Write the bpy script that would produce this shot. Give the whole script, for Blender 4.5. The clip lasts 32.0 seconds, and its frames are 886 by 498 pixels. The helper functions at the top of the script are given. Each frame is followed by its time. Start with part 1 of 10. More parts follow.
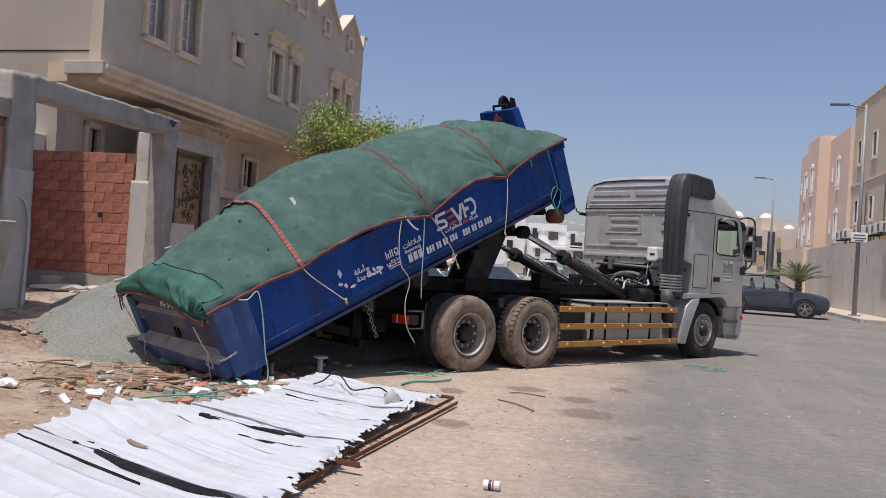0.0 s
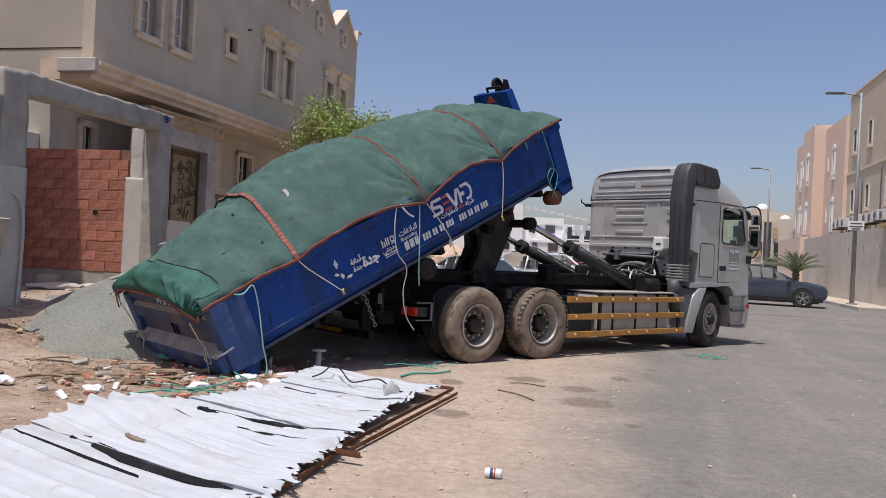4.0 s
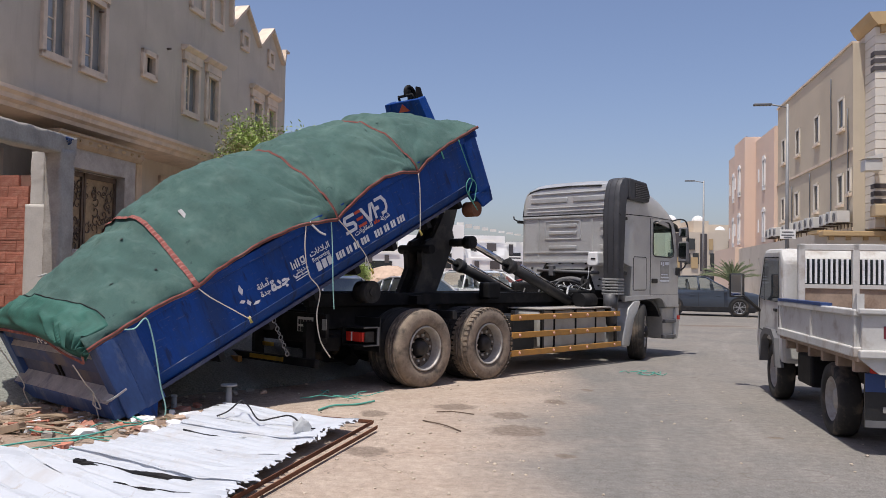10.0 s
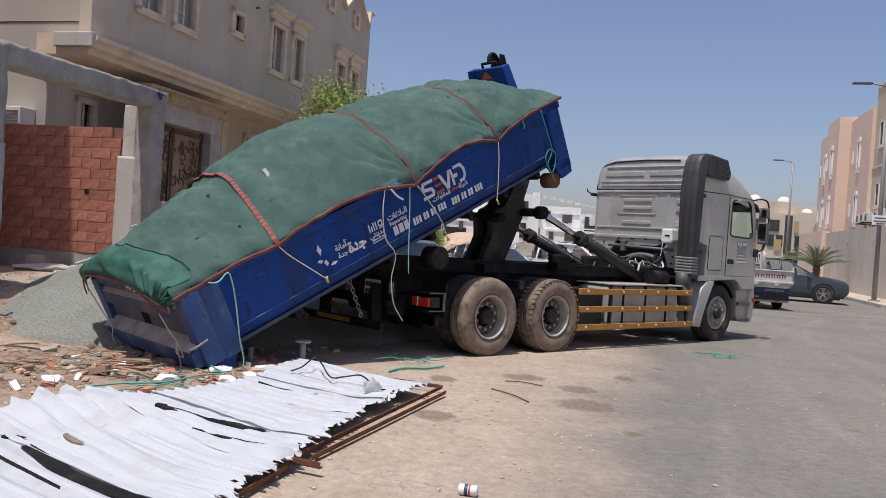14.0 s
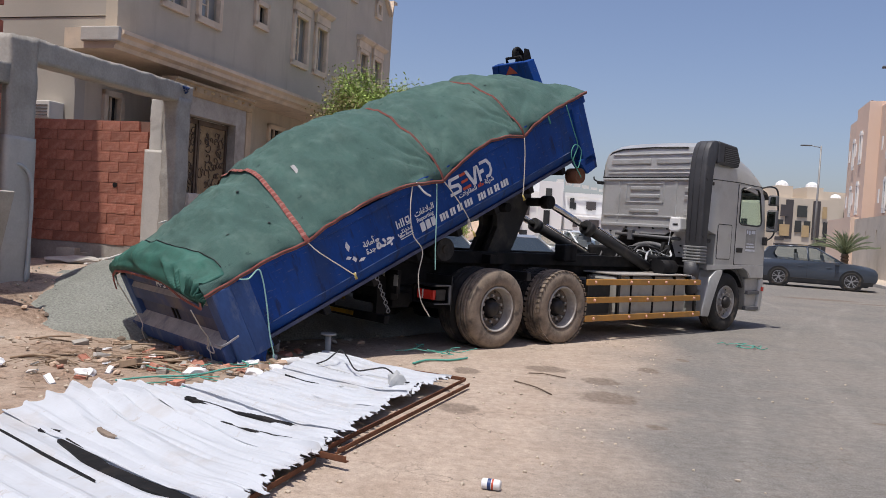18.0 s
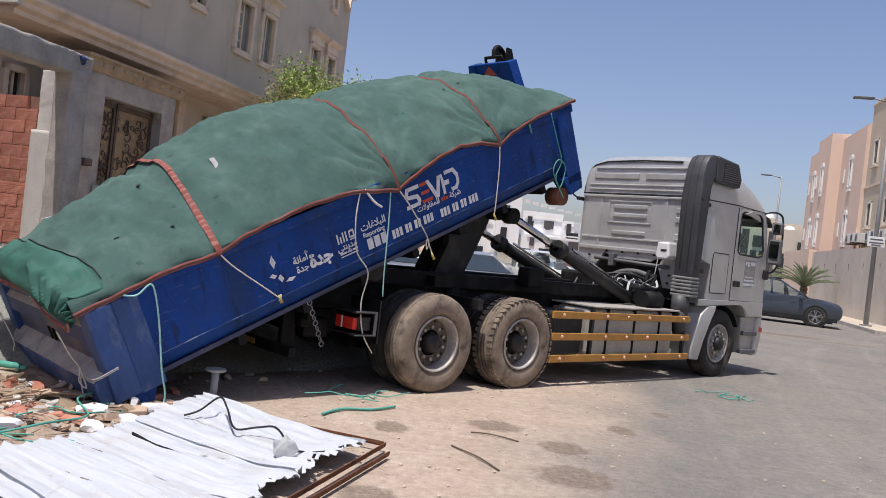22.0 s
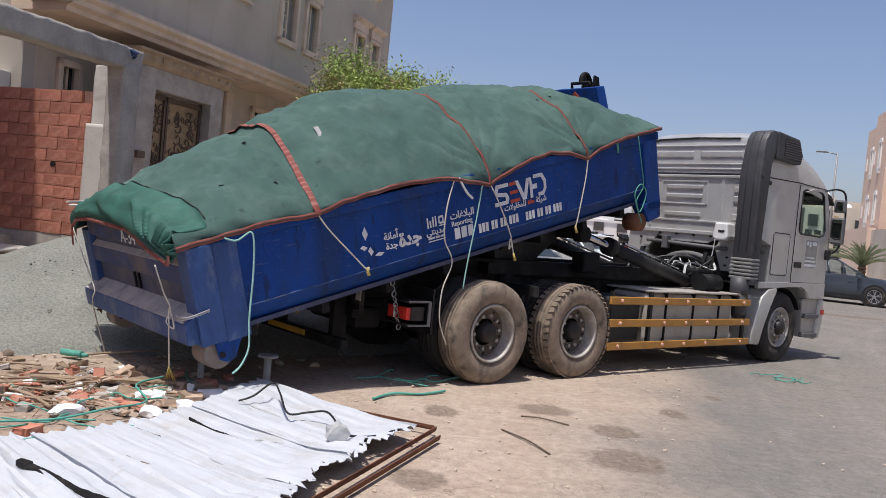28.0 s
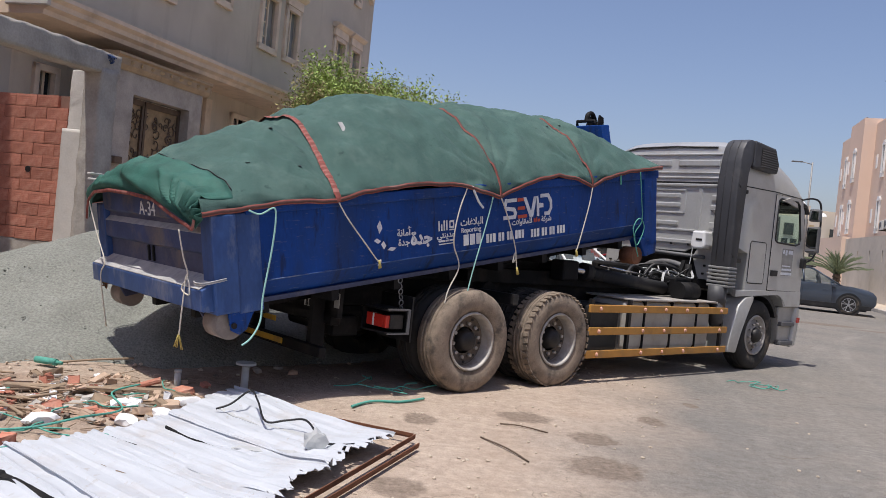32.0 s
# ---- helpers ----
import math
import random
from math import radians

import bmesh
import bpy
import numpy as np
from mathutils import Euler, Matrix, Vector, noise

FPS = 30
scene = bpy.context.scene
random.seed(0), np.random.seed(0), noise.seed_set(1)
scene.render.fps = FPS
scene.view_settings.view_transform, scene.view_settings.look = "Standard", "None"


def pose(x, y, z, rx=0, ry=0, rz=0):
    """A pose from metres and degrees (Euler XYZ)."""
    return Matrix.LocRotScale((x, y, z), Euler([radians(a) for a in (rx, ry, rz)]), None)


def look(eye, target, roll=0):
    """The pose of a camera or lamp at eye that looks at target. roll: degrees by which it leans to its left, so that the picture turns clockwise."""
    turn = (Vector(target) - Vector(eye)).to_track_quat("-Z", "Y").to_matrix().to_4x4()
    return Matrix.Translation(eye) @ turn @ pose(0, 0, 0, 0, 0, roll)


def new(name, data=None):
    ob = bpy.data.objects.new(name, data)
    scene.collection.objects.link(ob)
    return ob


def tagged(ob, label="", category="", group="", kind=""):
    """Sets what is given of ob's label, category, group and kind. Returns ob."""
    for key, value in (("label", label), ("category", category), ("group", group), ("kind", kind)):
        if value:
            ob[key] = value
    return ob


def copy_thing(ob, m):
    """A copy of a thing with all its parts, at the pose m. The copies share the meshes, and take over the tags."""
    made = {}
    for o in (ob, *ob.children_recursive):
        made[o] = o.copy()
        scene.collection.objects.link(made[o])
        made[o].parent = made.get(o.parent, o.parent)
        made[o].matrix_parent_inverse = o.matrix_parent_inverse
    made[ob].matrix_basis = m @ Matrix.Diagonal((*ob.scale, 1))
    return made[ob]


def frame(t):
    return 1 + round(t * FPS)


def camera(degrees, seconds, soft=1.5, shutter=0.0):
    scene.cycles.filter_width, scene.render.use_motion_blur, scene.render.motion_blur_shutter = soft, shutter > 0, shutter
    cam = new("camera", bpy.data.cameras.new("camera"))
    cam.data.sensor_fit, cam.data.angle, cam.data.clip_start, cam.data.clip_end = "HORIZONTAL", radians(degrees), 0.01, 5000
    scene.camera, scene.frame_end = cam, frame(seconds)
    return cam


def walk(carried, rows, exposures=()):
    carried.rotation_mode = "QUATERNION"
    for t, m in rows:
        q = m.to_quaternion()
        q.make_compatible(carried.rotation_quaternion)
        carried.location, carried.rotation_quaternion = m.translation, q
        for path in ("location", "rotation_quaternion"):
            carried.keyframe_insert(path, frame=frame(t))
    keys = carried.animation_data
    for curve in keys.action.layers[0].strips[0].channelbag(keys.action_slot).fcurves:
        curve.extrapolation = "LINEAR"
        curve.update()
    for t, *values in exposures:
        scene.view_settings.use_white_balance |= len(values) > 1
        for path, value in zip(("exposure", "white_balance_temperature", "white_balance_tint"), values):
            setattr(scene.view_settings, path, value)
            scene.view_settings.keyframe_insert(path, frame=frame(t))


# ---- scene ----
cam = camera(57.06, 32.0, 0.4)

CAMERA_PATH = [
    (0, 0.000, 0.003, 1.561, 90.61, -3.71, 0.01),
    (0.5, -0.007, 0.030, 1.542, 90.70, -3.43, 0.41),
    (1, 0.003, 0.035, 1.536, 90.46, -3.08, 0.14),
    (1.5, 0.014, 0.010, 1.539, 90.39, -3.14, 0.28),
    (2, -0.002, 0.029, 1.537, 90.01, -3.27, 0.09),
    (2.5, 0.000, 0.028, 1.542, 90.09, -3.37, 0.07),
    (4.5, -0.006, 0.090, 1.493, 90.35, -2.16, -0.55),
    (4.7, -0.010, 0.156, 1.493, 88.95, -1.25, -0.36),
    (5, -0.015, 0.255, 1.493, 88.16, 0.11, 0.89),
    (5.3, 0.096, 0.306, 1.460, 94.12, -1.08, 6.22),
    (5.5, 0.170, 0.339, 1.437, 92.39, -1.86, 4.52),
    (5.7, 0.219, 0.369, 1.465, 90.25, -1.21, 4.29),
    (6, 0.296, 0.414, 1.506, 89.17, -0.23, -0.57),
    (6.3, 0.277, 0.508, 1.496, 92.30, 2.02, -5.94),
    (6.5, 0.264, 0.570, 1.489, 92.44, 1.67, -4.39),
    (6.7, 0.291, 0.600, 1.484, 92.90, 0.86, -1.97),
    (7, 0.334, 0.646, 1.475, 94.79, -0.34, -1.06),
    (7.3, 0.343, 0.659, 1.450, 92.22, -0.95, -1.90),
    (7.5, 0.349, 0.668, 1.434, 91.83, -1.35, -1.42),
    (8, 0.301, 0.727, 1.495, 88.81, -1.81, 0.66),
    (8.3, 0.308, 0.712, 1.508, 89.64, -1.42, -1.92),
    (8.5, 0.312, 0.702, 1.516, 90.19, -1.14, -1.97),
    (9, 0.289, 0.713, 1.509, 91.34, -1.42, -3.04),
    (9.5, 0.306, 0.677, 1.510, 91.57, -0.99, -4.33),
    (10, 0.294, 0.684, 1.512, 91.89, -0.99, -4.09),
    (10.5, 0.305, 0.668, 1.517, 91.65, -1.88, -4.41),
    (10.7, 0.303, 0.671, 1.516, 90.34, -2.32, -3.81),
    (11, 0.300, 0.675, 1.516, 88.37, -2.99, -0.45),
    (11.2, 0.288, 0.687, 1.509, 88.84, -2.84, -0.92),
    (11.5, 0.266, 0.703, 1.500, 87.82, -2.62, 1.19),
    (12, 0.285, 0.670, 1.532, 87.85, -2.65, 1.25),
    (12.5, 0.276, 0.698, 1.513, 88.10, -3.08, 1.30),
    (13, 0.265, 0.704, 1.521, 88.71, -3.90, 1.26),
    (13.5, 0.261, 0.698, 1.522, 88.86, -4.05, 2.22),
    (14, 0.267, 0.700, 1.520, 89.37, -3.93, 1.05),
    (14.5, 0.278, 0.705, 1.521, 89.44, -3.72, 0.75),
    (15, 0.273, 0.714, 1.520, 89.53, -3.48, 0.40),
    (15.5, 0.277, 0.708, 1.534, 89.29, -3.84, 0.48),
    (17.5, 0.248, 0.674, 1.570, 89.75, -3.41, 0.62),
    (18, 0.270, 0.639, 1.588, 88.36, -3.66, 2.71),
    (18.5, 0.280, 0.633, 1.610, 89.72, -4.80, 1.23),
    (19, 0.276, 0.636, 1.607, 91.32, -4.88, 1.49),
    (19.5, 0.349, 1.597, 1.610, 90.80, -4.45, 2.11),
    (20, 0.391, 2.144, 1.611, 91.31, -4.44, 2.02),
    (20.5, 0.432, 2.696, 1.612, 91.12, -4.59, 1.20),
    (21, 0.432, 2.696, 1.612, 90.98, -4.43, 0.20),
    (21.5, 0.432, 2.696, 1.612, 89.83, -5.70, 1.53),
    (22, 0.432, 2.696, 1.612, 89.55, -6.48, -0.33),
    (22.5, 0.432, 2.696, 1.612, 89.35, -5.40, -2.45),
    (23, 0.432, 2.696, 1.612, 89.91, -4.57, -3.08),
    (23.5, 0.432, 2.696, 1.612, 90.04, -5.13, -3.40),
    (24, 0.432, 2.696, 1.612, 89.95, -5.53, -3.36),
    (24.5, 0.432, 2.696, 1.612, 90.38, -5.47, -3.70),
    (26.5, 0.432, 2.696, 1.612, 90.05, -5.15, -1.24),
    (26.7, 0.433, 2.697, 1.613, 89.38, -4.68, -0.88),
    (27, 0.432, 2.696, 1.612, 87.20, -4.03, 3.24),
    (27.5, 0.432, 2.696, 1.612, 87.88, -4.25, 2.84),
    (28, 0.432, 2.696, 1.612, 88.14, -5.48, 2.99),
    (28.5, 0.432, 2.696, 1.612, 87.38, -5.10, 3.33),
    (29, 0.432, 2.696, 1.612, 87.80, -4.76, 1.88),
    (29.5, 0.432, 2.696, 1.612, 87.62, -5.02, 2.07),
    (30, 0.432, 2.696, 1.612, 87.75, -4.88, 2.27),
    (30.5, 0.432, 2.696, 1.612, 88.35, -5.12, 2.44),
    (31, 0.432, 2.696, 1.612, 88.39, -5.57, 2.51),
    (31.5, 0.432, 2.696, 1.612, 89.15, -5.89, 1.80),
    (32, 0.432, 2.696, 1.612, 88.80, -5.70, 1.55),
]
walk(cam, [(t, pose(*p)) for t, *p in CAMERA_PATH], [(0.0, 0.0), (6.0, 0.0), (7.0, 0.24), (8.0, 0.03), (9.0, 0.1), (10.0, 0.08), (12.0, 0.0), (19.0, 0.02), (20.5, 0.1), (22.0, 0.18), (24.0, 0.18), (27.0, 0.1), (32.0, 0.09)])

# ---- world, sun, exposure ----
SUN_FROM = Vector((-0.56, -0.83, 0.0)).normalized()
SUN_ELEV = 72.0
sky_world = bpy.data.worlds.new("sky_world")
scene.world = sky_world
sky_world.use_nodes = True
wn = sky_world.node_tree.nodes
sky = wn.new("ShaderNodeTexSky")
sky.sky_type = "NISHITA"
sky.sun_disc = False
sky.sun_elevation = radians(SUN_ELEV)
sky.sun_rotation = math.atan2(SUN_FROM.x, SUN_FROM.y)
sky.air_density, sky.dust_density, sky.ozone_density = 1.0, 2.0, 4.5
haze = wn.new("ShaderNodeMix")  # pale desert haze warms the blue a little
haze.data_type, haze.blend_type = "RGBA", "MULTIPLY"
haze.inputs[0].default_value, haze.inputs[7].default_value = 1.0, (1.135, 0.995, 1.01, 1)
sky_world.node_tree.links.new(sky.outputs[0], haze.inputs[6])
sky_world.node_tree.links.new(haze.outputs[2], wn["Background"].inputs[0])
wn["Background"].inputs[1].default_value = 0.122
sun = new("sun", bpy.data.lights.new("sun", "SUN"))
sun.data.energy, sun.data.angle, sun.data.color = 4.0, radians(0.6), (1.0, 0.96, 0.9)
sun.matrix_world = look(SUN_FROM * math.cos(radians(SUN_ELEV)) * 50 + Vector((0, 0, math.sin(radians(SUN_ELEV)) * 50)), (0, 0, 0))
scene.view_settings.exposure = 0.0

# plan axes: the street runs along D, N points to its right
D = Vector((math.sin(radians(14.2)), math.cos(radians(14.2)), 0))
N = Vector((D.y, -D.x, 0))
STREET = Matrix(((N.x, D.x, 0, 0), (N.y, D.y, 0, 0), (0, 0, 1, 0), (0, 0, 0, 1)))  # local x = N, y = D


def plan(n, s, z=0.0):
    return N * n + D * s + Vector((0, 0, z))


# ---- materials ----
def material(name, color, rough=0.7, metal=0.0, vary=0.15, scale=6.0, bump=0.1, fine=60.0, stain=None, stain_amount=0.0,
             stain_scale=1.2, coat=0.0, per_object=0.0, island=0.0, stretch=(1, 1, 1), fine_amount=0.5, seed=0.0, spec=0.5):
    m = bpy.data.materials.new(name)
    m.use_nodes = True
    nt = m.node_tree
    nd, ln = nt.nodes, nt.links
    b = nd["Principled BSDF"]
    b.inputs["Roughness"].default_value, b.inputs["Metallic"].default_value = rough, metal
    b.inputs["Coat Weight"].default_value = coat
    b.inputs["Specular IOR Level"].default_value = spec
    tc = nd.new("ShaderNodeTexCoord")
    mp = nd.new("ShaderNodeMapping")
    mp.inputs["Scale"].default_value = stretch
    mp.inputs["Location"].default_value = (seed, seed * 0.7, seed * 1.3)
    ln.new(tc.outputs["Object"], mp.inputs[0])
    big = nd.new("ShaderNodeTexNoise")
    big.inputs["Scale"].default_value, big.inputs["Detail"].default_value = scale, 5.0
    small = nd.new("ShaderNodeTexNoise")
    small.inputs["Scale"].default_value, small.inputs["Detail"].default_value = fine, 3.0
    for t in (big, small):
        ln.new(mp.outputs[0], t.inputs["Vector"])
    add = nd.new("ShaderNodeMix")
    add.data_type = "FLOAT"
    add.inputs[0].default_value = fine_amount * 0.6
    ln.new(big.outputs[0], add.inputs[2]), ln.new(small.outputs[0], add.inputs[3])
    ramp = nd.new("ShaderNodeValToRGB")
    c = Vector(color)
    ramp.color_ramp.elements[0].position, ramp.color_ramp.elements[1].position = 0.3, 0.7
    ramp.color_ramp.elements[0].color = (*(c * (1 - vary)), 1)
    ramp.color_ramp.elements[1].color = (*[min(1, v * (1 + vary)) for v in c], 1)
    ln.new(add.outputs[0], ramp.inputs[0])
    out = ramp.outputs[0]
    if stain:
        sn = nd.new("ShaderNodeTexNoise")
        sn.inputs["Scale"].default_value, sn.inputs["Detail"].default_value, sn.inputs["Roughness"].default_value = stain_scale, 6.0, 0.65
        ln.new(mp.outputs[0], sn.inputs["Vector"])
        sr = nd.new("ShaderNodeMapRange")
        sr.inputs[1].default_value, sr.inputs[2].default_value = 0.52, 0.68
        sr.inputs[4].default_value = stain_amount
        ln.new(sn.outputs[0], sr.inputs[0])
        mx = nd.new("ShaderNodeMix")
        mx.data_type = "RGBA"
        mx.inputs[7].default_value = (*stain, 1)
        ln.new(sr.outputs[0], mx.inputs[0]), ln.new(out, mx.inputs[6])
        out = mx.outputs[2]
    if per_object or island:
        src = nd.new("ShaderNodeObjectInfo").outputs["Random"] if per_object else nd.new("ShaderNodeNewGeometry").outputs["Random Per Island"]
        k = per_object or island
        mr = nd.new("ShaderNodeMapRange")
        mr.inputs[3].default_value, mr.inputs[4].default_value = 1 - k, 1 + k
        ln.new(src, mr.inputs[0])
        vm = nd.new("ShaderNodeVectorMath")
        vm.operation = "SCALE"
        ln.new(out, vm.inputs[0]), ln.new(mr.outputs[0], vm.inputs[3])
        out = vm.outputs[0]
    ln.new(out, b.inputs["Base Color"])
    if bump:
        bp = nd.new("ShaderNodeBump")
        bp.inputs["Strength"].default_value, bp.inputs["Distance"].default_value = min(1.0, bump), 0.02
        ln.new(add.outputs[0], bp.inputs["Height"]), ln.new(bp.outputs[0], b.inputs["Normal"])
    return m


def glass(name, color=(0.02, 0.025, 0.03), rough=0.05):
    m = material(name, color, rough, 0, 0.1, 3, 0)
    m.node_tree.nodes["Principled BSDF"].inputs["Specular IOR Level"].default_value = 0.9
    return m


def clear_glass(name, tint):
    m = bpy.data.materials.new(name)
    m.use_nodes = True
    b = m.node_tree.nodes["Principled BSDF"]
    b.inputs["Base Color"].default_value = (*tint, 1)
    b.inputs["Roughness"].default_value, b.inputs["Transmission Weight"].default_value = 0.02, 1.0
    b.inputs["IOR"].default_value = 1.1
    return m


def ground_material():
    """Sand that drifts over worn asphalt: one sheet, with the seam along the street."""
    m = bpy.data.materials.new("sandy_road")
    m.use_nodes = True
    nt = m.node_tree
    nd, ln = nt.nodes, nt.links
    b = nd["Principled BSDF"]
    b.inputs["Roughness"].default_value = 0.9
    b.inputs["Specular IOR Level"].default_value = 0.25
    geo = nd.new("ShaderNodeNewGeometry")

    def tex(scale, detail=5.0, rough=0.6, stretch=None):
        t = nd.new("ShaderNodeTexNoise")
        t.inputs["Scale"].default_value, t.inputs["Detail"].default_value, t.inputs["Roughness"].default_value = scale, detail, rough
        if stretch:
            mp = nd.new("ShaderNodeMapping")
            mp.inputs["Rotation"].default_value = (0, 0, radians(stretch[0]))
            mp.inputs["Scale"].default_value = stretch[1:]
            ln.new(geo.outputs["Position"], mp.inputs[0]), ln.new(mp.outputs[0], t.inputs["Vector"])
        else:
            ln.new(geo.outputs["Position"], t.inputs["Vector"])
        return t.outputs[0]

    def ramp(src, p0, c0, p1, c1):
        r = nd.new("ShaderNodeValToRGB")
        r.color_ramp.elements[0].position, r.color_ramp.elements[1].position = p0, p1
        r.color_ramp.elements[0].color, r.color_ramp.elements[1].color = (*c0, 1), (*c1, 1)
        ln.new(src, r.inputs[0])
        return r.outputs[0]

    def mix(fac, a, c):
        x = nd.new("ShaderNodeMix")
        x.data_type = "RGBA"
        ln.new(fac, x.inputs[0]), ln.new(a, x.inputs[6]), ln.new(c, x.inputs[7])
        return x.outputs[2]

    def math_(op, a, v):
        x = nd.new("ShaderNodeMath")
        x.operation = op
        x.use_clamp = op == "MULTIPLY_ADD"
        ln.new(a, x.inputs[0])
        for i, w in enumerate(v):
            if isinstance(w, (int, float)):
                x.inputs[i + 1].default_value = w
            else:
                ln.new(w, x.inputs[i + 1])
        return x.outputs[0]

    sand = ramp(tex(1.6, 6), 0.3, (0.445, 0.350, 0.275), 0.72, (0.555, 0.455, 0.370))
    gravel = ramp(tex(28, 3, 0.7), 0.34, (0.24, 0.17, 0.125), 0.6, (0.56, 0.43, 0.34))
    fleck = ramp(tex(9, 4, 0.75), 0.62, (0, 0, 0), 0.74, (1, 1, 1))
    sand = mix(math_("MULTIPLY", fleck, (0.6,)), sand, gravel)
    dirt = ramp(tex(13, 5, 0.75), 0.36, (0.20, 0.135, 0.095), 0.66, (0.46, 0.335, 0.25))
    churned = ramp(tex(0.8, 5, 0.65), 0.42, (0, 0, 0), 0.6, (1, 1, 1))
    tar = ramp(tex(0.7, 6), 0.3, (0.212, 0.202, 0.187), 0.75, (0.264, 0.250, 0.231))
    grit = ramp(tex(75, 2, 0.7), 0.38, (0.07, 0.064, 0.058), 0.66, (0.40, 0.375, 0.34))
    tar = mix(math_("MULTIPLY", tex(3.0, 3), (0.8,)), tar, grit)
    track = ramp(tex(0.55, 3, 0.5, (14.2, 3.2, 0.22, 1)), 0.5, (0, 0, 0), 0.72, (1, 1, 1))
    pale = ramp(tex(20, 2), 0.3, (0.27, 0.25, 0.23), 0.7, (0.34, 0.315, 0.29))
    tar = mix(math_("MULTIPLY", track, (0.22,)), tar, pale)
    patch = ramp(tex(0.28, 6, 0.7), 0.47, (0, 0, 0), 0.56, (1, 1, 1))
    dusty = ramp(tex(45, 3, 0.7), 0.3, (0.24, 0.215, 0.19), 0.7, (0.36, 0.325, 0.285))
    tar = mix(math_("MULTIPLY", patch, (0.5,)), tar, dusty)
    tar = mix(math_("MULTIPLY", ramp(tex(2.4, 5, 0.7), 0.5, (0, 0, 0), 0.66, (1, 1, 1)), (0.35,)), tar, dusty)
    along = nd.new("ShaderNodeVectorMath")
    along.operation = "DOT_PRODUCT"
    along.inputs[1].default_value = tuple(D)
    ln.new(geo.outputs["Position"], along.inputs[0])
    across = nd.new("ShaderNodeVectorMath")
    across.operation = "DOT_PRODUCT"
    across.inputs[1].default_value = tuple(N)
    ln.new(geo.outputs["Position"], across.inputs[0])
    s_, n_ = along.outputs["Value"], across.outputs["Value"]
    broken_track = ramp(tex(0.9, 4, 0.6), 0.38, (0, 0, 0), 0.6, (1, 1, 1))
    chalk = ramp(tex(60, 2), 0.3, (0.30, 0.28, 0.25), 0.7, (0.42, 0.39, 0.355))
    for n0, bend, mid, half in ((0.74, -0.010, 10.0, 0.13), (1.6, 0.016, 12.0, 0.16), (2.75, 0.012, 14.0, 0.13), (3.4, -0.006, 11.0, 0.2), (4.6, 0.010, 16.0, 0.15)):
        ds = math_("SUBTRACT", s_, (mid,))
        dn = math_("ABSOLUTE", math_("SUBTRACT", math_("SUBTRACT", n_, (n0,)), (math_("MULTIPLY", math_("MULTIPLY", ds, (ds,)), (bend,)),)), ())
        band = math_("MULTIPLY_ADD", dn, (-9.0, half * 9.0))
        tread = math_("SINE", math_("ADD", math_("MULTIPLY", s_, (62.0,)), (math_("MULTIPLY", dn, (26.0,)),)), ())
        tread = math_("MULTIPLY_ADD", tread, (0.35, 0.6))
        fac_t = math_("MULTIPLY", math_("MULTIPLY", math_("MULTIPLY", band, (tread,)), (broken_track,)), (0.5,))
        tar = mix(fac_t, tar, chalk)
    dark = ramp(tex(0.45, 6, 0.7), 0.62, (0, 0, 0), 0.72, (1, 1, 1))
    oil = ramp(tex(6, 2), 0.3, (0.13, 0.12, 0.11), 0.7, (0.17, 0.16, 0.15))
    tar = mix(math_("MULTIPLY", dark, (0.18,)), tar, oil)
    dot = nd.new("ShaderNodeVectorMath")
    dot.operation = "DOT_PRODUCT"
    dot.inputs[1].default_value = tuple(N)
    ln.new(geo.outputs["Position"], dot.inputs[0])
    far_side = nd.new("ShaderNodeMapRange")
    far_side.inputs[1].default_value, far_side.inputs[2].default_value = -2.5, -5.0
    ln.new(dot.outputs["Value"], far_side.inputs[0])
    sand = mix(math_("MULTIPLY", churned, (far_side.outputs[0],)), sand, dirt)
    wob = math_("ADD", dot.outputs["Value"], (math_("MULTIPLY", tex(0.6, 5, 0.6), (2.2,)),))
    fac = math_("MULTIPLY_ADD", wob, (0.75, 0.05))
    col = mix(fac, sand, tar)
    vor = nd.new("ShaderNodeTexVoronoi")
    vor.feature = "DISTANCE_TO_EDGE"
    vor.inputs["Scale"].default_value = 1.7
    warp = nd.new("ShaderNodeVectorMath")
    warp.operation = "MULTIPLY_ADD"
    wn_ = nd.new("ShaderNodeTexNoise")
    wn_.inputs["Scale"].default_value, wn_.inputs["Detail"].default_value = 3.0, 6.0
    ln.new(geo.outputs["Position"], wn_.inputs["Vector"])
    warp.inputs[1].default_value = (0.5, 0.5, 0.5)
    ln.new(wn_.outputs["Color"], warp.inputs[0]), ln.new(geo.outputs["Position"], warp.inputs[2]), ln.new(warp.outputs[0], vor.inputs["Vector"])
    crack = ramp(vor.outputs["Distance"], 0.004, (1, 1, 1), 0.012, (0, 0, 0))
    broken = ramp(tex(1.1, 4, 0.6), 0.5, (0, 0, 0), 0.62, (1, 1, 1))
    seam = ramp(tex(30, 2), 0.3, (0.13, 0.10, 0.08), 0.7, (0.17, 0.135, 0.11))
    both = nd.new("ShaderNodeMath")
    both.operation = "MULTIPLY"
    ln.new(crack, both.inputs[0]), ln.new(broken, both.inputs[1])
    col = mix(math_("MULTIPLY", both.outputs[0], (0.6,)), col, seam)
    speck = ramp(tex(38, 2, 0.6), 0.64, (0, 0, 0), 0.71, (1, 1, 1))
    col = mix(math_("MULTIPLY", speck, (0.5,)), col, seam)
    # soaked blotches of oil, with ragged edges
    ragged = tex(7.0, 5, 0.7)
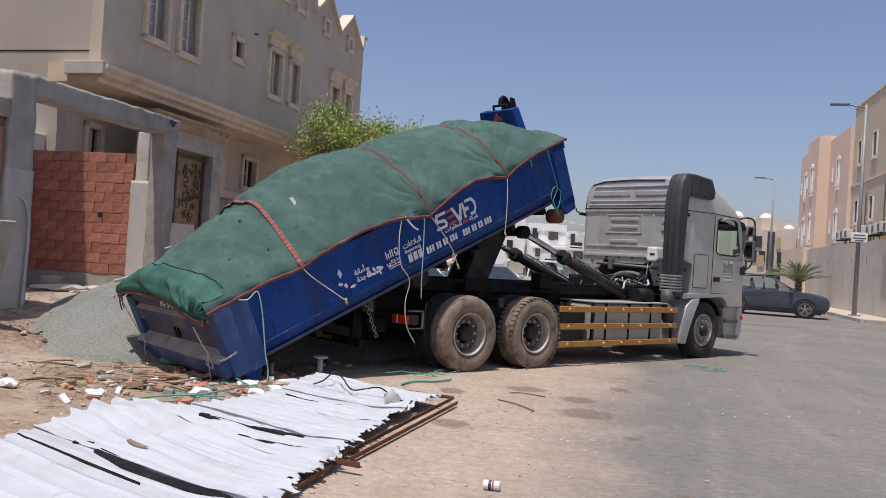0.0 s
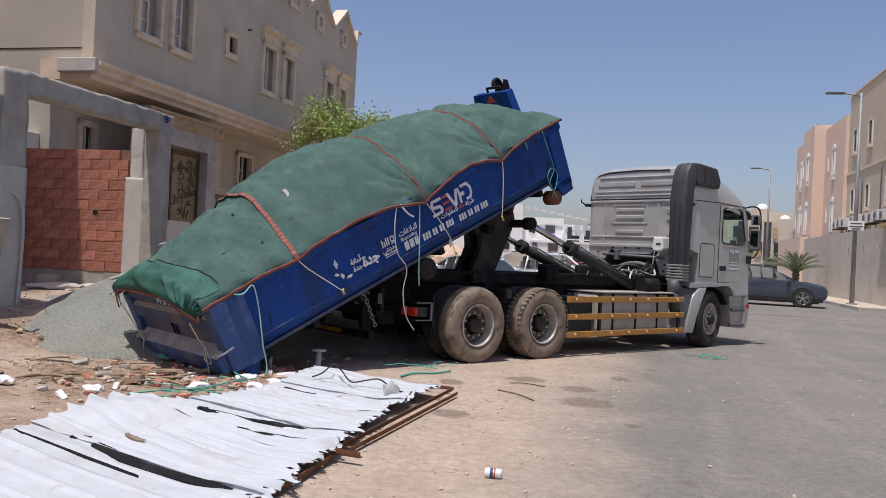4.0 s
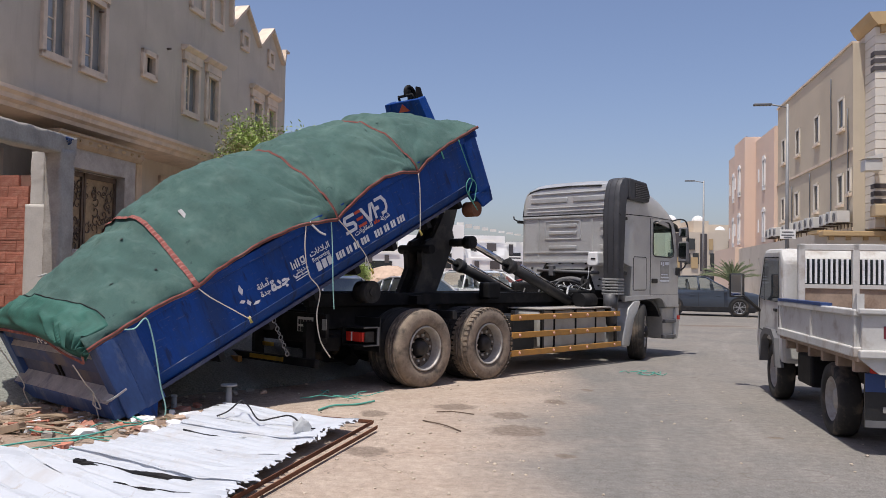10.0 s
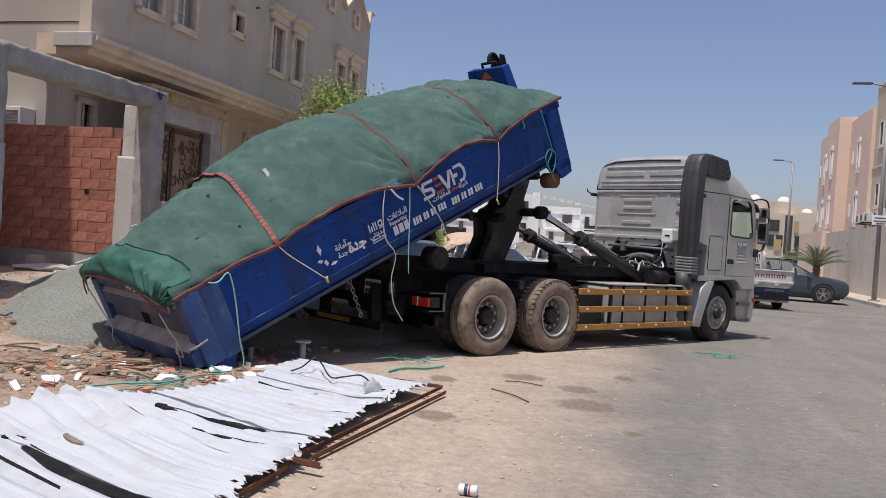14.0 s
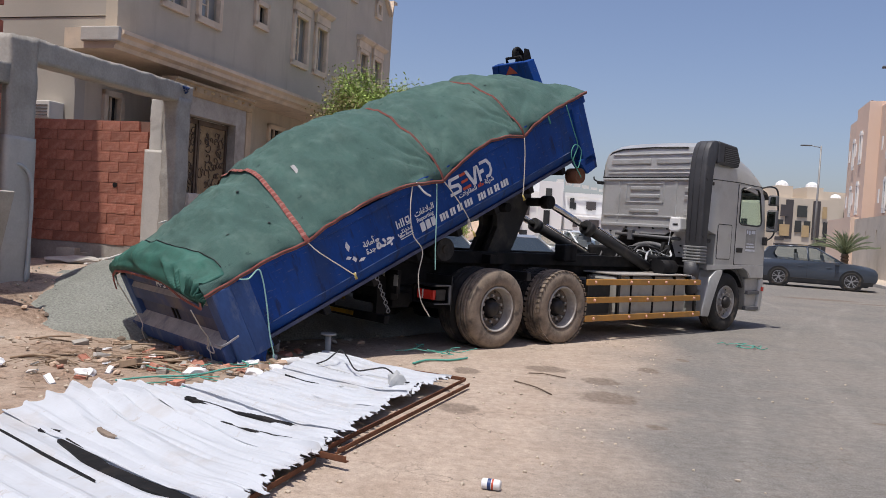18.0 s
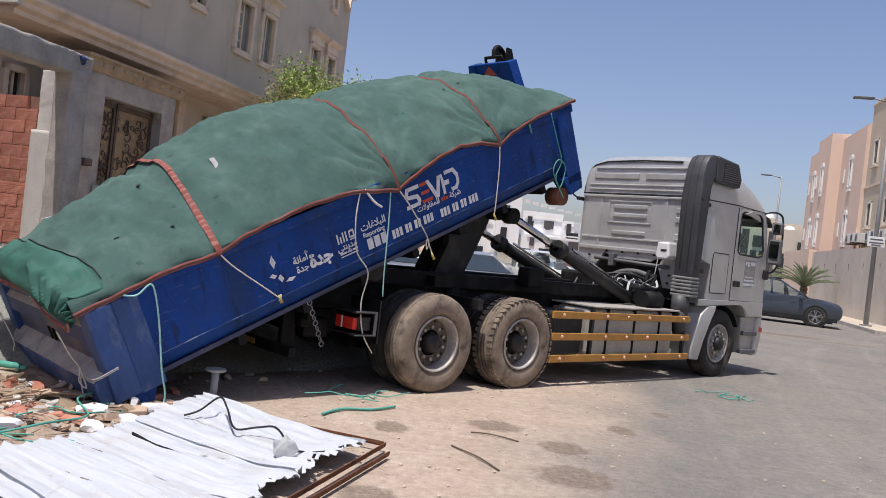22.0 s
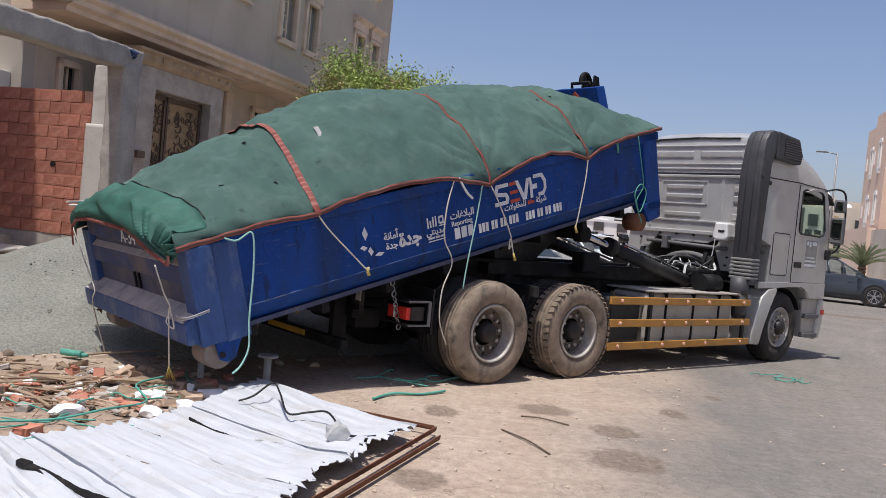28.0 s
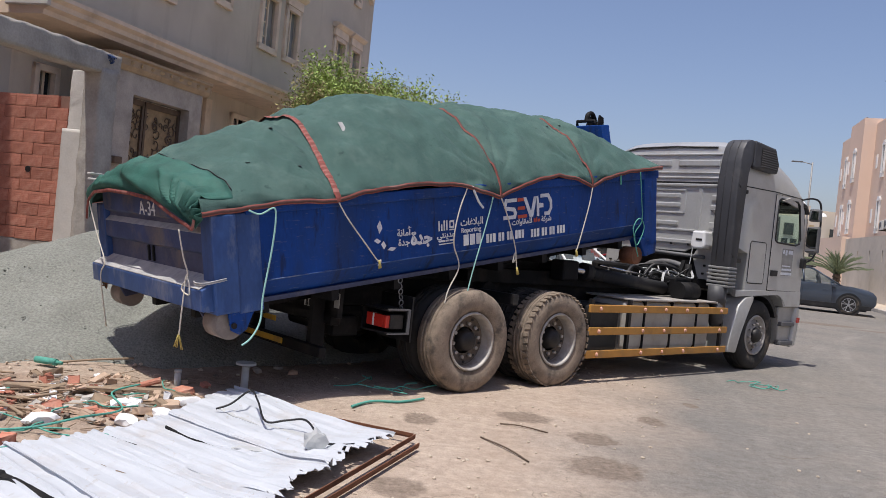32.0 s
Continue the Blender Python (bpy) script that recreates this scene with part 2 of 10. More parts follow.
    for x, y, rx, ry in ((11.2, 27.2, 1.3, 0.5), (12.6, 26.2, 0.9, 0.25), (1.62, 8.68, 0.3, 0.3), (1.85, 7.56, 0.09, 0.1), (2.39, 10.55, 0.12, 0.21), (0.16, 7.74, 0.18, 0.21), (1.14, 10.12, 0.26, 0.22), (1.68, 9.56, 0.2, 0.24), (0.2, 9.64, 0.15, 0.21), (3.06, 11.58, 0.08, 0.13), (1.8, 5.7, 0.07, 0.07), (4.1, 8.38, 0.08, 0.06)):
        off = nd.new("ShaderNodeVectorMath")
        off.operation = "SUBTRACT"
        off.inputs[1].default_value = (x, y, 0)
        ln.new(geo.outputs["Position"], off.inputs[0])
        sc = nd.new("ShaderNodeVectorMath")
        sc.operation = "MULTIPLY"
        sc.inputs[1].default_value = (1 / rx, 1 / ry, 0)
        ln.new(off.outputs[0], sc.inputs[0])
        le = nd.new("ShaderNodeVectorMath")
        le.operation = "LENGTH"
        ln.new(sc.outputs[0], le.inputs[0])
        edge = math_("ADD", le.outputs["Value"], (math_("MULTIPLY", ragged, (1.3,)),))
        spot = ramp(math_("MULTIPLY", edge, (0.4,)), 0.58, (1, 1, 1), 0.72, (0, 0, 0))
        col = mix(math_("MULTIPLY", spot, (0.72,)), col, ramp(tex(22, 3), 0.3, (0.15, 0.115, 0.09), 0.7, (0.26, 0.20, 0.155)))
    mottle = ramp(tex(11, 6, 0.78), 0.36, (0.80, 0.79, 0.78), 0.64, (1.14, 1.14, 1.14))
    mm = nd.new("ShaderNodeMix")
    mm.data_type, mm.blend_type = "RGBA", "MULTIPLY"
    mm.inputs[0].default_value = 1.0
    ln.new(col, mm.inputs[6]), ln.new(mottle, mm.inputs[7])
    col = mm.outputs[2]
    grain = ramp(tex(95, 2, 0.8), 0.36, (0.83, 0.826, 0.82), 0.64, (1.0, 1.0, 1.0))
    gm = nd.new("ShaderNodeMix")
    gm.data_type, gm.blend_type = "RGBA", "MULTIPLY"
    gm.inputs[0].default_value = 1.0
    ln.new(col, gm.inputs[6]), ln.new(grain, gm.inputs[7])
    lift = nd.new("ShaderNodeVectorMath")
    lift.operation = "SCALE"
    lift.inputs[3].default_value = 0.91
    ln.new(gm.outputs[2], lift.inputs[0])
    col = lift.outputs[0]
    ln.new(col, b.inputs["Base Color"])
    bp = nd.new("ShaderNodeBump")
    bp.inputs["Strength"].default_value, bp.inputs["Distance"].default_value = 0.7, 0.02
    hgt = math_("ADD", tex(28, 3, 0.7), (math_("MULTIPLY", tex(4, 4), (1.6,)),))
    ln.new(hgt, bp.inputs["Height"]), ln.new(bp.outputs[0], b.inputs["Normal"])
    return m


M = {}
M["ground"] = ground_material()
M["sand"] = material("loose_sand", (0.52, 0.38, 0.28), 0.95, 0, 0.2, 3, 0.6, 40, (0.36, 0.26, 0.19), 0.5)
M["gravel"] = material("grey_green_gravel", (0.21, 0.215, 0.19), 0.95, 0, 0.36, 2.2, 1.0, 42, (0.17, 0.172, 0.15), 0.5, 1.0, fine_amount=1.3)
M["render_grey"] = material("grey_render", (0.53, 0.465, 0.378), 0.9, 0, 0.14, 0.9, 0.45, 60, (0.45, 0.39, 0.31), 0.5, 0.55, fine_amount=0.8)
# side wall's own base tone, darker than the facade's
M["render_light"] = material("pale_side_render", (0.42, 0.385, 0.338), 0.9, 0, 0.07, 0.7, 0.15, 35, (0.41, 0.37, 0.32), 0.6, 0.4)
M["cream"] = material("cream_trim", (0.68, 0.555, 0.43), 0.8, 0, 0.12, 3, 0.2, 40, (0.42, 0.34, 0.26), 0.6, 1.2)
M["old_cornice"] = material("stained_tan_cornice", (0.38, 0.29, 0.19), 0.85, 0, 0.15, 3, 0.25, 40, (0.22, 0.16, 0.1), 0.6, 2)
M["snorkel_pale"] = material("grey_bellows_rubber", (0.20, 0.20, 0.195), 0.7, 0, 0.15, 6, 0.1)
M["bin_grime"] = material("grimy_blue_steel", (0.035, 0.055, 0.14), 0.7, 0.0, 0.3, 4, 0.3, 40, (0.15, 0.125, 0.115), 0.85, 1.7)
M["tan"] = material("tan_render", (0.545, 0.462, 0.348), 0.9, 0, 0.07, 0.4, 0.12, 30, (0.48, 0.40, 0.30), 0.6, 0.25)
M["pink"] = material("pink_render", (0.72, 0.54, 0.43), 0.9, 0, 0.05, 0.4, 0.1, 30, (0.66, 0.48, 0.37), 0.5, 0.2)
M["rose_grey"] = material("rose_render", (0.70, 0.535, 0.425), 0.9, 0, 0.06, 0.4, 0.1, 30, (0.62, 0.46, 0.36), 0.5, 0.2)
M["wall_grey"] = material("weathered_boundary_wall", (0.53, 0.47, 0.40), 0.92, 0, 0.1, 0.8, 0.2, 25, (0.40, 0.345, 0.285), 0.7, 0.6)
M["stone_white"] = material("pale_stone_cladding", (0.70, 0.64, 0.55), 0.75, 0, 0.05, 1.2, 0.08, 30, island=0.05)
M["ochre"] = material("ochre_trim", (0.48, 0.34, 0.18), 0.8, 0, 0.08, 2, 0.1)
M["ochre_lattice"] = material("ochre_panel", (0.52, 0.40, 0.25), 0.8, 0, 0.06, 2, 0.1)
M["white_wall"] = material("white_painted_render", (0.78, 0.77, 0.75), 0.85, 0, 0.04, 0.3, 0.05)
M["dark_wall"] = material("dark_stone_band", (0.07, 0.06, 0.06), 0.7, 0, 0.15, 1, 0.05)
M["beige_far"] = material("beige_render", (0.62, 0.53, 0.42), 0.88, 0, 0.05, 0.3, 0.05)
M["brick"] = material("hollow_clay_brick", (0.44, 0.180, 0.122), 0.9, 0, 0.25, 9, 0.6, 70, (0.52, 0.33, 0.25), 0.6, 5, per_object=0.16)
M["brick_far"] = material("clay_brick_mass", (0.40, 0.135, 0.085), 0.9, 0, 0.18, 7, 0.4, 60, island=0.15)
M["mortar"] = material("mortar", (0.22, 0.12, 0.09), 0.95, 0, 0.15, 8, 0.4)
M["concrete"] = material("bare_concrete", (0.38, 0.35, 0.312), 0.92, 0, 0.26, 3.0, 0.6, 30, (0.22, 0.198, 0.17), 0.6, 1.1)
M["plaster"] = material("rough_white_plaster", (0.50, 0.475, 0.44), 0.95, 0, 0.14, 4, 0.5, 35, (0.36, 0.34, 0.31), 0.5, 2)
M["pane"] = glass("window_pane", (0.03, 0.033, 0.036), 0.06)
M["pane_curtain"] = glass("curtained_pane", (0.30, 0.30, 0.29), 0.12)
M["iron"] = material("dark_iron", (0.135, 0.10, 0.078), 0.55, 0.6, 0.3, 6, 0.15)
M["bronze"] = material("bronze_gate_panel", (0.33, 0.245, 0.155), 0.5, 0.5, 0.35, 7, 0.3)
M["chassis"] = material("black_chassis_paint", (0.010, 0.010, 0.011), 0.65, 0.0, 0.4, 6, 0.15, 40, (0.045, 0.038, 0.032), 0.45, 3, spec=0.2)
M["arm"] = material("dusty_black_arm", (0.02, 0.0195, 0.02), 0.6, 0.0, 0.35, 4, 0.2, 40, (0.10, 0.085, 0.07), 0.55, 2.5, spec=0.4)
M["chrome"] = material("polished_rod", (0.6, 0.6, 0.6), 0.15, 1.0, 0.1, 4, 0)
M["silver"] = material("silver_grey_cab_paint", (0.55, 0.55, 0.535), 0.36, 0.4, 0.10, 2, 0.03, 30, (0.38, 0.36, 0.33), 0.5, 1.6, coat=0.15)
M["silver_dark"] = material("grey_plastic", (0.12, 0.12, 0.125), 0.6, 0, 0.12, 5, 0.1, 40, (0.2, 0.18, 0.15), 0.4, 3)
M["black_plastic"] = material("black_plastic", (0.012, 0.012, 0.013), 0.5, 0, 0.3, 8, 0.1, 40, (0.07, 0.06, 0.05), 0.4, 4)
M["rubber"] = material("tyre_rubber", (0.028, 0.026, 0.024), 0.9, 0, 0.3, 5, 0.4, 50, (0.17, 0.13, 0.095), 0.9, 2.5, seed=3)
M["rubber_dusty"] = material("dusty_tyre_rubber", (0.235, 0.185, 0.14), 0.95, 0, 0.35, 7, 0.7, 60, (0.055, 0.048, 0.042), 0.85, 4.5)
M["rim"] = material("painted_steel_rim", (0.42, 0.395, 0.36), 0.6, 0.2, 0.25, 7, 0.15, 40, (0.2, 0.14, 0.10), 0.8, 5)
M["rim_disc"] = material("brown_dusted_disc", (0.155, 0.125, 0.10), 0.8, 0.1, 0.3, 8, 0.3, 50, (0.10, 0.075, 0.06), 0.7, 6)
M["rim_front"] = material("scuffed_grey_disc", (0.34, 0.325, 0.30), 0.55, 0.3, 0.25, 8, 0.2, 50, (0.14, 0.11, 0.09), 0.7, 6)
M["alloy"] = material("alloy_rim", (0.45, 0.45, 0.46), 0.3, 0.8, 0.15, 6, 0.05)
M["hub"] = material("greasy_hub", (0.032, 0.029, 0.028), 0.5, 0.4, 0.3, 8, 0.2)
M["rail_ochre"] = material("ochre_guard_rail", (0.44, 0.215, 0.045), 0.6, 0.0, 0.15, 6, 0.15, 40, (0.2, 0.13, 0.07), 0.55, 4)
M["tank"] = material("scuffed_aluminium_tank", (0.50, 0.48, 0.44), 0.5, 0.3, 0.15, 5, 0.15, 40, (0.32, 0.27, 0.22), 0.6, 2.5)
M["bin_blue"] = material("scuffed_blue_steel", (0.004, 0.046, 0.225), 0.55, 0.0, 0.28, 2.2, 0.2, 40, (0.018, 0.04, 0.11), 0.7, 1.6, spec=0.25, stretch=(1, 1, 0.35))


def add_scratches(m, color, amount, squash, scale, lo=0.60, hi=0.66):
    """Fine worn lines laid over a painted surface."""
    nd, ln = m.node_tree.nodes, m.node_tree.links
    bs = nd["Principled BSDF"]
    src = bs.inputs["Base Color"].links[0].from_socket
    tc, mp, tx = nd.new("ShaderNodeTexCoord"), nd.new("ShaderNodeMapping"), nd.new("ShaderNodeTexNoise")
    mp.inputs["Scale"].default_value = squash
    tx.inputs["Scale"].default_value, tx.inputs["Detail"].default_value, tx.inputs["Roughness"].default_value = scale, 4.0, 0.7
    mr, mx = nd.new("ShaderNodeMapRange"), nd.new("ShaderNodeMix")
    mr.inputs[1].default_value, mr.inputs[2].default_value, mr.inputs[4].default_value = lo, hi, amount
    mx.data_type = "RGBA"
    mx.inputs[7].default_value = (*color, 1)
    ln.new(tc.outputs["Object"], mp.inputs[0]), ln.new(mp.outputs[0], tx.inputs["Vector"]), ln.new(tx.outputs[0], mr.inputs[0])
    ln.new(mr.outputs[0], mx.inputs[0]), ln.new(src, mx.inputs[6]), ln.new(mx.outputs[2], bs.inputs["Base Color"])


add_scratches(M["bin_blue"], (0.10, 0.13, 0.22), 0.55, (1.0, 1.0, 6.0), 7.0)
add_scratches(M["bin_blue"], (0.012, 0.02, 0.05), 0.7, (3.0, 1.0, 0.6), 3.0, 0.56, 0.66)
M["bin_rear"] = material("worn_blue_grey_steel", (0.055, 0.065, 0.125), 0.65, 0.0, 0.3, 5, 0.25, 40, (0.15, 0.125, 0.115), 0.75, 2.5)
M["bin_edge"] = material("worn_pale_ledge", (0.42, 0.41, 0.40), 0.8, 0.0, 0.25, 6, 0.2, 40, (0.12, 0.13, 0.2), 0.6, 4)
M["bin_beam"] = material("scraped_blue_beam", (0.03, 0.075, 0.22), 0.6, 0.1, 0.25, 5, 0.2, 40, (0.26, 0.275, 0.32), 0.6, 3.5, stretch=(1, 1, 0.4))
M["roller"] = material("dusty_steel_roller", (0.30, 0.25, 0.22), 0.8, 0.2, 0.2, 6, 0.2, 40, (0.16, 0.12, 0.1), 0.5, 4)
M["rust"] = material("rusty_steel", (0.20, 0.085, 0.045), 0.85, 0.3, 0.3, 7, 0.4, 50, (0.09, 0.04, 0.025), 0.6, 3)
M["tarp"] = material("faded_green_tarpaulin", (0.050, 0.106, 0.091), 0.88, 0, 0.25, 3.5, 0.7, 150, (0.085, 0.155, 0.13), 0.75, 1.1, fine_amount=0.8)
add_scratches(M["tarp"], (0.12, 0.185, 0.158), 0.4, (1.0, 1.3, 1.0), 2.6, 0.5, 0.72)
add_scratches(M["tarp"], (0.13, 0.195, 0.17), 0.3, (2.6, 1.0, 1.5), 3.0, 0.54, 0.74)
add_scratches(M["tarp"], (0.02, 0.06, 0.05), 0.35, (1.2, 2.4, 1.5), 3.4, 0.56, 0.74)
add_scratches(M["tarp"], (0.012, 0.04, 0.035), 0.6, (1.0, 1.0, 1.0), 9.0, 0.64, 0.70)
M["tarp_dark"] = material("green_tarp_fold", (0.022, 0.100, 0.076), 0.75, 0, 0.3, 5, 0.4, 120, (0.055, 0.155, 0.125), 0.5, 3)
M["webbing"] = material("red_webbing", (0.215, 0.058, 0.046), 0.85, 0, 0.45, 26, 0.3, 90, (0.34, 0.19, 0.16), 0.65, 14, stretch=(0.25, 1, 0.4))
M["webbing_seam"] = material("dark_seam_of_webbing", (0.11, 0.05, 0.042), 0.9, 0, 0.3, 20, 0.2)
M["webbing_pale"] = material("faded_webbing_rung", (0.29, 0.12, 0.10), 0.85, 0, 0.25, 20, 0.2)
M["rope"] = material("pale_rope", (0.62, 0.58, 0.50), 0.9, 0, 0.15, 20, 0.2)
M["rope_pale"] = material("pale_green_nylon_rope", (0.30, 0.55, 0.50), 0.75, 0, 0.2, 20, 0.2)
M["rope_green"] = material("green_nylon_rope", (0.09, 0.34, 0.27), 0.75, 0, 0.2, 20, 0.2)
M["rope_yellow"] = material("yellow_rope_end", (0.5, 0.4, 0.12), 0.85, 0, 0.15, 20, 0.2)
M["paint_white"] = material("white_sign_paint", (0.72, 0.73, 0.75), 0.6, 0, 0.08, 12, 0, 40, (0.3, 0.33, 0.45), 0.45, 14)
M["paint_red"] = material("red_sign_paint", (0.5, 0.08, 0.04), 0.6, 0, 0.1, 12, 0)
M["sheet"] = material("white_coated_sheet", (0.505, 0.53, 0.568), 0.5, 0.0, 0.06, 3, 0.08, 30, (0.42, 0.39, 0.365), 0.45, 2.4)
add_scratches(M["render_grey"], (0.34, 0.285, 0.22), 0.4, (1.0, 1.0, 0.12), 1.6, 0.54, 0.7)
add_scratches(M["sheet"], (0.36, 0.32, 0.28), 0.6, (2.0, 1.0, 1.0), 6.0, 0.63, 0.72)
M["pipe_grey"] = material("grey_plastic_pipe", (0.45, 0.46, 0.46), 0.6, 0, 0.1, 8, 0.1)
M["wood"] = material("weathered_plank", (0.30, 0.22, 0.15), 0.85, 0, 0.25, 5, 0.3, 40, stretch=(1, 1, 0.2))
M["litter"] = material("white_plastic_scrap", (0.75, 0.75, 0.76), 0.6, 0, 0.1, 6, 0.1)
M["soil"] = material("dark_damp_patch", (0.20, 0.155, 0.12), 0.95, 0, 0.3, 9, 0.4, 60, (0.3, 0.235, 0.18), 0.7, 12)
M["leaf"] = material("tree_leaf", (0.27, 0.36, 0.09), 0.7, 0, 0.3, 2, 0, island=0.35)
M["leaf_dry"] = material("dry_leaf", (0.30, 0.27, 0.12), 0.8, 0, 0.25, 2, 0, island=0.3)
M["palm_leaf"] = material("palm_leaf", (0.22, 0.26, 0.15), 0.7, 0, 0.25, 2, 0, island=0.3)
M["bark"] = material("bark", (0.12, 0.085, 0.06), 0.95, 0, 0.3, 8, 0.6)
M["car_white"] = material("white_car_paint", (0.78, 0.78, 0.77), 0.25, 0, 0.02, 1, 0, coat=0.6)
M["car_blue"] = material("slate_blue_car_paint", (0.062, 0.078, 0.105), 0.3, 0.25, 0.05, 1, 0, coat=0.6)
M["car_silver"] = material("silver_car_paint", (0.5, 0.5, 0.51), 0.3, 0.6, 0.04, 1, 0, coat=0.5)
M["car_red"] = material("red_car_paint", (0.35, 0.03, 0.03), 0.3, 0.2, 0.05, 1, 0, coat=0.5)
M["car_glass"] = glass("car_glass", (0.03, 0.04, 0.045), 0.04)
M["cab_glass"] = clear_glass("green_tinted_glass", (0.76, 0.90, 0.87))
M["suv_glass"] = clear_glass("pale_tinted_glass", (0.66, 0.74, 0.75))
M["mirror"] = material("mirror_glass", (0.7, 0.7, 0.7), 0.03, 1.0, 0.02, 2, 0)
M["snorkel"] = material("dark_grey_snorkel_plastic", (0.05, 0.051, 0.057), 0.55, 0, 0.15, 5, 0.08, 40, (0.13, 0.125, 0.12), 0.35, 3)
M["bolt_cap"] = material("reddish_bolt_cap", (0.62, 0.34, 0.24), 0.6, 0, 0.1, 8, 0.05)
M["decal_grey"] = material("faded_decal", (0.30, 0.29, 0.27), 0.6, 0, 0.2, 9, 0)
M["lamp_red"] = material("red_lens", (0.5, 0.03, 0.02), 0.25, 0, 0.1, 8, 0)
M["lamp_white"] = material("clear_lens", (0.7, 0.68, 0.65), 0.2, 0, 0.05, 8, 0)
M["lamp_amber"] = material("amber_lens", (0.6, 0.22, 0.02), 0.25, 0, 0.1, 8, 0)
M["yellow_mark"] = material("yellow_marker", (0.6, 0.36, 0.03), 0.6, 0, 0.15, 8, 0.05, 40, (0.2, 0.13, 0.06), 0.5, 6)
M["pickup_white"] = material("chipped_white_paint", (0.52, 0.51, 0.485), 0.6, 0, 0.12, 3, 0.12, 40, (0.30, 0.24, 0.19), 0.75, 3.5)
M["pickup_inner"] = material("rusty_bed_lining", (0.33, 0.25, 0.19), 0.85, 0, 0.25, 4, 0.2, 40, (0.16, 0.09, 0.06), 0.6, 3)
M["blue_band"] = material("dark_blue_paint", (0.02, 0.05, 0.16), 0.5, 0, 0.15, 5, 0.05)
M["maroon"] = material("maroon_lettering", (0.14, 0.02, 0.03), 0.6, 0, 0.15, 8, 0)
M["ac_white"] = material("air_conditioner_casing", (0.62, 0.60, 0.56), 0.6, 0, 0.06, 3, 0.03)
M["steel_pole"] = material("galvanised_pole", (0.27, 0.27, 0.27), 0.6, 0.3, 0.1, 4, 0.05)
M["kerb"] = material("concrete_kerb", (0.42, 0.38, 0.33), 0.9, 0, 0.12, 3, 0.2, per_object=0.1)
M["paving"] = material("sandy_paving", (0.50, 0.42, 0.33), 0.9, 0, 0.12, 2, 0.2)


# ---- mesh helpers ----
def box(bm, x0, x1, y0, y1, z0, z1, bevel=0.0):
    vs = [bm.verts.new((x, y, z)) for x in (x0, x1) for y in (y0, y1) for z in (z0, z1)]
    fs = [bm.faces.new([vs[i] for i in f]) for f in ((0, 1, 3, 2), (4, 6, 7, 5), (0, 4, 5, 1), (2, 3, 7, 6), (0, 2, 6, 4), (1, 5, 7, 3))]
    if bevel:
        bmesh.ops.bevel(bm, geom=list({e for f in fs for e in f.edges}), offset=bevel, segments=2, affect="EDGES", profile=0.5)
    return vs


def obox(bm, m, sx, sy, sz, bevel=0.0):
    """A box of that size round the origin of the matrix m."""
    t = bmesh.new()
    box(t, -sx / 2, sx / 2, -sy / 2, sy / 2, -sz / 2, sz / 2, bevel)
    merge(bm, t, m)


def merge(bm, other, m=None):
    if m is not None:
        bmesh.ops.transform(other, matrix=m, verts=other.verts)
    me = bpy.data.meshes.new("tmp")
    other.to_mesh(me)
    other.free()
    bm.from_mesh(me)
    bpy.data.meshes.remove(me)


def prism(bm, pts, a0, a1, axis="y", bevel=0.0):
    """A polygon of (u, v) drawn out along an axis: y gives (u, a, v), x gives (a, u, v), z gives (u, v, a)."""
    put = {"y": lambda u, v, a: (u, a, v), "x": lambda u, v, a: (a, u, v), "z": lambda u, v, a: (u, v, a)}[axis]
    r0 = [bm.verts.new(put(u, v, a0)) for u, v in pts]
    r1 = [bm.verts.new(put(u, v, a1)) for u, v in pts]
    k = len(pts)
    fs = [bm.faces.new(r0[::-1]), bm.faces.new(r1)]
    fs += [bm.faces.new((r0[i], r0[(i + 1) % k], r1[(i + 1) % k], r1[i])) for i in range(k)]
    if bevel:
        bmesh.ops.bevel(bm, geom=list({e for f in fs for e in f.edges}), offset=bevel, segments=2, affect="EDGES", profile=0.5)
    return fs


def cyl(bm, p0, p1, r0, r1=None, seg=14, caps=True):
    p0, p1 = Vector(p0), Vector(p1)
    r1 = r0 if r1 is None else r1
    q = (p1 - p0).to_track_quat("Z", "Y")
    rings = []
    for p, r in ((p0, r0), (p1, r1)):
        rings.append([bm.verts.new(p + q @ Vector((r * math.cos(2 * math.pi * i / seg), r * math.sin(2 * math.pi * i / seg), 0))) for i in range(seg)])
    for i in range(seg):
        f = bm.faces.new((rings[0][i], rings[0][(i + 1) % seg], rings[1][(i + 1) % seg], rings[1][i]))
        f.smooth = True
    if caps:
        bm.faces.new(rings[0][::-1]), bm.faces.new(rings[1])


def tube(bm, pts, r, seg=6):
    pts = [Vector(p) for p in pts]
    rings = []
    for i, p in enumerate(pts):
        d = (pts[min(i + 1, len(pts) - 1)] - pts[max(i - 1, 0)]).normalized()
        q = d.to_track_quat("Z", "Y")
        rings.append([bm.verts.new(p + q @ Vector((r * math.cos(2 * math.pi * k / seg), r * math.sin(2 * math.pi * k / seg), 0))) for k in range(seg)])
    for a, b in zip(rings, rings[1:]):
        off = min(range(seg), key=lambda o: sum((a[k].co - b[(k + o) % seg].co).length for k in range(seg)))
        for k in range(seg):
            f = bm.faces.new((a[k], a[(k + 1) % seg], b[(k + 1 + off) % seg], b[(k + off) % seg]))
            f.smooth = True
    bm.faces.new(rings[0][::-1]), bm.faces.new(rings[-1])


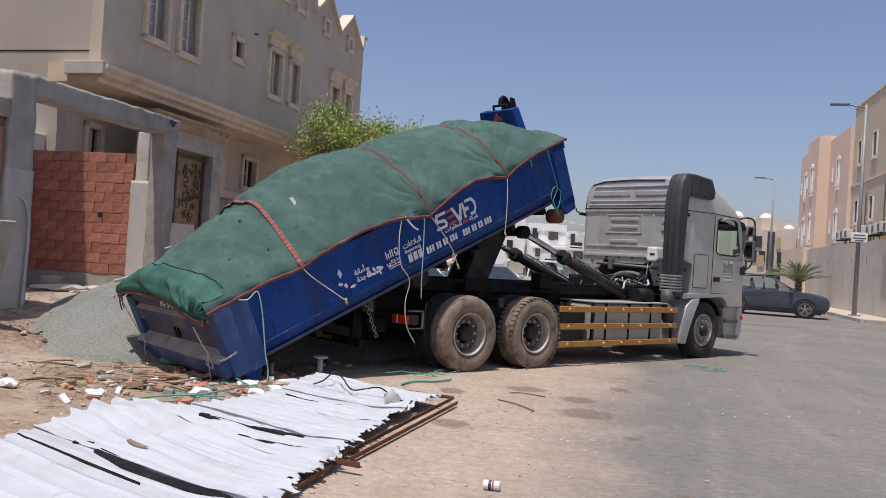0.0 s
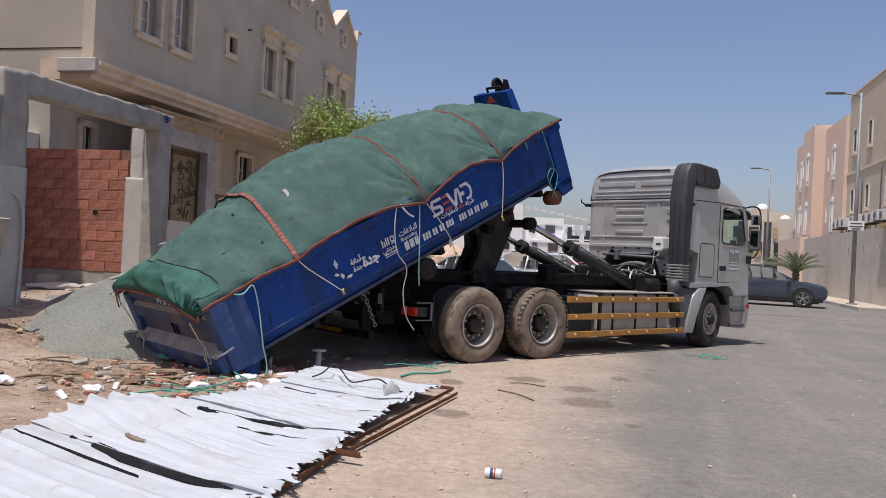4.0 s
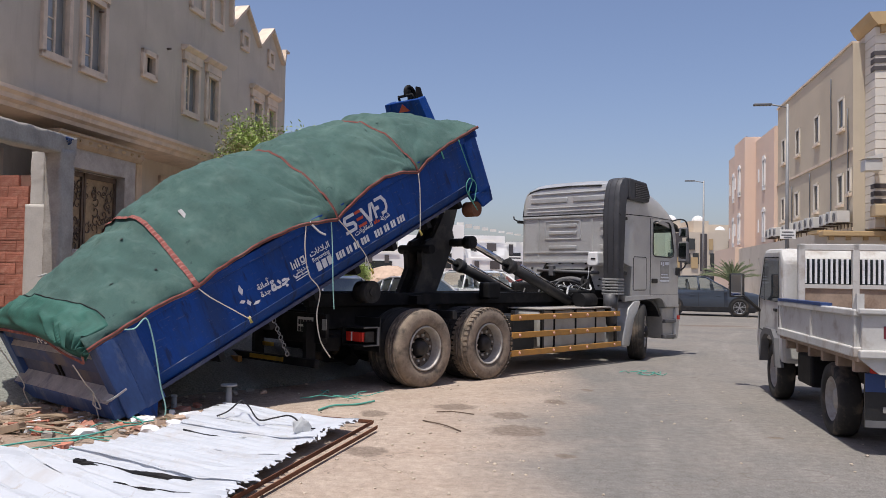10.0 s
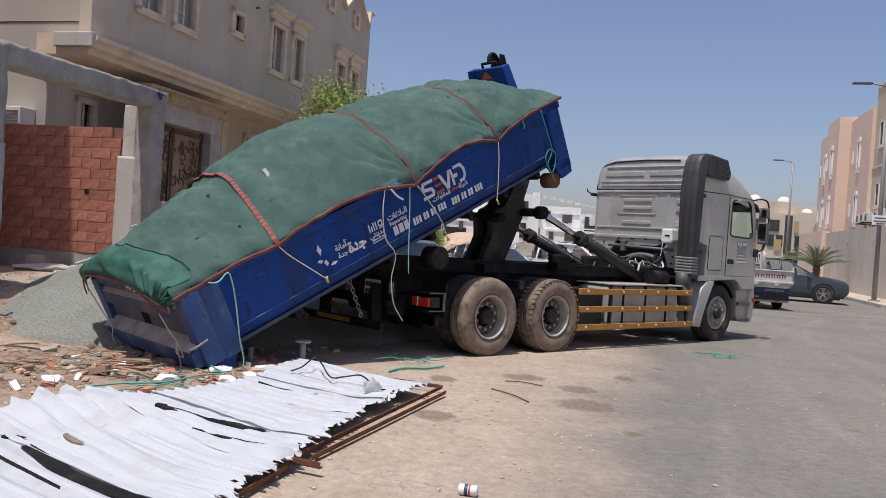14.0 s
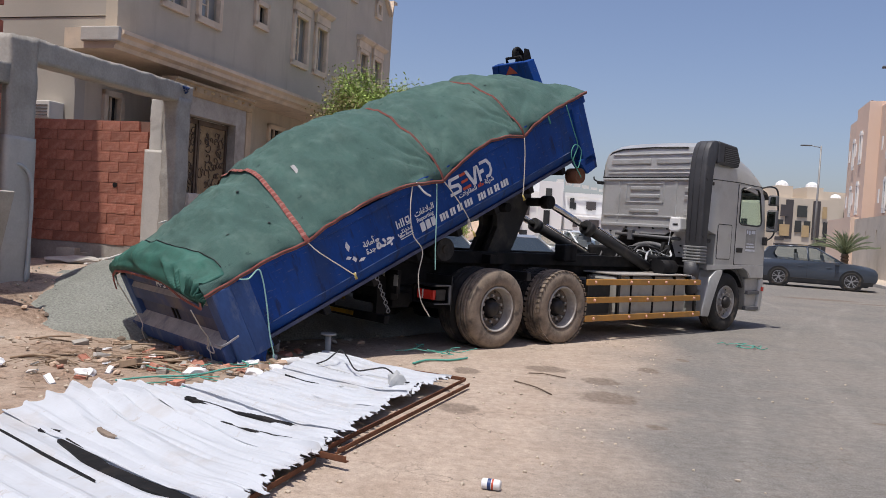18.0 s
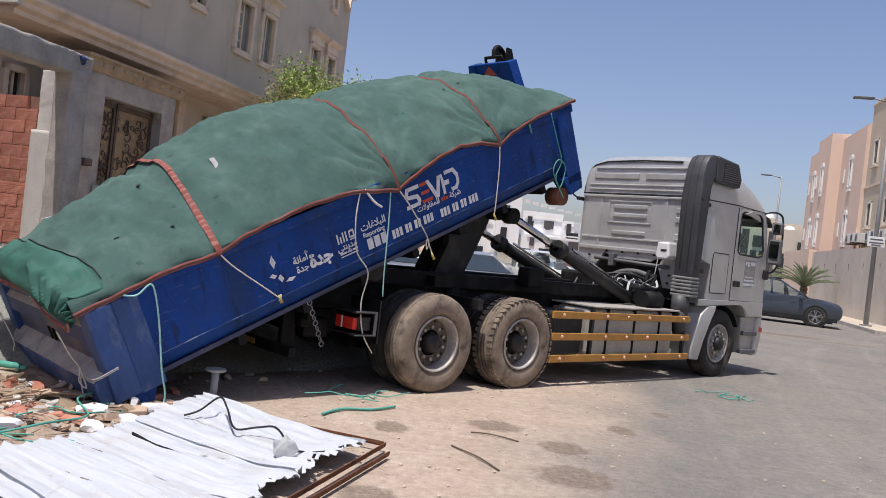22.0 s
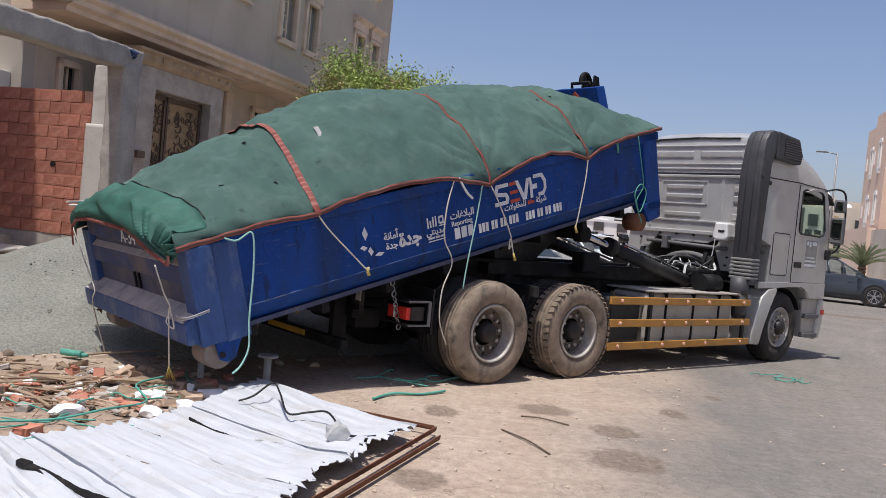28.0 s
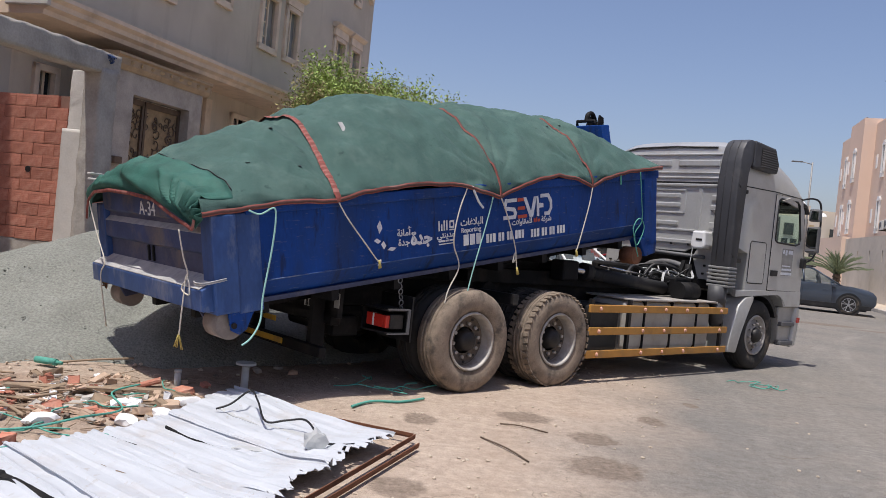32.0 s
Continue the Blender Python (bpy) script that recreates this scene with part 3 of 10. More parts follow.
def lathe(bm, prof, seg=32, m=None, close=False):
    """Profile of (radius, y) turned round the y axis."""
    t = bmesh.new()
    rings = [[t.verts.new((r * math.cos(2 * math.pi * i / seg), y, r * math.sin(2 * math.pi * i / seg))) for i in range(seg)] for r, y in prof]
    pairs = list(zip(rings, rings[1:])) + ([(rings[-1], rings[0])] if close else [])
    for a, b in pairs:
        for i in range(seg):
            f = t.faces.new((a[i], a[(i + 1) % seg], b[(i + 1) % seg], b[i]))
            f.smooth = True
    bmesh.ops.recalc_face_normals(t, faces=t.faces)
    merge(bm, t, m)


def blob(bm, c, r, squash=(1, 1, 1), sub=1, rough=0.25, rng=random):
    t = bmesh.new()
    bmesh.ops.create_icosphere(t, subdivisions=sub, radius=r)
    for v in t.verts:
        k = 1 + rng.uniform(-rough, rough)
        v.co = Vector((v.co.x * squash[0] * k, v.co.y * squash[1] * k, v.co.z * squash[2] * k))
    merge(bm, t, Matrix.Translation(c) @ pose(0, 0, 0, 0, 0, rng.uniform(0, 360)))


def spline(pts, n):
    """Points on a smooth curve through pts, n to each stretch."""
    pts = [Vector(p) for p in pts]
    out = []
    for i in range(len(pts) - 1):
        p0, p1, p2, p3 = pts[max(i - 1, 0)], pts[i], pts[i + 1], pts[min(i + 2, len(pts) - 1)]
        for k in range(n):
            t = k / n
            out.append(0.5 * (2 * p1 + (p2 - p0) * t + (2 * p0 - 5 * p1 + 4 * p2 - p3) * t * t + (3 * p1 - p0 - 3 * p2 + p3) * t ** 3))
    return out + [pts[-1]]


def finish(ob, bm, mat):
    me = bpy.data.meshes.new(ob if isinstance(ob, str) else ob.name)
    bm.to_mesh(me)
    bm.free()
    me.materials.append(M[mat] if isinstance(mat, str) else mat)
    return me


def thing(name, label, category, m=None, group="", kind="", bm=None, mat=None):
    ob = new(name, finish(name, bm, mat) if bm else None)
    ob.matrix_world = m if m is not None else Matrix()
    return tagged(ob, label, category, group, kind)


def part(name, bm, mat, parent, label="", m=None):
    ob = new(name, finish(name, bm, mat))
    ob.parent = parent
    if m is not None:
        ob.matrix_basis = m
    return tagged(ob, label) if label else ob


def pieces(name, bm, mat, parent, label=""):
    """Each loose island of bm becomes a part of its own."""
    seen, out = set(), []
    bm.verts.ensure_lookup_table()
    for v in bm.verts:
        if v.index in seen or v in seen:
            continue
        stack, isl = [v], []
        seen.add(v)
        while stack:
            w = stack.pop()
            isl.append(w)
            for e in w.link_edges:
                o = e.other_vert(w)
                if o not in seen:
                    seen.add(o)
                    stack.append(o)
        t = bmesh.new()
        at = {w: t.verts.new(w.co) for w in isl}
        for f in {f for w in isl for f in w.link_faces}:
            t.faces.new([at[w] for w in f.verts]).smooth = f.smooth
        out.append(part(name, t, mat, parent, label))
    bm.free()
    return out


def share(name, mesh, parent, m):
    ob = new(name, mesh)
    ob.parent = parent
    ob.matrix_basis = m
    return ob


def wording(name, text, size, mat, parent, m, label="", depth=0.002, bold=0.0):
    cu = bpy.data.curves.new(name, "FONT")
    cu.body, cu.size, cu.extrude, cu.align_x, cu.align_y = text, size, depth, "CENTER", "CENTER"
    cu.offset = bold * size
    tmp = bpy.data.objects.new("tmp_text", cu)
    scene.collection.objects.link(tmp)
    me = bpy.data.meshes.new_from_object(tmp.evaluated_get(bpy.context.evaluated_depsgraph_get()))
    bpy.data.objects.remove(tmp)
    me.materials.clear()
    me.materials.append(M[mat])
    ob = share(name, me, parent, m)
    return tagged(ob, label) if label else ob


def interp(x, xs, ys):
    return float(np.interp(x, xs, ys))


# ---- ground ----
def smooth_step(a, b, x):
    t = min(1.0, max(0.0, (x - a) / (b - a)))
    return t * t * (3 - 2 * t)


def ground_height(n, s):
    z = 0.5 * smooth_step(-7.0, -8.7, n) * smooth_step(-6, 3, s)
    rough = smooth_step(-2.0, -3.5, n) * smooth_step(1, 5, s) * (1 - smooth_step(30, 60, s))
    z += rough * (0.05 * noise.noise(Vector((n * 1.3, s * 1.3, 0))) + 0.03 * noise.noise(Vector((n * 4, s * 4, 3))))
    bank = smooth_step(-6.5, -7.6, n) * (1 - smooth_step(-9.0, -10.5, n)) * smooth_step(6, 8, s) * (1 - smooth_step(12.5, 14, s))
    z += bank * (0.14 * noise.noise(Vector((n * 2.1, s * 2.1, 7))) + 0.05)
    return z


def build_ground():
    ns = [-2500, -900, -300, -120, -60, -40, -30, -24, -20, -17] + [-15 + 0.25 * i for i in range(61)] + [0.5 * i for i in range(1, 24)] + [13, 15, 18, 22, 28, 40, 70, 140, 300, 900, 2500]
    ss = [-2500, -600, -200, -80, -40, -20, -10, -5, -2, 0, 1, 2, 3] + [3.5 + 0.25 * i for i in range(68)] + [21 + i for i in range(30)] + [53, 56, 60, 66, 75, 90, 120, 200, 400, 900, 2500]
    bm = bmesh.new()
    grid = [[bm.verts.new((n, s, ground_height(n, s))) for s in ss] for n in ns]
    for i in range(len(ns) - 1):
        for j in range(len(ss) - 1):
            f = bm.faces.new((grid[i][j], grid[i + 1][j], grid[i + 1][j + 1], grid[i][j + 1]))
            f.smooth = True
    return thing("ground", "pale sand drifting over worn grey asphalt street", "ground", STREET, kind="structure", bm=bm, mat="ground")


build_ground()


# ---- villa on the street's other edge ----
def arch_window(parent, n, s0, s1, z0, z1, hood=True, grille=3, face=1):
    """A window with a cream surround in a facade whose outside lies towards +n."""
    w = s1 - s0
    fr = bmesh.new()
    b = 0.14
    for a in ((s0, s0 + b, z0, z1), (s1 - b, s1, z0, z1), (s0, s1, z0 - 0.06, z0 + b * 0.8), (s0, s1, z1 - b, z1)):
        box(fr, n - 0.05, n + 0.09, a[0], a[1], a[2], a[3], 0.015)
    surround = part("window_frame", fr, "cream", parent, "cream moulded window surround")
    gl = bmesh.new()
    box(gl, n - 0.16, n - 0.13, s0 + b * 0.6, s1 - b * 0.6, z0 + b * 0.4, z1 - b * 0.6)
    part("pane", gl, "pane_curtain" if hood else "pane", surround)
    rv = bmesh.new()
    for a in ((s0 + 0.03, s0 + 0.06), (s1 - 0.06, s1 - 0.03)):
        box(rv, n - 0.14, n - 0.05, a[0], a[1], z0, z1)
    mid = (s0 + s1) / 2 + 0.1 * w
    box(rv, n - 0.13, n - 0.09, mid - 0.035, mid + 0.035, z0 + 0.05, z1 - 0.1)
    for k in range(grille):
        z = z0 + (z1 - z0) * (k + 1) / (grille + 1)
        box(rv, n - 0.12, n - 0.10, s0 + b, mid, z - 0.015, z + 0.015)
    part("glazing_bar", rv, "cream", surround)
    if hood:
        hd = bmesh.new()
        box(hd, n, n + 0.11, s0 - 0.02, s1 + 0.02, z1, z1 + 0.26, 0.01)
        prism(hd, [(n, z1 + 0.26), (n + 0.13, z1 + 0.26), (n + 0.26, z1 + 0.36), (n + 0.26, z1 + 0.41), (n, z1 + 0.43)], s0 - 0.09, s1 + 0.09, "y")
        part("window_hood", hd, "cream", surround, "projecting cream cornice")
    return surround


def wall_with_holes(bm, n0, n1, s0, s1, z0, z1, holes):
    """A wall between the planes n0 and n1 with true rectangular openings (s0, s1, z0, z1)."""
    us = sorted({s0, s1, *[h[0] for h in holes], *[h[1] for h in holes]})
    vs = sorted({z0, z1, *[h[2] for h in holes], *[h[3] for h in holes]})
    for a, b in zip(us, us[1:]):
        run = None
        for c, d in zip(vs, vs[1:]):
            solid = not any(h[0] < (a + b) / 2 < h[1] and h[2] < (c + d) / 2 < h[3] for h in holes)
            if solid:
                run = (run[0], d) if run else (c, d)
            if (not solid or d == vs[-1]) and run:
                box(bm, n0, n1, a, b, run[0], run[1])
                run = None
    bmesh.ops.remove_doubles(bm, verts=bm.verts, dist=1e-5)


def build_villa():
    v = thing("villa", "grey rendered three-storey villa with cream window surrounds", "house", STREET)
    n, z0, z1 = -11.88, 5.05, 9.3
    wins = [(16.72, 17.78, 6.28, 8.18, True), (18.12, 19.2, 6.28, 8.18, True), (20.82, 21.6, 6.83, 7.55, False), (23.08, 24.15, 6.25, 7.85, True),
            (24.55, 25.52, 6.25, 7.85, True), (28.05, 29.1, 6.3, 7.85, True), (29.45, 30.45, 6.3, 7.85, True)]
    top = [(17.0, 18.0, 9.35, 10.3), (18.4, 19.4, 9.35, 10.3), (23.4, 24.35, 9.5, 10.55), (24.8, 25.7, 9.5, 10.55), (27.1, 27.75, 9.35, 9.95), (29.5, 30.1, 9.35, 9.95)]
    bm = bmesh.new()
    holes = [(a + 0.1, b - 0.1, c + 0.05, d - 0.1) for a, b, c, d, _ in wins]
    wall_with_holes(bm, n - 0.3, n, 15.33, 31.4, z0, z1, holes)
    part("wall", bm, "render_grey", v, "grey rendered upper facade")
    # gabled parapet
    bm = bmesh.new()
    prof = [(15.33, 9.3), (31.4, 9.3), (31.4, 10.3), (31.1, 10.3), (31.0, 9.75), (29.8, 10.75), (28.65, 9.8), (27.45, 10.85), (26.25, 9.85), (26.2, 10.95), (22.9, 10.95), (22.8, 9.9), (21.6, 10.9),
            (20.4, 9.9), (20.35, 10.95), (16.6, 10.95), (16.5, 9.9), (15.33, 10.9)]
    prism(bm, [(p[0], p[1]) for p in prof], n - 0.3, n, "x")
    parapet = part("parapet", bm, "render_grey", v, "gabled grey parapet")
    bm = bmesh.new()
    for (a, za), (b, zb) in zip(prof[2:], prof[3:]):
        d = Vector((0, b - a, zb - za))
        q = d.to_track_quat("Y", "Z").to_matrix().to_4x4()
        obox(bm, Matrix.Translation((n - 0.1, (a + b) / 2, (za + zb) / 2)) @ q, 0.5, d.length + 0.08, 0.09)
    pieces("coping", bm, "cream", parapet, "cream coping")
    for a, b, c, d, hood in wins:
        arch_window(v, n, a, b, c, d, hood)
    for a, b, c, d in top:
        arch_window(v, n + 0.004, a, b, c, d, False)
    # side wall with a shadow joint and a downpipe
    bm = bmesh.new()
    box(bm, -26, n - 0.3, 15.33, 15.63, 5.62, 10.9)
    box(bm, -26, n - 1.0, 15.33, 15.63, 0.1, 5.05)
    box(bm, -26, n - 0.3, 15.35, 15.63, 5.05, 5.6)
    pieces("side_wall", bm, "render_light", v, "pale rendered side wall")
    bm = bmesh.new()
    cyl(bm, (-16.6, 15.2, 0.3), (-16.6, 15.2, 11), 0.07)
    part("downpipe", bm, "cream", v, "cream plastic downpipe")
    # projecting belt course
    bm = bmesh.new()
    prism(bm, [(n - 1.1, 4.86), (n + 0.18, 4.86), (n + 0.2, 4.95), (n + 0.32, 5.0), (n + 0.32, 5.1), (n + 0.42, 5.16), (n + 0.42, 5.24), (n - 0.05, 5.3), (n - 1.1, 5.3)], 15.05, 31.6, "y")
    part("belt_course", bm, "cream", v, "moulded cream belt course")
    bm = bmesh.new()
    box(bm, n - 0.6, n + 0.36, 14.95, 15.05, 5.0, 5.3, 0.02)
    part("belt_end_block", bm, "plaster", v, "raw white plaster end")
    # set-back ground floor
    lw = [(16.2, 16.9, 2.0, 4.2), (23.7, 24.8, 3.35, 4.45), (26.8, 27.6, 3.3, 4.3), (29.0, 29.8, 3.3, 4.3)]
    bm = bmesh.new()
    wall_with_holes(bm, n - 1.3, n - 1.02, 15.65, 31.4, 0.1, 4.9, [(a + 0.1, b - 0.1, c + 0.05, d - 0.1) for a, b, c, d in lw])
    part("lower_wall", bm, "render_grey", v, "set-back grey ground floor wall")
    for a, b, c, d in lw:
        arch_window(v, n - 1.02, a, b, c, d, False, 1)
    bm = bmesh.new()
    box(bm, n - 1.02, n - 0.86, 20.6, 31.4, 2.95, 3.2, 0.03)
    box(bm, n - 1.02, n - 0.9, 22.3, 22.6, 3.2, 4.6, 0.02)
    part("sill_band", bm, "cream", v, "cream sill band")
    bm = bmesh.new()
    box(bm, -26, n - 0.3, 31.1, 31.4, 0.1, 10.5)
    box(bm, -26, -25.7, 15.63, 31.1, 0.1, 10.9)
    part("back_wall", bm, "render_grey", v)
    bm = bmesh.new()
    box(bm, -25.7, n - 0.3, 15.63, 31.1, 9.2, 9.4)
    part("roof", bm, "render_grey", v)
    bm = bmesh.new()
    for a in (18.9, 22.2):
        cyl(bm, (n + 0.0, a, 7.9), (n + 0.12, a, 7.9), 0.03)
    pieces("vent_pipe", bm, "iron", v)
    # street portal with a pair of iron doors
    pn = -11.5
    bm = bmesh.new()
    wall_with_holes(bm, pn - 0.35, pn, 16.75, 20.1, 0.2, 4.3, [(17.55, 19.62, 0.2, 3.86)])
    portal = part("portal", bm, "concrete", v, "bare grey concrete gate portal")
    bm = bmesh.new()
    prism(bm, [(pn - 0.3, 4.3), (pn + 0.03, 4.3), (pn + 0.10, 4.4), (pn + 0.10, 4.54), (pn + 0.16, 4.57), (pn + 0.16, 4.62), (pn - 0.3, 4.63)], 16.8, 20.3, "y")
    part("portal_cornice", bm, "old_cornice", portal, "stained tan carved cornice")
    bm = bmesh.new()
    for k in range(9):
        blob(bm, (pn + 0.11, 17.25 + 0.35 * k, 4.47), 0.05, (0.4, 1.6, 0.8), 1, 0.2)
    pieces("carving", bm, "ochre", portal)
    rng = random.Random(4)
    for a, b in ((17.58, 18.25), (18.28, 19.6)):
        fr = bmesh.new()
        for q in ((a, a + 0.07, 0.3, 3.8), (b - 0.07, b, 0.3, 3.8), (a, b, 3.7, 3.82), (a, b, 0.3, 0.42), (a, b, 1.3, 1.4)):
            box(fr, pn - 0.3, pn - 0.22, *q)
        leafp = part("gate_leaf", fr, "iron", v, "dark iron gate leaf with scrollwork")
        pb = bmesh.new()
        box(pb, pn - 0.29, pn - 0.27, a + 0.05, b - 0.05, 0.4, 3.72)
        part("backing_panel", pb, "bronze", leafp, "bronze backing panel")
        sc = bmesh.new()
        for k in range(60):
            cy, cz, r = rng.uniform(a + 0.1, b - 0.1), rng.uniform(0.6, 3.65), rng.uniform(0.05, 0.16)
            a0 = rng.uniform(0, 6.28)
            tube(sc, [(pn - 0.25, cy + r * (1 - t / 14) * math.cos(a0 + t * 0.5), cz + r * (1 - t / 14) * math.sin(a0 + t * 0.5)) for t in range(12)], 0.014, 4)
        pieces("scroll", sc, "iron", leafp)
    bm = bmesh.new()
    box(bm, pn, pn + 0.14, 16.95, 17.2, 2.35, 2.5, 0.02)
    part("wall_lamp", bm, "iron", v)
    bm = bmesh.new()
    box(bm, pn + 0.02, pn + 0.2, 17.4, 18.6, 0.4, 1.98, 0.02)
    part("step_wall", bm, "plaster", v, "low white plastered wall beside the gate")
    bm = bmesh.new()
    tube(bm, [(pn + 0.1, 16.9, 0.4), (pn + 0.1, 16.9, 1.55), (pn + 0.22, 16.9, 1.6)], 0.02, 6)
    part("water_tap", bm, "steel_pole", v, "steel standpipe and tap")
    # low boundary wall before the ground floor
    bm = bmesh.new()
    box(bm, pn - 0.25, pn, 20.1, 31.3, 0.1, 2.2)
    box(bm, pn - 0.25, pn, 15.0, 16.75, 0.2, 2.4)
    part("yard_wall", bm, "render_grey", v)
    ac = thing("air_conditioner", "white window air conditioner on the villa's side wall", "air conditioner", STREET @ pose(-13.5, 15.15, 3.62))
    bm = bmesh.new()
    box(bm, -0.36, 0.36, -0.25, 0.18, -0.28, 0.1, 0.02)
    part("casing", bm, "ac_white", ac)
    bm = bmesh.new()
    for k in range(4):
        box(bm, -0.31, 0.31, -0.265, -0.25, -0.22 + 0.07 * k, -0.2 + 0.07 * k)
    pieces("louvre", bm, "silver_dark", ac)


build_villa()


# ---- unfinished plot: concrete frame, clay brick walls ----
def brick_mesh(w, h, d):
    bm = bmesh.new()
    box(bm, -w / 2, w / 2, -d / 2, d / 2, -h / 2, h / 2)
    # fine horizontal ribs on the face
    for k in range(5):
        z = -h / 2 + h * (k + 1) / 6
        box(bm, -w / 2 + 0.004, w / 2 - 0.004, -d / 2 - 0.003, -d / 2, z - h * 0.055, z + h * 0.055)
    return finish("brick", bm, "brick")


def brick_wall(name, label, m, length, z0, z1, facing, seed, gaps=()):
    """A wall along local x with its face towards local -y."""
    rng = random.Random(seed)
    w = thing(name, label, "wall", m, kind="structure")
    bm = bmesh.new()
    box(bm, 0, length, 0.03, 0.17, z0, z1 - 0.02)
    part("mortar_core", bm, "mortar", w)
    bl, bh = 0.40, 0.19
    full, half = brick_mesh(bl - 0.008, bh - 0.007, 0.06), brick_mesh(bl / 2 - 0.008, bh - 0.007, 0.06)
    rows = int((z1 - z0) / bh)
    for r in range(rows):
        z = z0 + bh * (r + 0.5)
        x = 0.0
        first = r % 2
        while x < length - 0.05:
            wdt = bl / 2 if first else bl
            first = 0
            if x + wdt > length:
                wdt = bl / 2
                if x + wdt > length + 0.02:
                    break
            if not any(abs(x + wdt / 2 - gx) < 0.2 and abs(z - gz) < 0.1 for gx, gz in gaps):
                share("brick", full if wdt == bl else half, w, pose(x + wdt / 2, rng.uniform(-0.004, 0.006), z + rng.uniform(-0.003, 0.003), rng.uniform(-0.8, 0.8), rng.uniform(-0.5, 0.5), rng.uniform(-0.7, 0.7)))
            x += wdt
    return w


def build_plot():
    # cross wall that faces the camera side, between the two plots
    brick_wall("wall_cross", "red hollow clay brick wall with ribbed faces", STREET @ pose(-12.2, 13.3, 0), 2.95, 0.85, 3.15, -1, 5, [(2.75, 3.05)])
    bm = bmesh.new()
    cyl(bm, (-10.05, 13.255, 1.95), (-10.05, 13.262, 1.95), 0.05, seg=12)
    thing("wall_hole", "small dark hole knocked into the brick wall", "hole", STREET, bm=bm, mat="black_plastic")
    bm = bmesh.new()
    box(bm, -12.2, -8.9, 13.28, 13.5, 0.2, 0.85, 0.02)
    thing("plinth", "rough concrete footing under the brick wall", "footing", STREET, kind="structure", bm=bm, mat="concrete")
    # return wall at the far end of the opening
    bm = bmesh.new()
    box(bm, -12.35, -12.2, 9.6, 13.5, 0.3, 3.1)
    thing("wall_return", "shaded brick wall deep in the plot", "wall", STREET, kind="structure", bm=bm, mat="brick_far")
    # street-side brick wall towards the camera
    brick_wall("wall_street", "orange clay brick wall under a concrete beam", STREET @ pose(-8.42, 3.6, 0) @ pose(0, 0, 0, 0, 0, 90), 5.45, 0.45, 3.05, -1, 9, [(4.9, 2.4), (5.2, 1.9), (5.2, 1.1), (4.6, 2.7)])
    fr = thing("unfinished_gateway", "bare concrete posts and beam with rough edges", "gateway", STREET)
    rng = random.Random(2)

    def rough_box(x0, x1, y0, y1, z0, z1, jag=0.035):
        bm = bmesh.new()
        box(bm, x0, x1, y0, y1, z0, z1)
        bmesh.ops.subdivide_edges(bm, edges=bm.edges[:], cuts=5, use_grid_fill=True)
        size = (x1 - x0, y1 - y0, z1 - z0)
        ax = size.index(max(size))
        bmesh.ops.subdivide_edges(bm, edges=[e for e in bm.edges if abs((e.verts[0].co - e.verts[1].co)[ax]) > 0.9 * size[ax] / 6], cuts=6, use_grid_fill=True)
        for v in bm.verts:
            q = v.co * 3.0
            v.co += Vector([jag * 0.55 * noise.noise(q + Vector((9 * a, 0, 0))) + jag * 0.35 * noise.noise(q * 4.3 + Vector((9 * a, 0, 0))) for a in range(3)])
        for f in bm.faces:
            f.smooth = True
        return bm

    part("post", rough_box(-8.75, -8.4, 9.12, 9.58, 0.2, 3.72), "concrete", fr, "grey concrete post")
    part("post", rough_box(-8.72, -8.42, 12.75, 13.1, 0.2, 3.5), "concrete", fr, "grey concrete post")
    part("beam", rough_box(-8.72, -8.43, 9.45, 13.15, 3.42, 3.74), "concrete", fr, "grey concrete beam")
    part("beam", rough_box(-8.7, -8.4, 3.6, 9.12, 3.05, 3.32), "concrete", fr, "grey concrete tie beam")
    part("plaster_pier", rough_box(-9.25, -8.78, 13.0, 13.35, 0.2, 2.6, 0.012), "plaster", fr, "rough white plastered pier")
    part("plaster_pier", rough_box(-9.2, -8.95, 13.05, 13.35, 2.6, 3.5, 0.018), "plaster", fr)
    part("plaster_coat", rough_box(-8.77, -8.385, 9.105, 9.595, 0.2, 2.4, 0.012), "plaster", fr, "pale plaster coat low on the post")
    bm = bmesh.new()
    tube(bm, spline([(-8.36, 9.5, 0.45), (-8.34, 9.52, 1.6), (-8.36, 9.4, 2.0), (-8.5, 9.1, 2.05)], 6), 0.025)
    part("conduit", bm, "pipe_grey", fr, "grey plastic conduit")
    bm = bmesh.new()
    for k in range(14):
        a = rng.uniform(0, 6.28)
        tube(bm, spline([(-8.4 + 0.1 * math.sin(a + t), 12.85 + 0.09 * math.cos(a * 2 + t * 1.7), 3.6 + 0.03 * t + 0.04 * math.sin(a + 2 * t)) for t in range(4)], 3), 0.008, 4)
    thing("rope_knot", "blue nylon twine tied round the beam end", "rope", STREET, bm=bm, mat="blue_band")
    # tall brick shell behind, with a slab edge
    sh = thing("brick_shell", "unfinished tall red brick building with a concrete slab", "building", STREET)
    bm = bmesh.new()
    for r in range(44):
        z = 0.5 + 0.25 * r
        for c in range(9):
            if abs(z - 3.75) < 0.3:
                continue
            x = -11.4 - 0.5 * c - (0.25 if r % 2 else 0)
            box(bm, x - 0.485, x + 0.0, 8.2, 11.9 + rng.uniform(-0.01, 0.01), z - 0.12, z + 0.115)
    part("wall", bm, "brick_far", sh, "red clay brick wall")
    bm = bmesh.new()
    box(bm, -16.5, -11.25, 7.5, 12.0, 3.5, 3.78, 0.02)
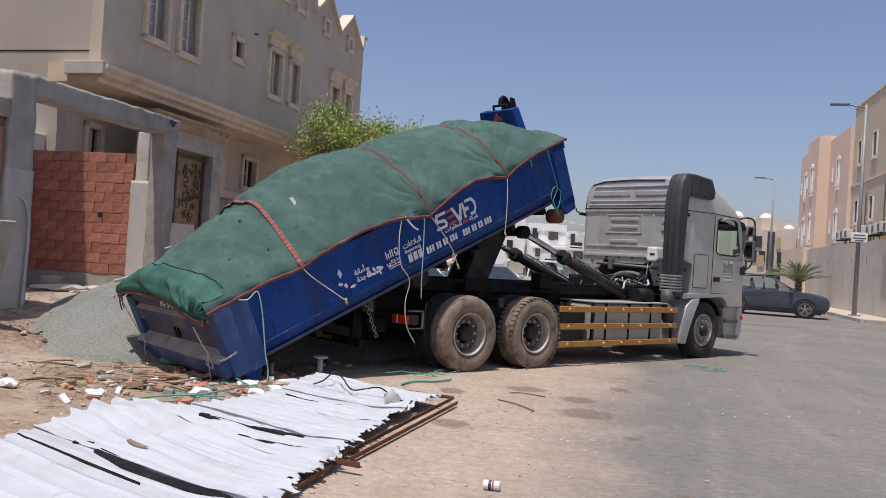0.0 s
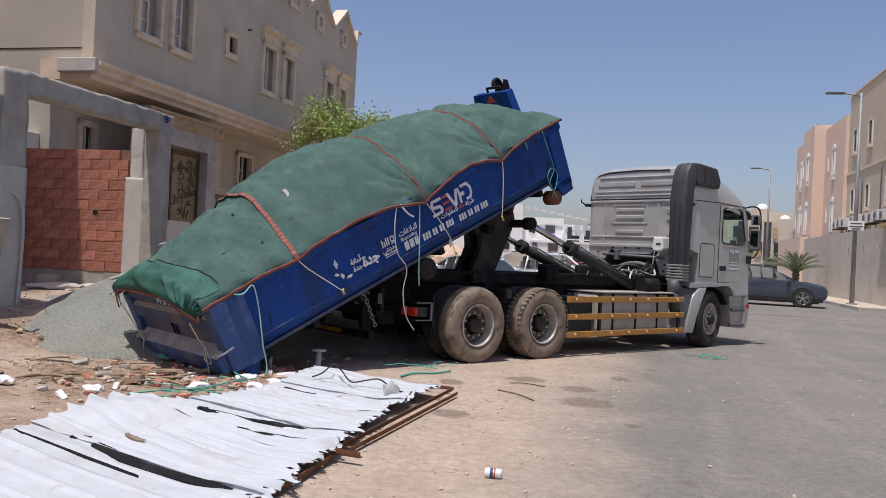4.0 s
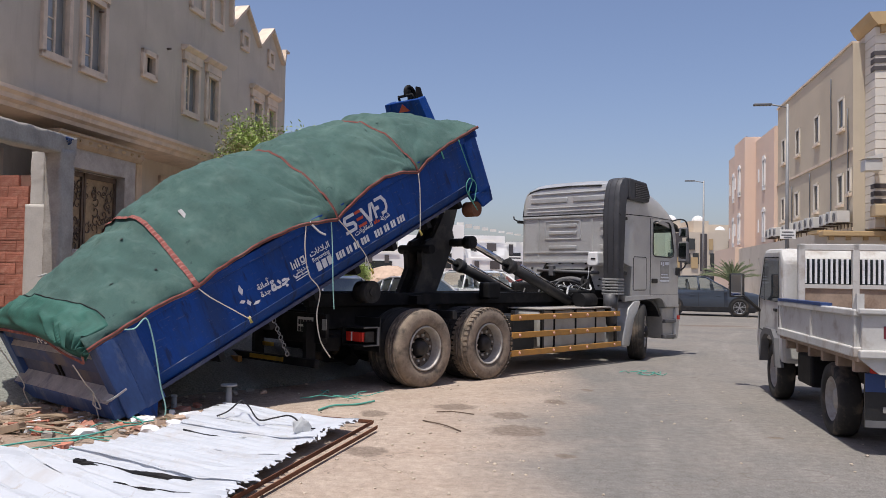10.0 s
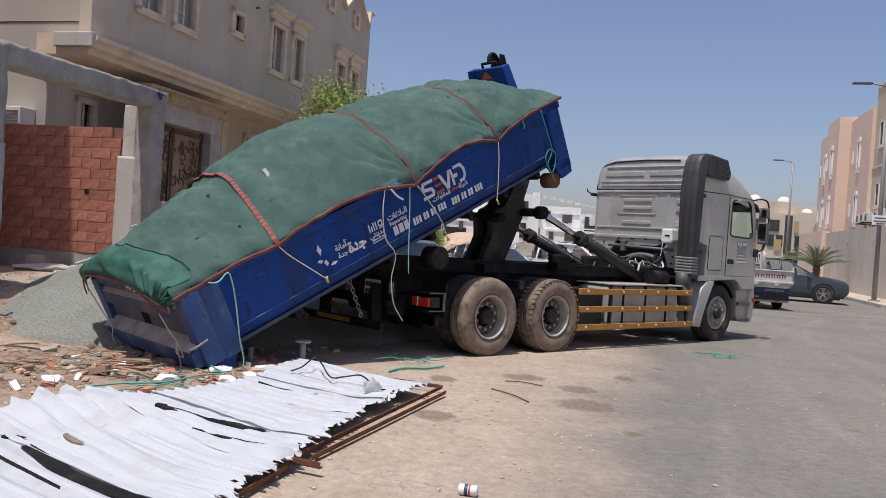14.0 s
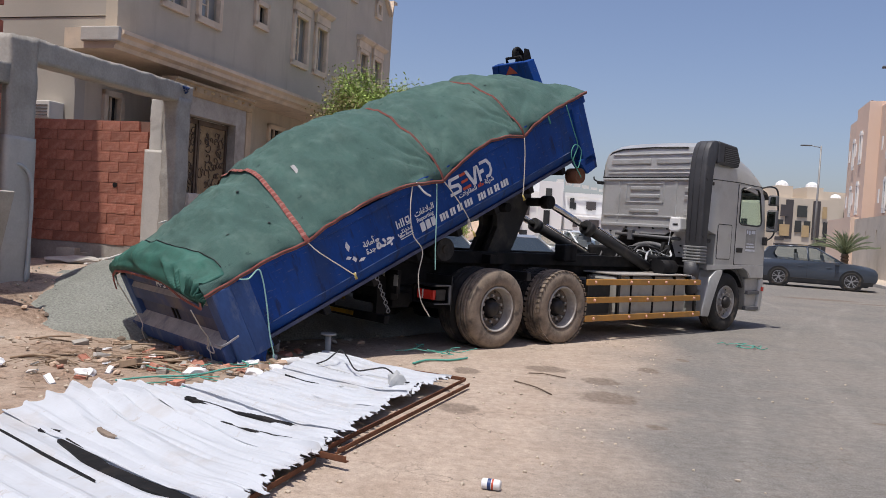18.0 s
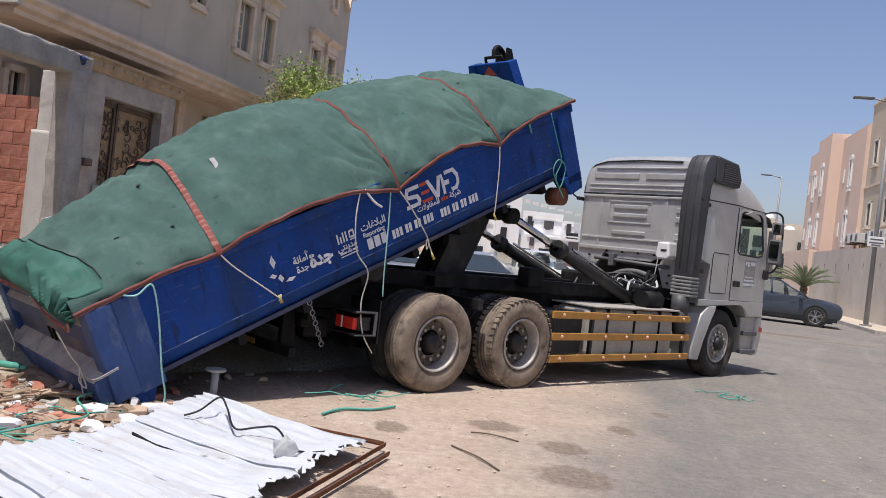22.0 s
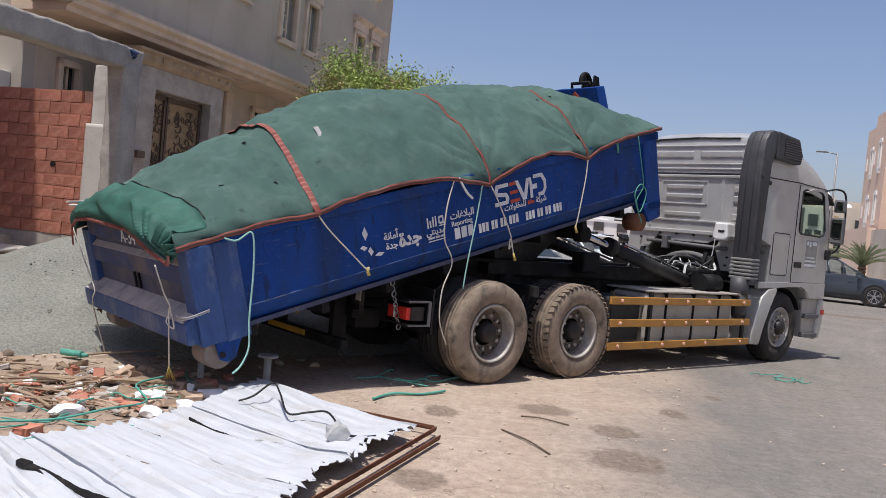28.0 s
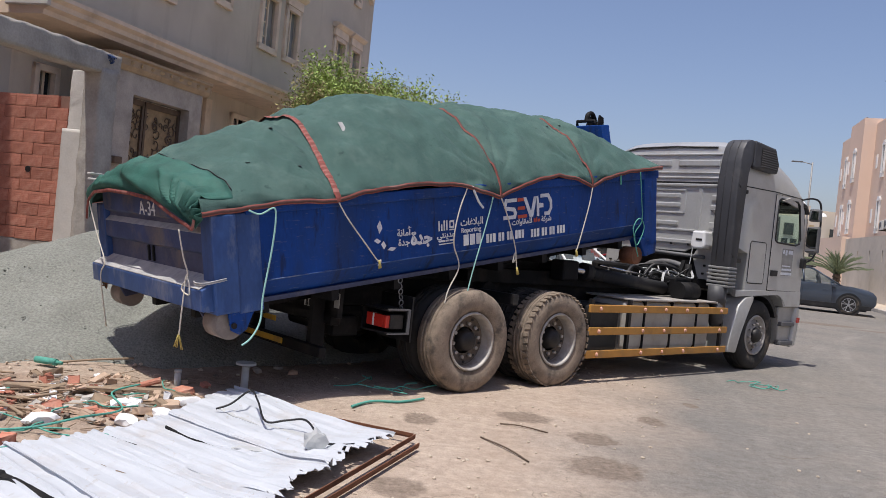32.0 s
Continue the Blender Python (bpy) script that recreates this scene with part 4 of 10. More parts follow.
    part("slab", bm, "concrete", sh, "concrete slab edge")
    for k in range(7):
        bm = bmesh.new()
        z = 4.55 + 0.75 * k
        box(bm, -11.4, -11.385, 11.05, 11.35, z, z + 0.32)
        hole = part("hollow_end", bm, "chassis", sh, "dark hollow brick ends")
        hb = bmesh.new()
        for q in range(3):
            box(hb, -11.384, -11.37, 11.14, 11.26, z + 0.03 + 0.1 * q, z + 0.09 + 0.1 * q)
        part("cell", hb, "plaster", hole)
    # plank that leans on the wall, and a loose block
    bm = bmesh.new()
    obox(bm, STREET @ pose(-7.98, 8.55, 0.95, 0, 16, -8), 0.05, 0.22, 1.5, 0.008)
    thing("plank", "grey weathered plank leaning against the brick wall", "plank", bm=bm, mat="concrete")
    bm = bmesh.new()
    obox(bm, STREET @ pose(-10.7, 12.9, 0.66, 0, 0, 12), 0.36, 0.2, 0.2, 0.01)
    thing("concrete_block", "grey concrete block lying at the foot of the brick wall", "block", bm=bm, mat="concrete")


build_plot()


# ---- gravel heap ----
def heap_height(x, y):
    def cone(cx, cy, h, r):
        d = math.hypot(x - cx, y - cy) / r
        return h * max(0.0, 1 - d) ** 0.92 if d < 1 else 0.0
    z = max(cone(-4.0, 12.95, 1.34, 2.45), cone(-3.1, 13.4, 1.32, 2.6), cone(-2.3, 13.9, 1.05, 2.5))
    z = max(z, cone(-4.5, 12.6, 1.02, 2.6))
    z = max(z, cone(-3.0, 11.7, 0.46, 0.95), cone(-2.1, 11.9, 0.42, 1.0), cone(-2.6, 11.7, 0.64, 1.0))
    return z


def build_heap():
    bm = bmesh.new()
    xs = [-7.8 + 0.11 * i for i in range(74)]
    ys = [10.0 + 0.11 * i for i in range(72)]
    grid = []
    for x in xs:
        row = []
        for y in ys:
            p = Vector((x, y, 0))
            h = heap_height(x, y)
            n, s = p.dot(N), p.dot(D)
            g = ground_height(n, s)
            if h > 0.02:
                h += 0.09 * noise.noise(p * 1.1) * min(1, h * 2) + 0.045 * noise.noise(p * 3.7) * min(1, h * 3) + 0.03 * noise.noise(p * 9)
            row.append(bm.verts.new((x, y, max(h, g - 0.1) if h > 0.03 else g - 0.12)))
        grid.append(row)
    for i in range(len(xs) - 1):
        for j in range(len(ys) - 1):
            f = bm.faces.new((grid[i][j], grid[i + 1][j], grid[i + 1][j + 1], grid[i][j + 1]))
            f.smooth = True
    thing("gravel_heap", "grey-green heap of fine gravel with a dug-out foot", "gravel heap", kind="stuff", bm=bm, mat="gravel")
    rng = random.Random(8)
    st = bmesh.new()
    for k in range(260):
        x, y = rng.uniform(-7, -0.8), rng.uniform(10.3, 14.5)
        h = heap_height(x, y)
        if h < 0.01 and rng.random() < 0.75:
            continue
        p = Vector((x, y, 0))
        blob(st, (x, y, max(ground_height(p.dot(N), p.dot(D)), h) + 0.005), rng.uniform(0.006, 0.018), (1, 0.8, 0.7), 0, 0.25, rng)
    thing("gravel_stones", "loose grey-green stones rolled off the heap", "gravel", kind="stuff", bm=st, mat="gravel")


build_heap()


# ---- buildings across the street ----
def plain_window(parent, n, s0, s1, z0, z1, face=-1, white=True, sill=True):
    """A small framed window in a wall whose outside lies towards -n."""
    fr = bmesh.new()
    b = 0.12
    for a in ((s0, s0 + b, z0, z1), (s1 - b, s1, z0, z1), (s0, s1, z0, z0 + b), (s0, s1, z1 - b, z1)):
        box(fr, n - 0.07, n + 0.02, *a)
    w = part("window", fr, "stone_white" if not white else "white_wall", parent)
    gl = bmesh.new()
    box(gl, n - 0.012, n + 0.015, s0 + b, s1 - b, z0 + b, z1 - b)
    part("pane", gl, "pane", w)
    bars = bmesh.new()
    for k in range(3):
        s = s0 + b + (s1 - s0 - 2 * b) * (k + 1) / 4
        box(bars, n - 0.045, n - 0.03, s - 0.02, s + 0.02, z0 + b, z1 - b)
    part("grille", bars, "iron", w)
    if sill:
        sl = bmesh.new()
        box(sl, n - 0.14, n, s0 - 0.05, s1 + 0.05, z0 - 0.12, z0, 0.01)
        part("sill", sl, "cream", w)


def build_right_side():
    tan = thing("apartment_house", "tan rendered apartment house with small framed windows", "building", STREET)
    n = 11.9
    bm = bmesh.new()
    box(bm, n, n + 14, 40.3, 55.3, 0, 12.45)
    part("wall", bm, "tan", tan)
    bm = bmesh.new()
    box(bm, n - 0.06, n, 40.3, 55.3, 7.55, 7.68)
    box(bm, n - 0.05, n, 40.3, 55.3, 3.9, 4.05)
    box(bm, n - 0.06, n + 0.3, 40.3, 55.4, 12.45, 12.56)
    part("belt_course", bm, "cream", tan)
    for s in (41.4, 45.6, 49.6, 53.0):
        plain_window(tan, n, s + 0.1, s + 1.05, 8.75, 10.3, white=False)
        plain_window(tan, n, s + 0.25, s + 1.15, 5.2, 6.7, white=False)
    plain_window(tan, n, 40.5, 41.1, 5.6, 6.8, white=False)
    bm = bmesh.new()
    rng = random.Random(3)
    for s, za, zb in ((43.6, 4.2, 11.6), (40.9, 4.2, 9.6), (47.5, 4.2, 7.4), (51.4, 4.1, 7.1)):
        tube(bm, [(n - 0.05, s + rng.uniform(-0.05, 0.05), za + (zb - za) * k / 8) for k in range(9)], 0.035, 5)
    pieces("service_pipe", bm, "silver_dark", tan)
    # pale stone corner block that faces the camera
    st = thing("stone_house", "pale stone-clad house with barred windows and ochre cornice", "building", STREET)
    bm = bmesh.new()
    box(bm, n + 0.55, n + 20, 39.0, 41.2, 3.9, 12.9)
    part("core", bm, "cream", st)
    bm = bmesh.new()
    k = 0
    z = 3.95
    while z < 12.7:
        for a in range(8):
            x = n + 0.5 + 1.2 * a - (0.6 if k % 2 else 0)
            box(bm, max(x, n + 0.5), x + 1.19, 38.95, 39.0, z, z + 0.36)
        box(bm, n + 0.5, n + 0.55, 39.0, 40.28, z, z + 0.36)
        z += 0.385
        k += 1
    part("cladding", bm, "stone_white", st, "courses of pale stone")
    bm = bmesh.new()
    prism(bm, [(n + 0.3, 13.05), (n + 0.5, 12.8), (n + 20, 12.8), (n + 20, 13.35), (n + 0.15, 13.35)], 38.6, 41.3, "y")
    for a in range(12):
        box(bm, n + 0.7 + 0.7 * a, n + 0.9 + 0.7 * a, 38.75, 38.95, 12.5, 12.8)
    part("cornice", bm, "ochre", st)
    for z0 in (9.7, 6.2):
        bm = bmesh.new()
        if z0 < 8:
            box(bm, n + 2.2, n + 6.5, 38.9, 38.95, 5.3, 8.7)
        for a in ((2.6, 2.85, z0 - 0.3, z0 + 1.9), (4.6, 4.85, z0 - 0.3, z0 + 1.9), (2.6, 4.85, z0 - 0.3, z0), (2.6, 4.85, z0 + 1.65, z0 + 1.95)):
            box(bm, n + a[0], n + a[1], 38.78, 38.9, a[2], a[3])
        wf = part("window_frame", bm, "ochre_lattice", st)
        bm = bmesh.new()
        box(bm, n + 2.85, n + 4.6, 38.86, 38.89, z0, z0 + 1.65)
        part("pane", bm, "pane", wf)
        bm = bmesh.new()
        for q in range(7):
            box(bm, n + 3.0 + 0.24 * q, n + 3.03 + 0.24 * q, 38.8, 38.83, z0, z0 + 1.6)
        for q in range(4):
            box(bm, n + 2.85, n + 4.6, 38.8, 38.83, z0 + 0.2 + 0.4 * q, z0 + 0.23 + 0.4 * q)
        part("grille", bm, "white_wall", wf)
    for z0 in (10.85, 5.0):
        bm = bmesh.new()
        for q in range(3):
            box(bm, n + 0.45, n + 1.5, 38.92, 39.4, z0 + 0.33 * q, z0 + 0.2 + 0.33 * q)
        part("black_band", bm, "dark_wall", st)
    bm = bmesh.new()
    box(bm, n + 0.3, n + 20, 38.3, 39.0, 4.4, 4.9, 0.03)
    box(bm, n + 0.9, n + 20, 37.6, 39.0, 3.95, 4.4, 0.03)
    part("canopy", bm, "ochre_lattice", st)
    # pink house beyond
    pk = thing("pink_house", "pink rendered apartment house with narrow white-framed windows", "building", STREET)
    bm = bmesh.new()
    box(bm, n - 0.9, n + 14, 61.5, 65.6, 0, 11.8)
    part("bay", bm, "pink", pk)
    bm = bmesh.new()
    box(bm, n - 0.15, n + 14, 55.3, 61.5, 0, 11.45)
    box(bm, n - 0.5, n + 14, 65.6, 70.6, 0, 11.4)
    part("wall", bm, "rose_grey", pk)
    bm = bmesh.new()
    box(bm, n - 0.2, n - 0.15, 55.35, 57.0, 3.6, 11.35)
    part("pink_panel", bm, "pink", pk)
    for pn, s0 in ((n - 0.15, 58.2), (n - 0.9, 63.0), (n - 0.5, 67.8)):
        for z0 in (4.3, 7.8):
            bm = bmesh.new()
            for a in ((s0, s0 + 0.13, z0, z0 + 1.9), (s0 + 0.57, s0 + 0.7, z0, z0 + 1.9), (s0 - 0.08, s0 + 0.78, z0 + 1.9, z0 + 2.05), (s0 + 0.1, s0 + 0.6, z0 + 2.05, z0 + 2.2), (s0, s0 + 0.7, z0 - 0.12, z0 + 0.2)):
                box(bm, pn - 0.10, pn, *a)
            w = part("window", bm, "white_wall", pk)
            bm = bmesh.new()
            box(bm, pn - 0.03, pn, s0 + 0.13, s0 + 0.57, z0 + 0.2, z0 + 1.9)
            part("pane", bm, "pane", w)
            bm = bmesh.new()
            box(bm, pn - 0.06, pn, s0 + 2.0, s0 + 2.25, z0 + 0.6, z0 + 1.5)
            part("slit_window", bm, "white_wall", w)
    bm = bmesh.new()
    for s, q in ((56.5, n + 0.2), (62.2, n - 0.85), (64.9, n - 0.85), (70.2, n - 0.45)):
        blob(bm, (q + 0.2, s, 11.45 if s < 60 else 11.85 if s < 66 else 11.45), 0.11, (1, 1, 1), 2, 0.0)
    pieces("finial", bm, "dark_wall", pk)
    # boundary wall, grey along the street and pale stone round the corner
    bw = thing("boundary_wall", "weathered grey boundary wall with narrow slots", "wall", STREET, kind="structure")
    bm = bmesh.new()
    wall_with_holes(bm, 10.45, 10.7, 39.0, 60.5, 0, 3.75, [(41.5 + 3.0 * q, 41.7 + 3.0 * q, 2.35, 2.95) for q in range(6)])
    part("wall", bm, "wall_grey", bw)
    # added dark backing that stands in for the shade inside the slots
    bm = bmesh.new()
    for q in range(6):
        box(bm, 10.6, 10.64, 41.49 + 3.0 * q, 41.71 + 3.0 * q, 2.34, 2.96)
    pieces("slot_screen", bm, "iron", bw)
    bm = bmesh.new()
    box(bm, 10.2, 10.7, 60.5, 70, 0, 3.9)
    part("far_wall", bm, "rose_grey", bw)
    bm = bmesh.new()
    box(bm, 10.75, 34, 39.08, 39.25, 0.1, 3.55)
    part("corner_core", bm, "cream", bw)
    bm = bmesh.new()
    for k in range(9):
        for a in range(12):
            x = 10.45 + 1.6 * a - (0.8 if k % 2 else 0)
            box(bm, max(10.45, x), x + 1.59, 38.98, 39.08, 0.62 + 0.325 * k, 0.93 + 0.325 * k)
    part("cladding", bm, "stone_white", bw, "pale stone courses")
    bm = bmesh.new()
    for a in range(30):
        box(bm, 10.5 + 0.42 * a, 10.88 + 0.42 * a, 38.97, 39.08, 0.1, 0.6, 0.01)
    part("black_plinth", bm, "dark_wall", bw)
    bm = bmesh.new()
    box(bm, 10.2, 34, 38.75, 39.4, 3.55, 3.78, 0.03)
    box(bm, 10.15, 10.8, 39.4, 41.0, 3.7, 3.85)
    for a in range(22):
        box(bm, 10.5 + 0.7 * a, 10.7 + 0.7 * a, 38.85, 38.98, 3.38, 3.55)
    part("coping", bm, "ochre", bw)
    bm = bmesh.new()
    for a in (13.6,):
        box(bm, a, a + 0.14, 38.85, 38.97, 2.5, 3.1, 0.02)
    part("wall_lamp", bm, "iron", bw)
    # row of air conditioner condensers on brackets above the wall
    ac = thing("condenser_unit", "dusty white air conditioner condenser on a wall bracket", "air conditioner", STREET @ pose(11.35, 40.2, 4.25), group="condensers on the tan house")
    bm = bmesh.new()
    box(bm, -0.15, 0.40, 0.05, 0.78, 0, 0.54, 0.02)
    part("casing", bm, "ac_white", ac)
    bm = bmesh.new()
    cyl(bm, (-0.155, 0.5, 0.27), (-0.17, 0.5, 0.27), 0.2, seg=20)
    part("fan_grille", bm, "silver_dark", ac)
    bm = bmesh.new()
    for y in (0.15, 0.7):
        box(bm, -0.15, 0.55, y, y + 0.04, -0.05, -0.005)
        box(bm, 0.5, 0.55, y, y + 0.04, -0.45, -0.05)
    part("bracket", bm, "iron", ac)
    for k, s in enumerate((41.3, 42.4, 44.2, 45.3, 46.4, 47.5, 49.2, 50.3, 52.5, 53.6, 54.7)):
        copy_thing(ac, STREET @ pose(11.35, s, 4.25 + (0.0 if k % 3 else 0.05)))
    # corner window unit
    bm = bmesh.new()
    box(bm, -0.34, 0.36, -0.4, 0.24, -0.26, 0.24, 0.02)
    prism(bm, [(-0.4, 0.26), (0.36, 0.26), (0.36, 0.5)], -0.45, 0.26, "y")
    thing("air_conditioner", "white window air conditioner under a small hood", "air conditioner", STREET @ pose(12.1, 38.6, 6.6), bm=bm, mat="ac_white")
    # pavement and kerb
    bm = bmesh.new()
    box(bm, 8.75, 10.45, 37.0, 75, -0.1, 0.13)
    box(bm, 10.45, 40, 37.0, 39.0, -0.1, 0.13)
    pv = thing("pavement", "sandy paved footway beside the boundary wall", "pavement", STREET, kind="structure", bm=bm, mat="paving")
    kb = bmesh.new()
    box(kb, -0.09, 0.09, -0.49, 0.49, -0.15, 0.155, 0.02)
    km = finish("kerb_stone", kb, "kerb")
    for k in range(38):
        share("kerb_stone", km, pv, pose(8.66, 37.4 + k * 1.0, 0))
    for k in range(24):
        share("kerb_stone", km, pv, pose(9.2 + k * 1.0, 36.9, 0, 0, 0, 90))
    # street lamps
    lp = thing("street_lamp", "tall galvanised street lamp with a flat lantern", "street lamp", STREET @ pose(9.1, 40.4, 0.13), group="street lamps")
    bm = bmesh.new()
    cyl(bm, (0, 0, 0), (0, 0, 9.6), 0.11, 0.06, 12)
    part("pole", bm, "steel_pole", lp)
    bm = bmesh.new()
    cyl(bm, (0, 0, 9.45), (-0.75, 0, 9.6), 0.035, seg=8)
    part("arm", bm, "steel_pole", lp)
    bm = bmesh.new()
    box(bm, -1.5, -0.7, -0.13, 0.13, 9.55, 9.64, 0.02)
    part("lantern", bm, "silver_dark", lp)
    bm = bmesh.new()
    box(bm, -0.2, 0.2, -0.2, 0.2, 0, 0.06, 0.01)
    part("base_plate", bm, "steel_pole", lp)
    copy_thing(lp, STREET @ pose(9.4, 70.5, 0.13))
    bm = bmesh.new()
    box(bm, -0.34, 0.34, -0.15, -0.12, 3.35, 3.78, 0.01)
    sg = thing("street_sign", "small white street name plate on the lamp post", "sign", STREET @ pose(9.1, 40.4, 0.13), bm=bm, mat="white_wall")
    bm = bmesh.new()
    for z, w in ((3.66, 0.24), (3.52, 0.28), (3.42, 0.18)):
        box(bm, -w, w, -0.156, -0.15, z - 0.03, z + 0.03)
    part("lettering", bm, "silver_dark", sg)


build_right_side()


# ---- the ways of the truck and the container ----
TRUCK_PATH = [
    (0, 0.450, 11.287, 40.86),
    (1, 0.464, 11.296, 40.82),
    (2, 0.497, 11.319, 40.76),
    (2.5, 0.520, 11.336, 40.72),
    (4.5, 0.611, 11.406, 40.35),
    (5, 0.630, 11.426, 40.41),
    (6, 0.663, 11.495, 41.03),
    (7, 0.706, 11.574, 41.52),
    (8, 0.760, 11.636, 41.93),
    (9, 0.824, 11.686, 42.43),
    (10, 0.877, 11.738, 42.80),
    (11, 0.900, 11.769, 42.87),
    (12, 0.893, 11.765, 42.82),
    (13, 0.856, 11.730, 42.89),
    (14, 0.792, 11.672, 43.10),
    (15, 0.725, 11.611, 43.39),
    (15.5, 0.695, 11.582, 43.56),
    (17.5, 0.579, 11.470, 44.37),
    (18, 0.558, 11.439, 44.50),
    (19, 0.543, 11.357, 44.80),
    (19.5, 0.506, 11.290, 44.01),
    (20, 0.586, 11.354, 42.92),
    (20.5, 0.642, 11.405, 42.05),
    (21, 0.656, 11.406, 41.69),
    (21.5, 0.637, 11.375, 41.70),
    (22, 0.555, 11.376, 42.01),
    (22.5, 0.465, 11.402, 42.32),
    (23, 0.433, 11.399, 42.42),
    (23.5, 0.417, 11.378, 42.51),
    (24, 0.416, 11.360, 42.51),
    (24.5, 0.458, 11.326, 42.31),
    (26.5, 0.541, 11.084, 43.26),
    (27, 0.609, 11.057, 42.93),
    (27.5, 0.629, 11.037, 42.89),
    (28, 0.626, 11.032, 42.98),
    (28.5, 0.624, 11.036, 43.00),
    (29, 0.617, 11.042, 42.98),
    (29.5, 0.613, 11.035, 43.00),
    (30, 0.622, 11.014, 43.03),
    (30.5, 0.635, 11.001, 43.05),
    (31, 0.646, 10.999, 43.02),
    (31.5, 0.648, 10.995, 43.00),
    (32, 0.626, 10.988, 43.09),
]
BIN_PATH = [
    (0, -2.016, 9.143, 0.215, 24.62, 41.86),
    (1, -1.997, 9.143, 0.208, 24.79, 42.13),
    (2, -1.996, 9.142, 0.203, 24.98, 42.17),
    (2.5, -1.999, 9.142, 0.202, 25.10, 42.12),
    (4.5, -2.027, 9.157, 0.213, 26.53, 41.25),
    (5, -2.037, 9.147, 0.211, 26.82, 41.29),
    (6, -2.026, 9.149, 0.211, 26.78, 41.97),
    (7, -2.021, 9.149, 0.210, 26.75, 42.43),
    (8, -2.019, 9.107, 0.209, 26.75, 42.80),
    (9, -2.010, 9.043, 0.213, 26.73, 43.22),
    (10, -2.008, 9.039, 0.209, 26.75, 43.29),
    (11, -2.011, 9.066, 0.203, 26.76, 43.23),
    (12, -2.012, 9.084, 0.200, 26.79, 43.24),
    (13, -2.009, 9.086, 0.200, 26.79, 43.30),
    (14, -2.005, 9.074, 0.202, 26.78, 43.40),
    (15, -2.000, 9.047, 0.203, 26.66, 43.51),
    (15.5, -1.995, 9.033, 0.203, 26.59, 43.58),
    (17.5, -1.955, 8.995, 0.186, 26.41, 44.07),
    (18, -1.944, 8.990, 0.184, 26.30, 44.10),
    (19, -1.913, 8.966, 0.183, 25.88, 44.39),
    (19.5, -1.927, 9.013, 0.187, 25.72, 44.43),
    (20, -1.848, 9.173, 0.183, 25.93, 43.44),
    (20.5, -1.787, 9.304, 0.183, 26.04, 42.64),
    (21, -1.758, 9.352, 0.180, 25.92, 42.33),
    (21.5, -1.751, 9.351, 0.173, 25.69, 42.40),
    (22, -1.796, 9.362, 0.177, 25.41, 42.70),
    (22.5, -1.857, 9.391, 0.188, 25.08, 43.00),
    (23, -1.871, 9.399, 0.192, 24.69, 43.12),
    (23.5, -1.864, 9.391, 0.193, 24.27, 43.20),
    (24, -1.841, 9.395, 0.203, 23.77, 43.21),
    (24.5, -1.789, 9.389, 0.225, 23.09, 43.08),
    (26.5, -1.623, 9.161, 0.418, 18.92, 44.06),
    (27, -1.565, 9.149, 0.459, 17.88, 43.78),
    (27.5, -1.528, 9.148, 0.504, 16.79, 43.76),
    (28, -1.507, 9.157, 0.546, 15.84, 43.86),
    (28.5, -1.493, 9.174, 0.582, 15.06, 43.88),
    (29, -1.474, 9.205, 0.612, 14.51, 43.84),
    (29.5, -1.441, 9.227, 0.642, 14.02, 43.80),
    (30, -1.405, 9.226, 0.681, 13.19, 43.81),
    (30.5, -1.370, 9.233, 0.723, 12.25, 43.83),
    (31, -1.333, 9.256, 0.760, 11.32, 43.81),
    (31.5, -1.304, 9.278, 0.799, 10.34, 43.81),
    (32, -1.287, 9.301, 0.835, 9.65, 43.90),
]


# ---- hook-lift truck: x forward, y to its left, origin on the ground under the rear right hub's outer face ----
TYRE = 0.525


def tyre_mesh(lugs, width=0.3, r=TYRE):
    bm = bmesh.new()
    ri = 0.30
    prof = [(ri, 0.03), (ri + 0.05, 0.0), (r - 0.10, -0.012), (r - 0.035, 0.005), (r - 0.004, 0.03), (r, 0.07), (r, width - 0.07), (r - 0.004, width - 0.03), (r - 0.035, width - 0.005), (r - 0.1, width + 0.012), (ri + 0.05, width), (ri, width - 0.03)]
    lathe(bm, prof, 48, close=True)
    for k in range(lugs):
        a = 2 * math.pi * k / lugs
        for y0, y1, tilt in ((0.0, 0.075, 12), (width - 0.075, width, -12)):
            obox(bm, Matrix.Rotation(a, 4, "Y") @ Matrix.Translation((0, (y0 + y1) / 2, r + 0.002)) @ Matrix.Rotation(radians(tilt), 4, "Z"), 2 * math.pi * r / lugs * 0.66, y1 - y0, 0.012)
    for y in (0.1, 0.15, 0.2):
        lathe(bm, [(r + 0.001, y - 0.018), (r + 0.012, y - 0.016), (r + 0.012, y + 0.016), (r + 0.001, y + 0.018)], 48)
    return bm


def rim_mesh(front):
    bm = bmesh.new()
    if front:
        prof = [(0.305, 0.02), (0.295, 0.0), (0.275, 0.01), (0.265, 0.06), (0.24, 0.075), (0.2, 0.05), (0.15, 0.03), (0.12, 0.02)]
    else:
        prof = [(0.305, 0.02), (0.297, 0.0), (0.28, 0.012), (0.27, 0.08), (0.262, 0.15), (0.24, 0.165), (0.2, 0.15), (0.14, 0.14)]
    lip, disc = bm, bmesh.new()
    lathe(lip, prof[:5], 40)
    lathe(disc, prof[4:], 40)
    return lip, disc


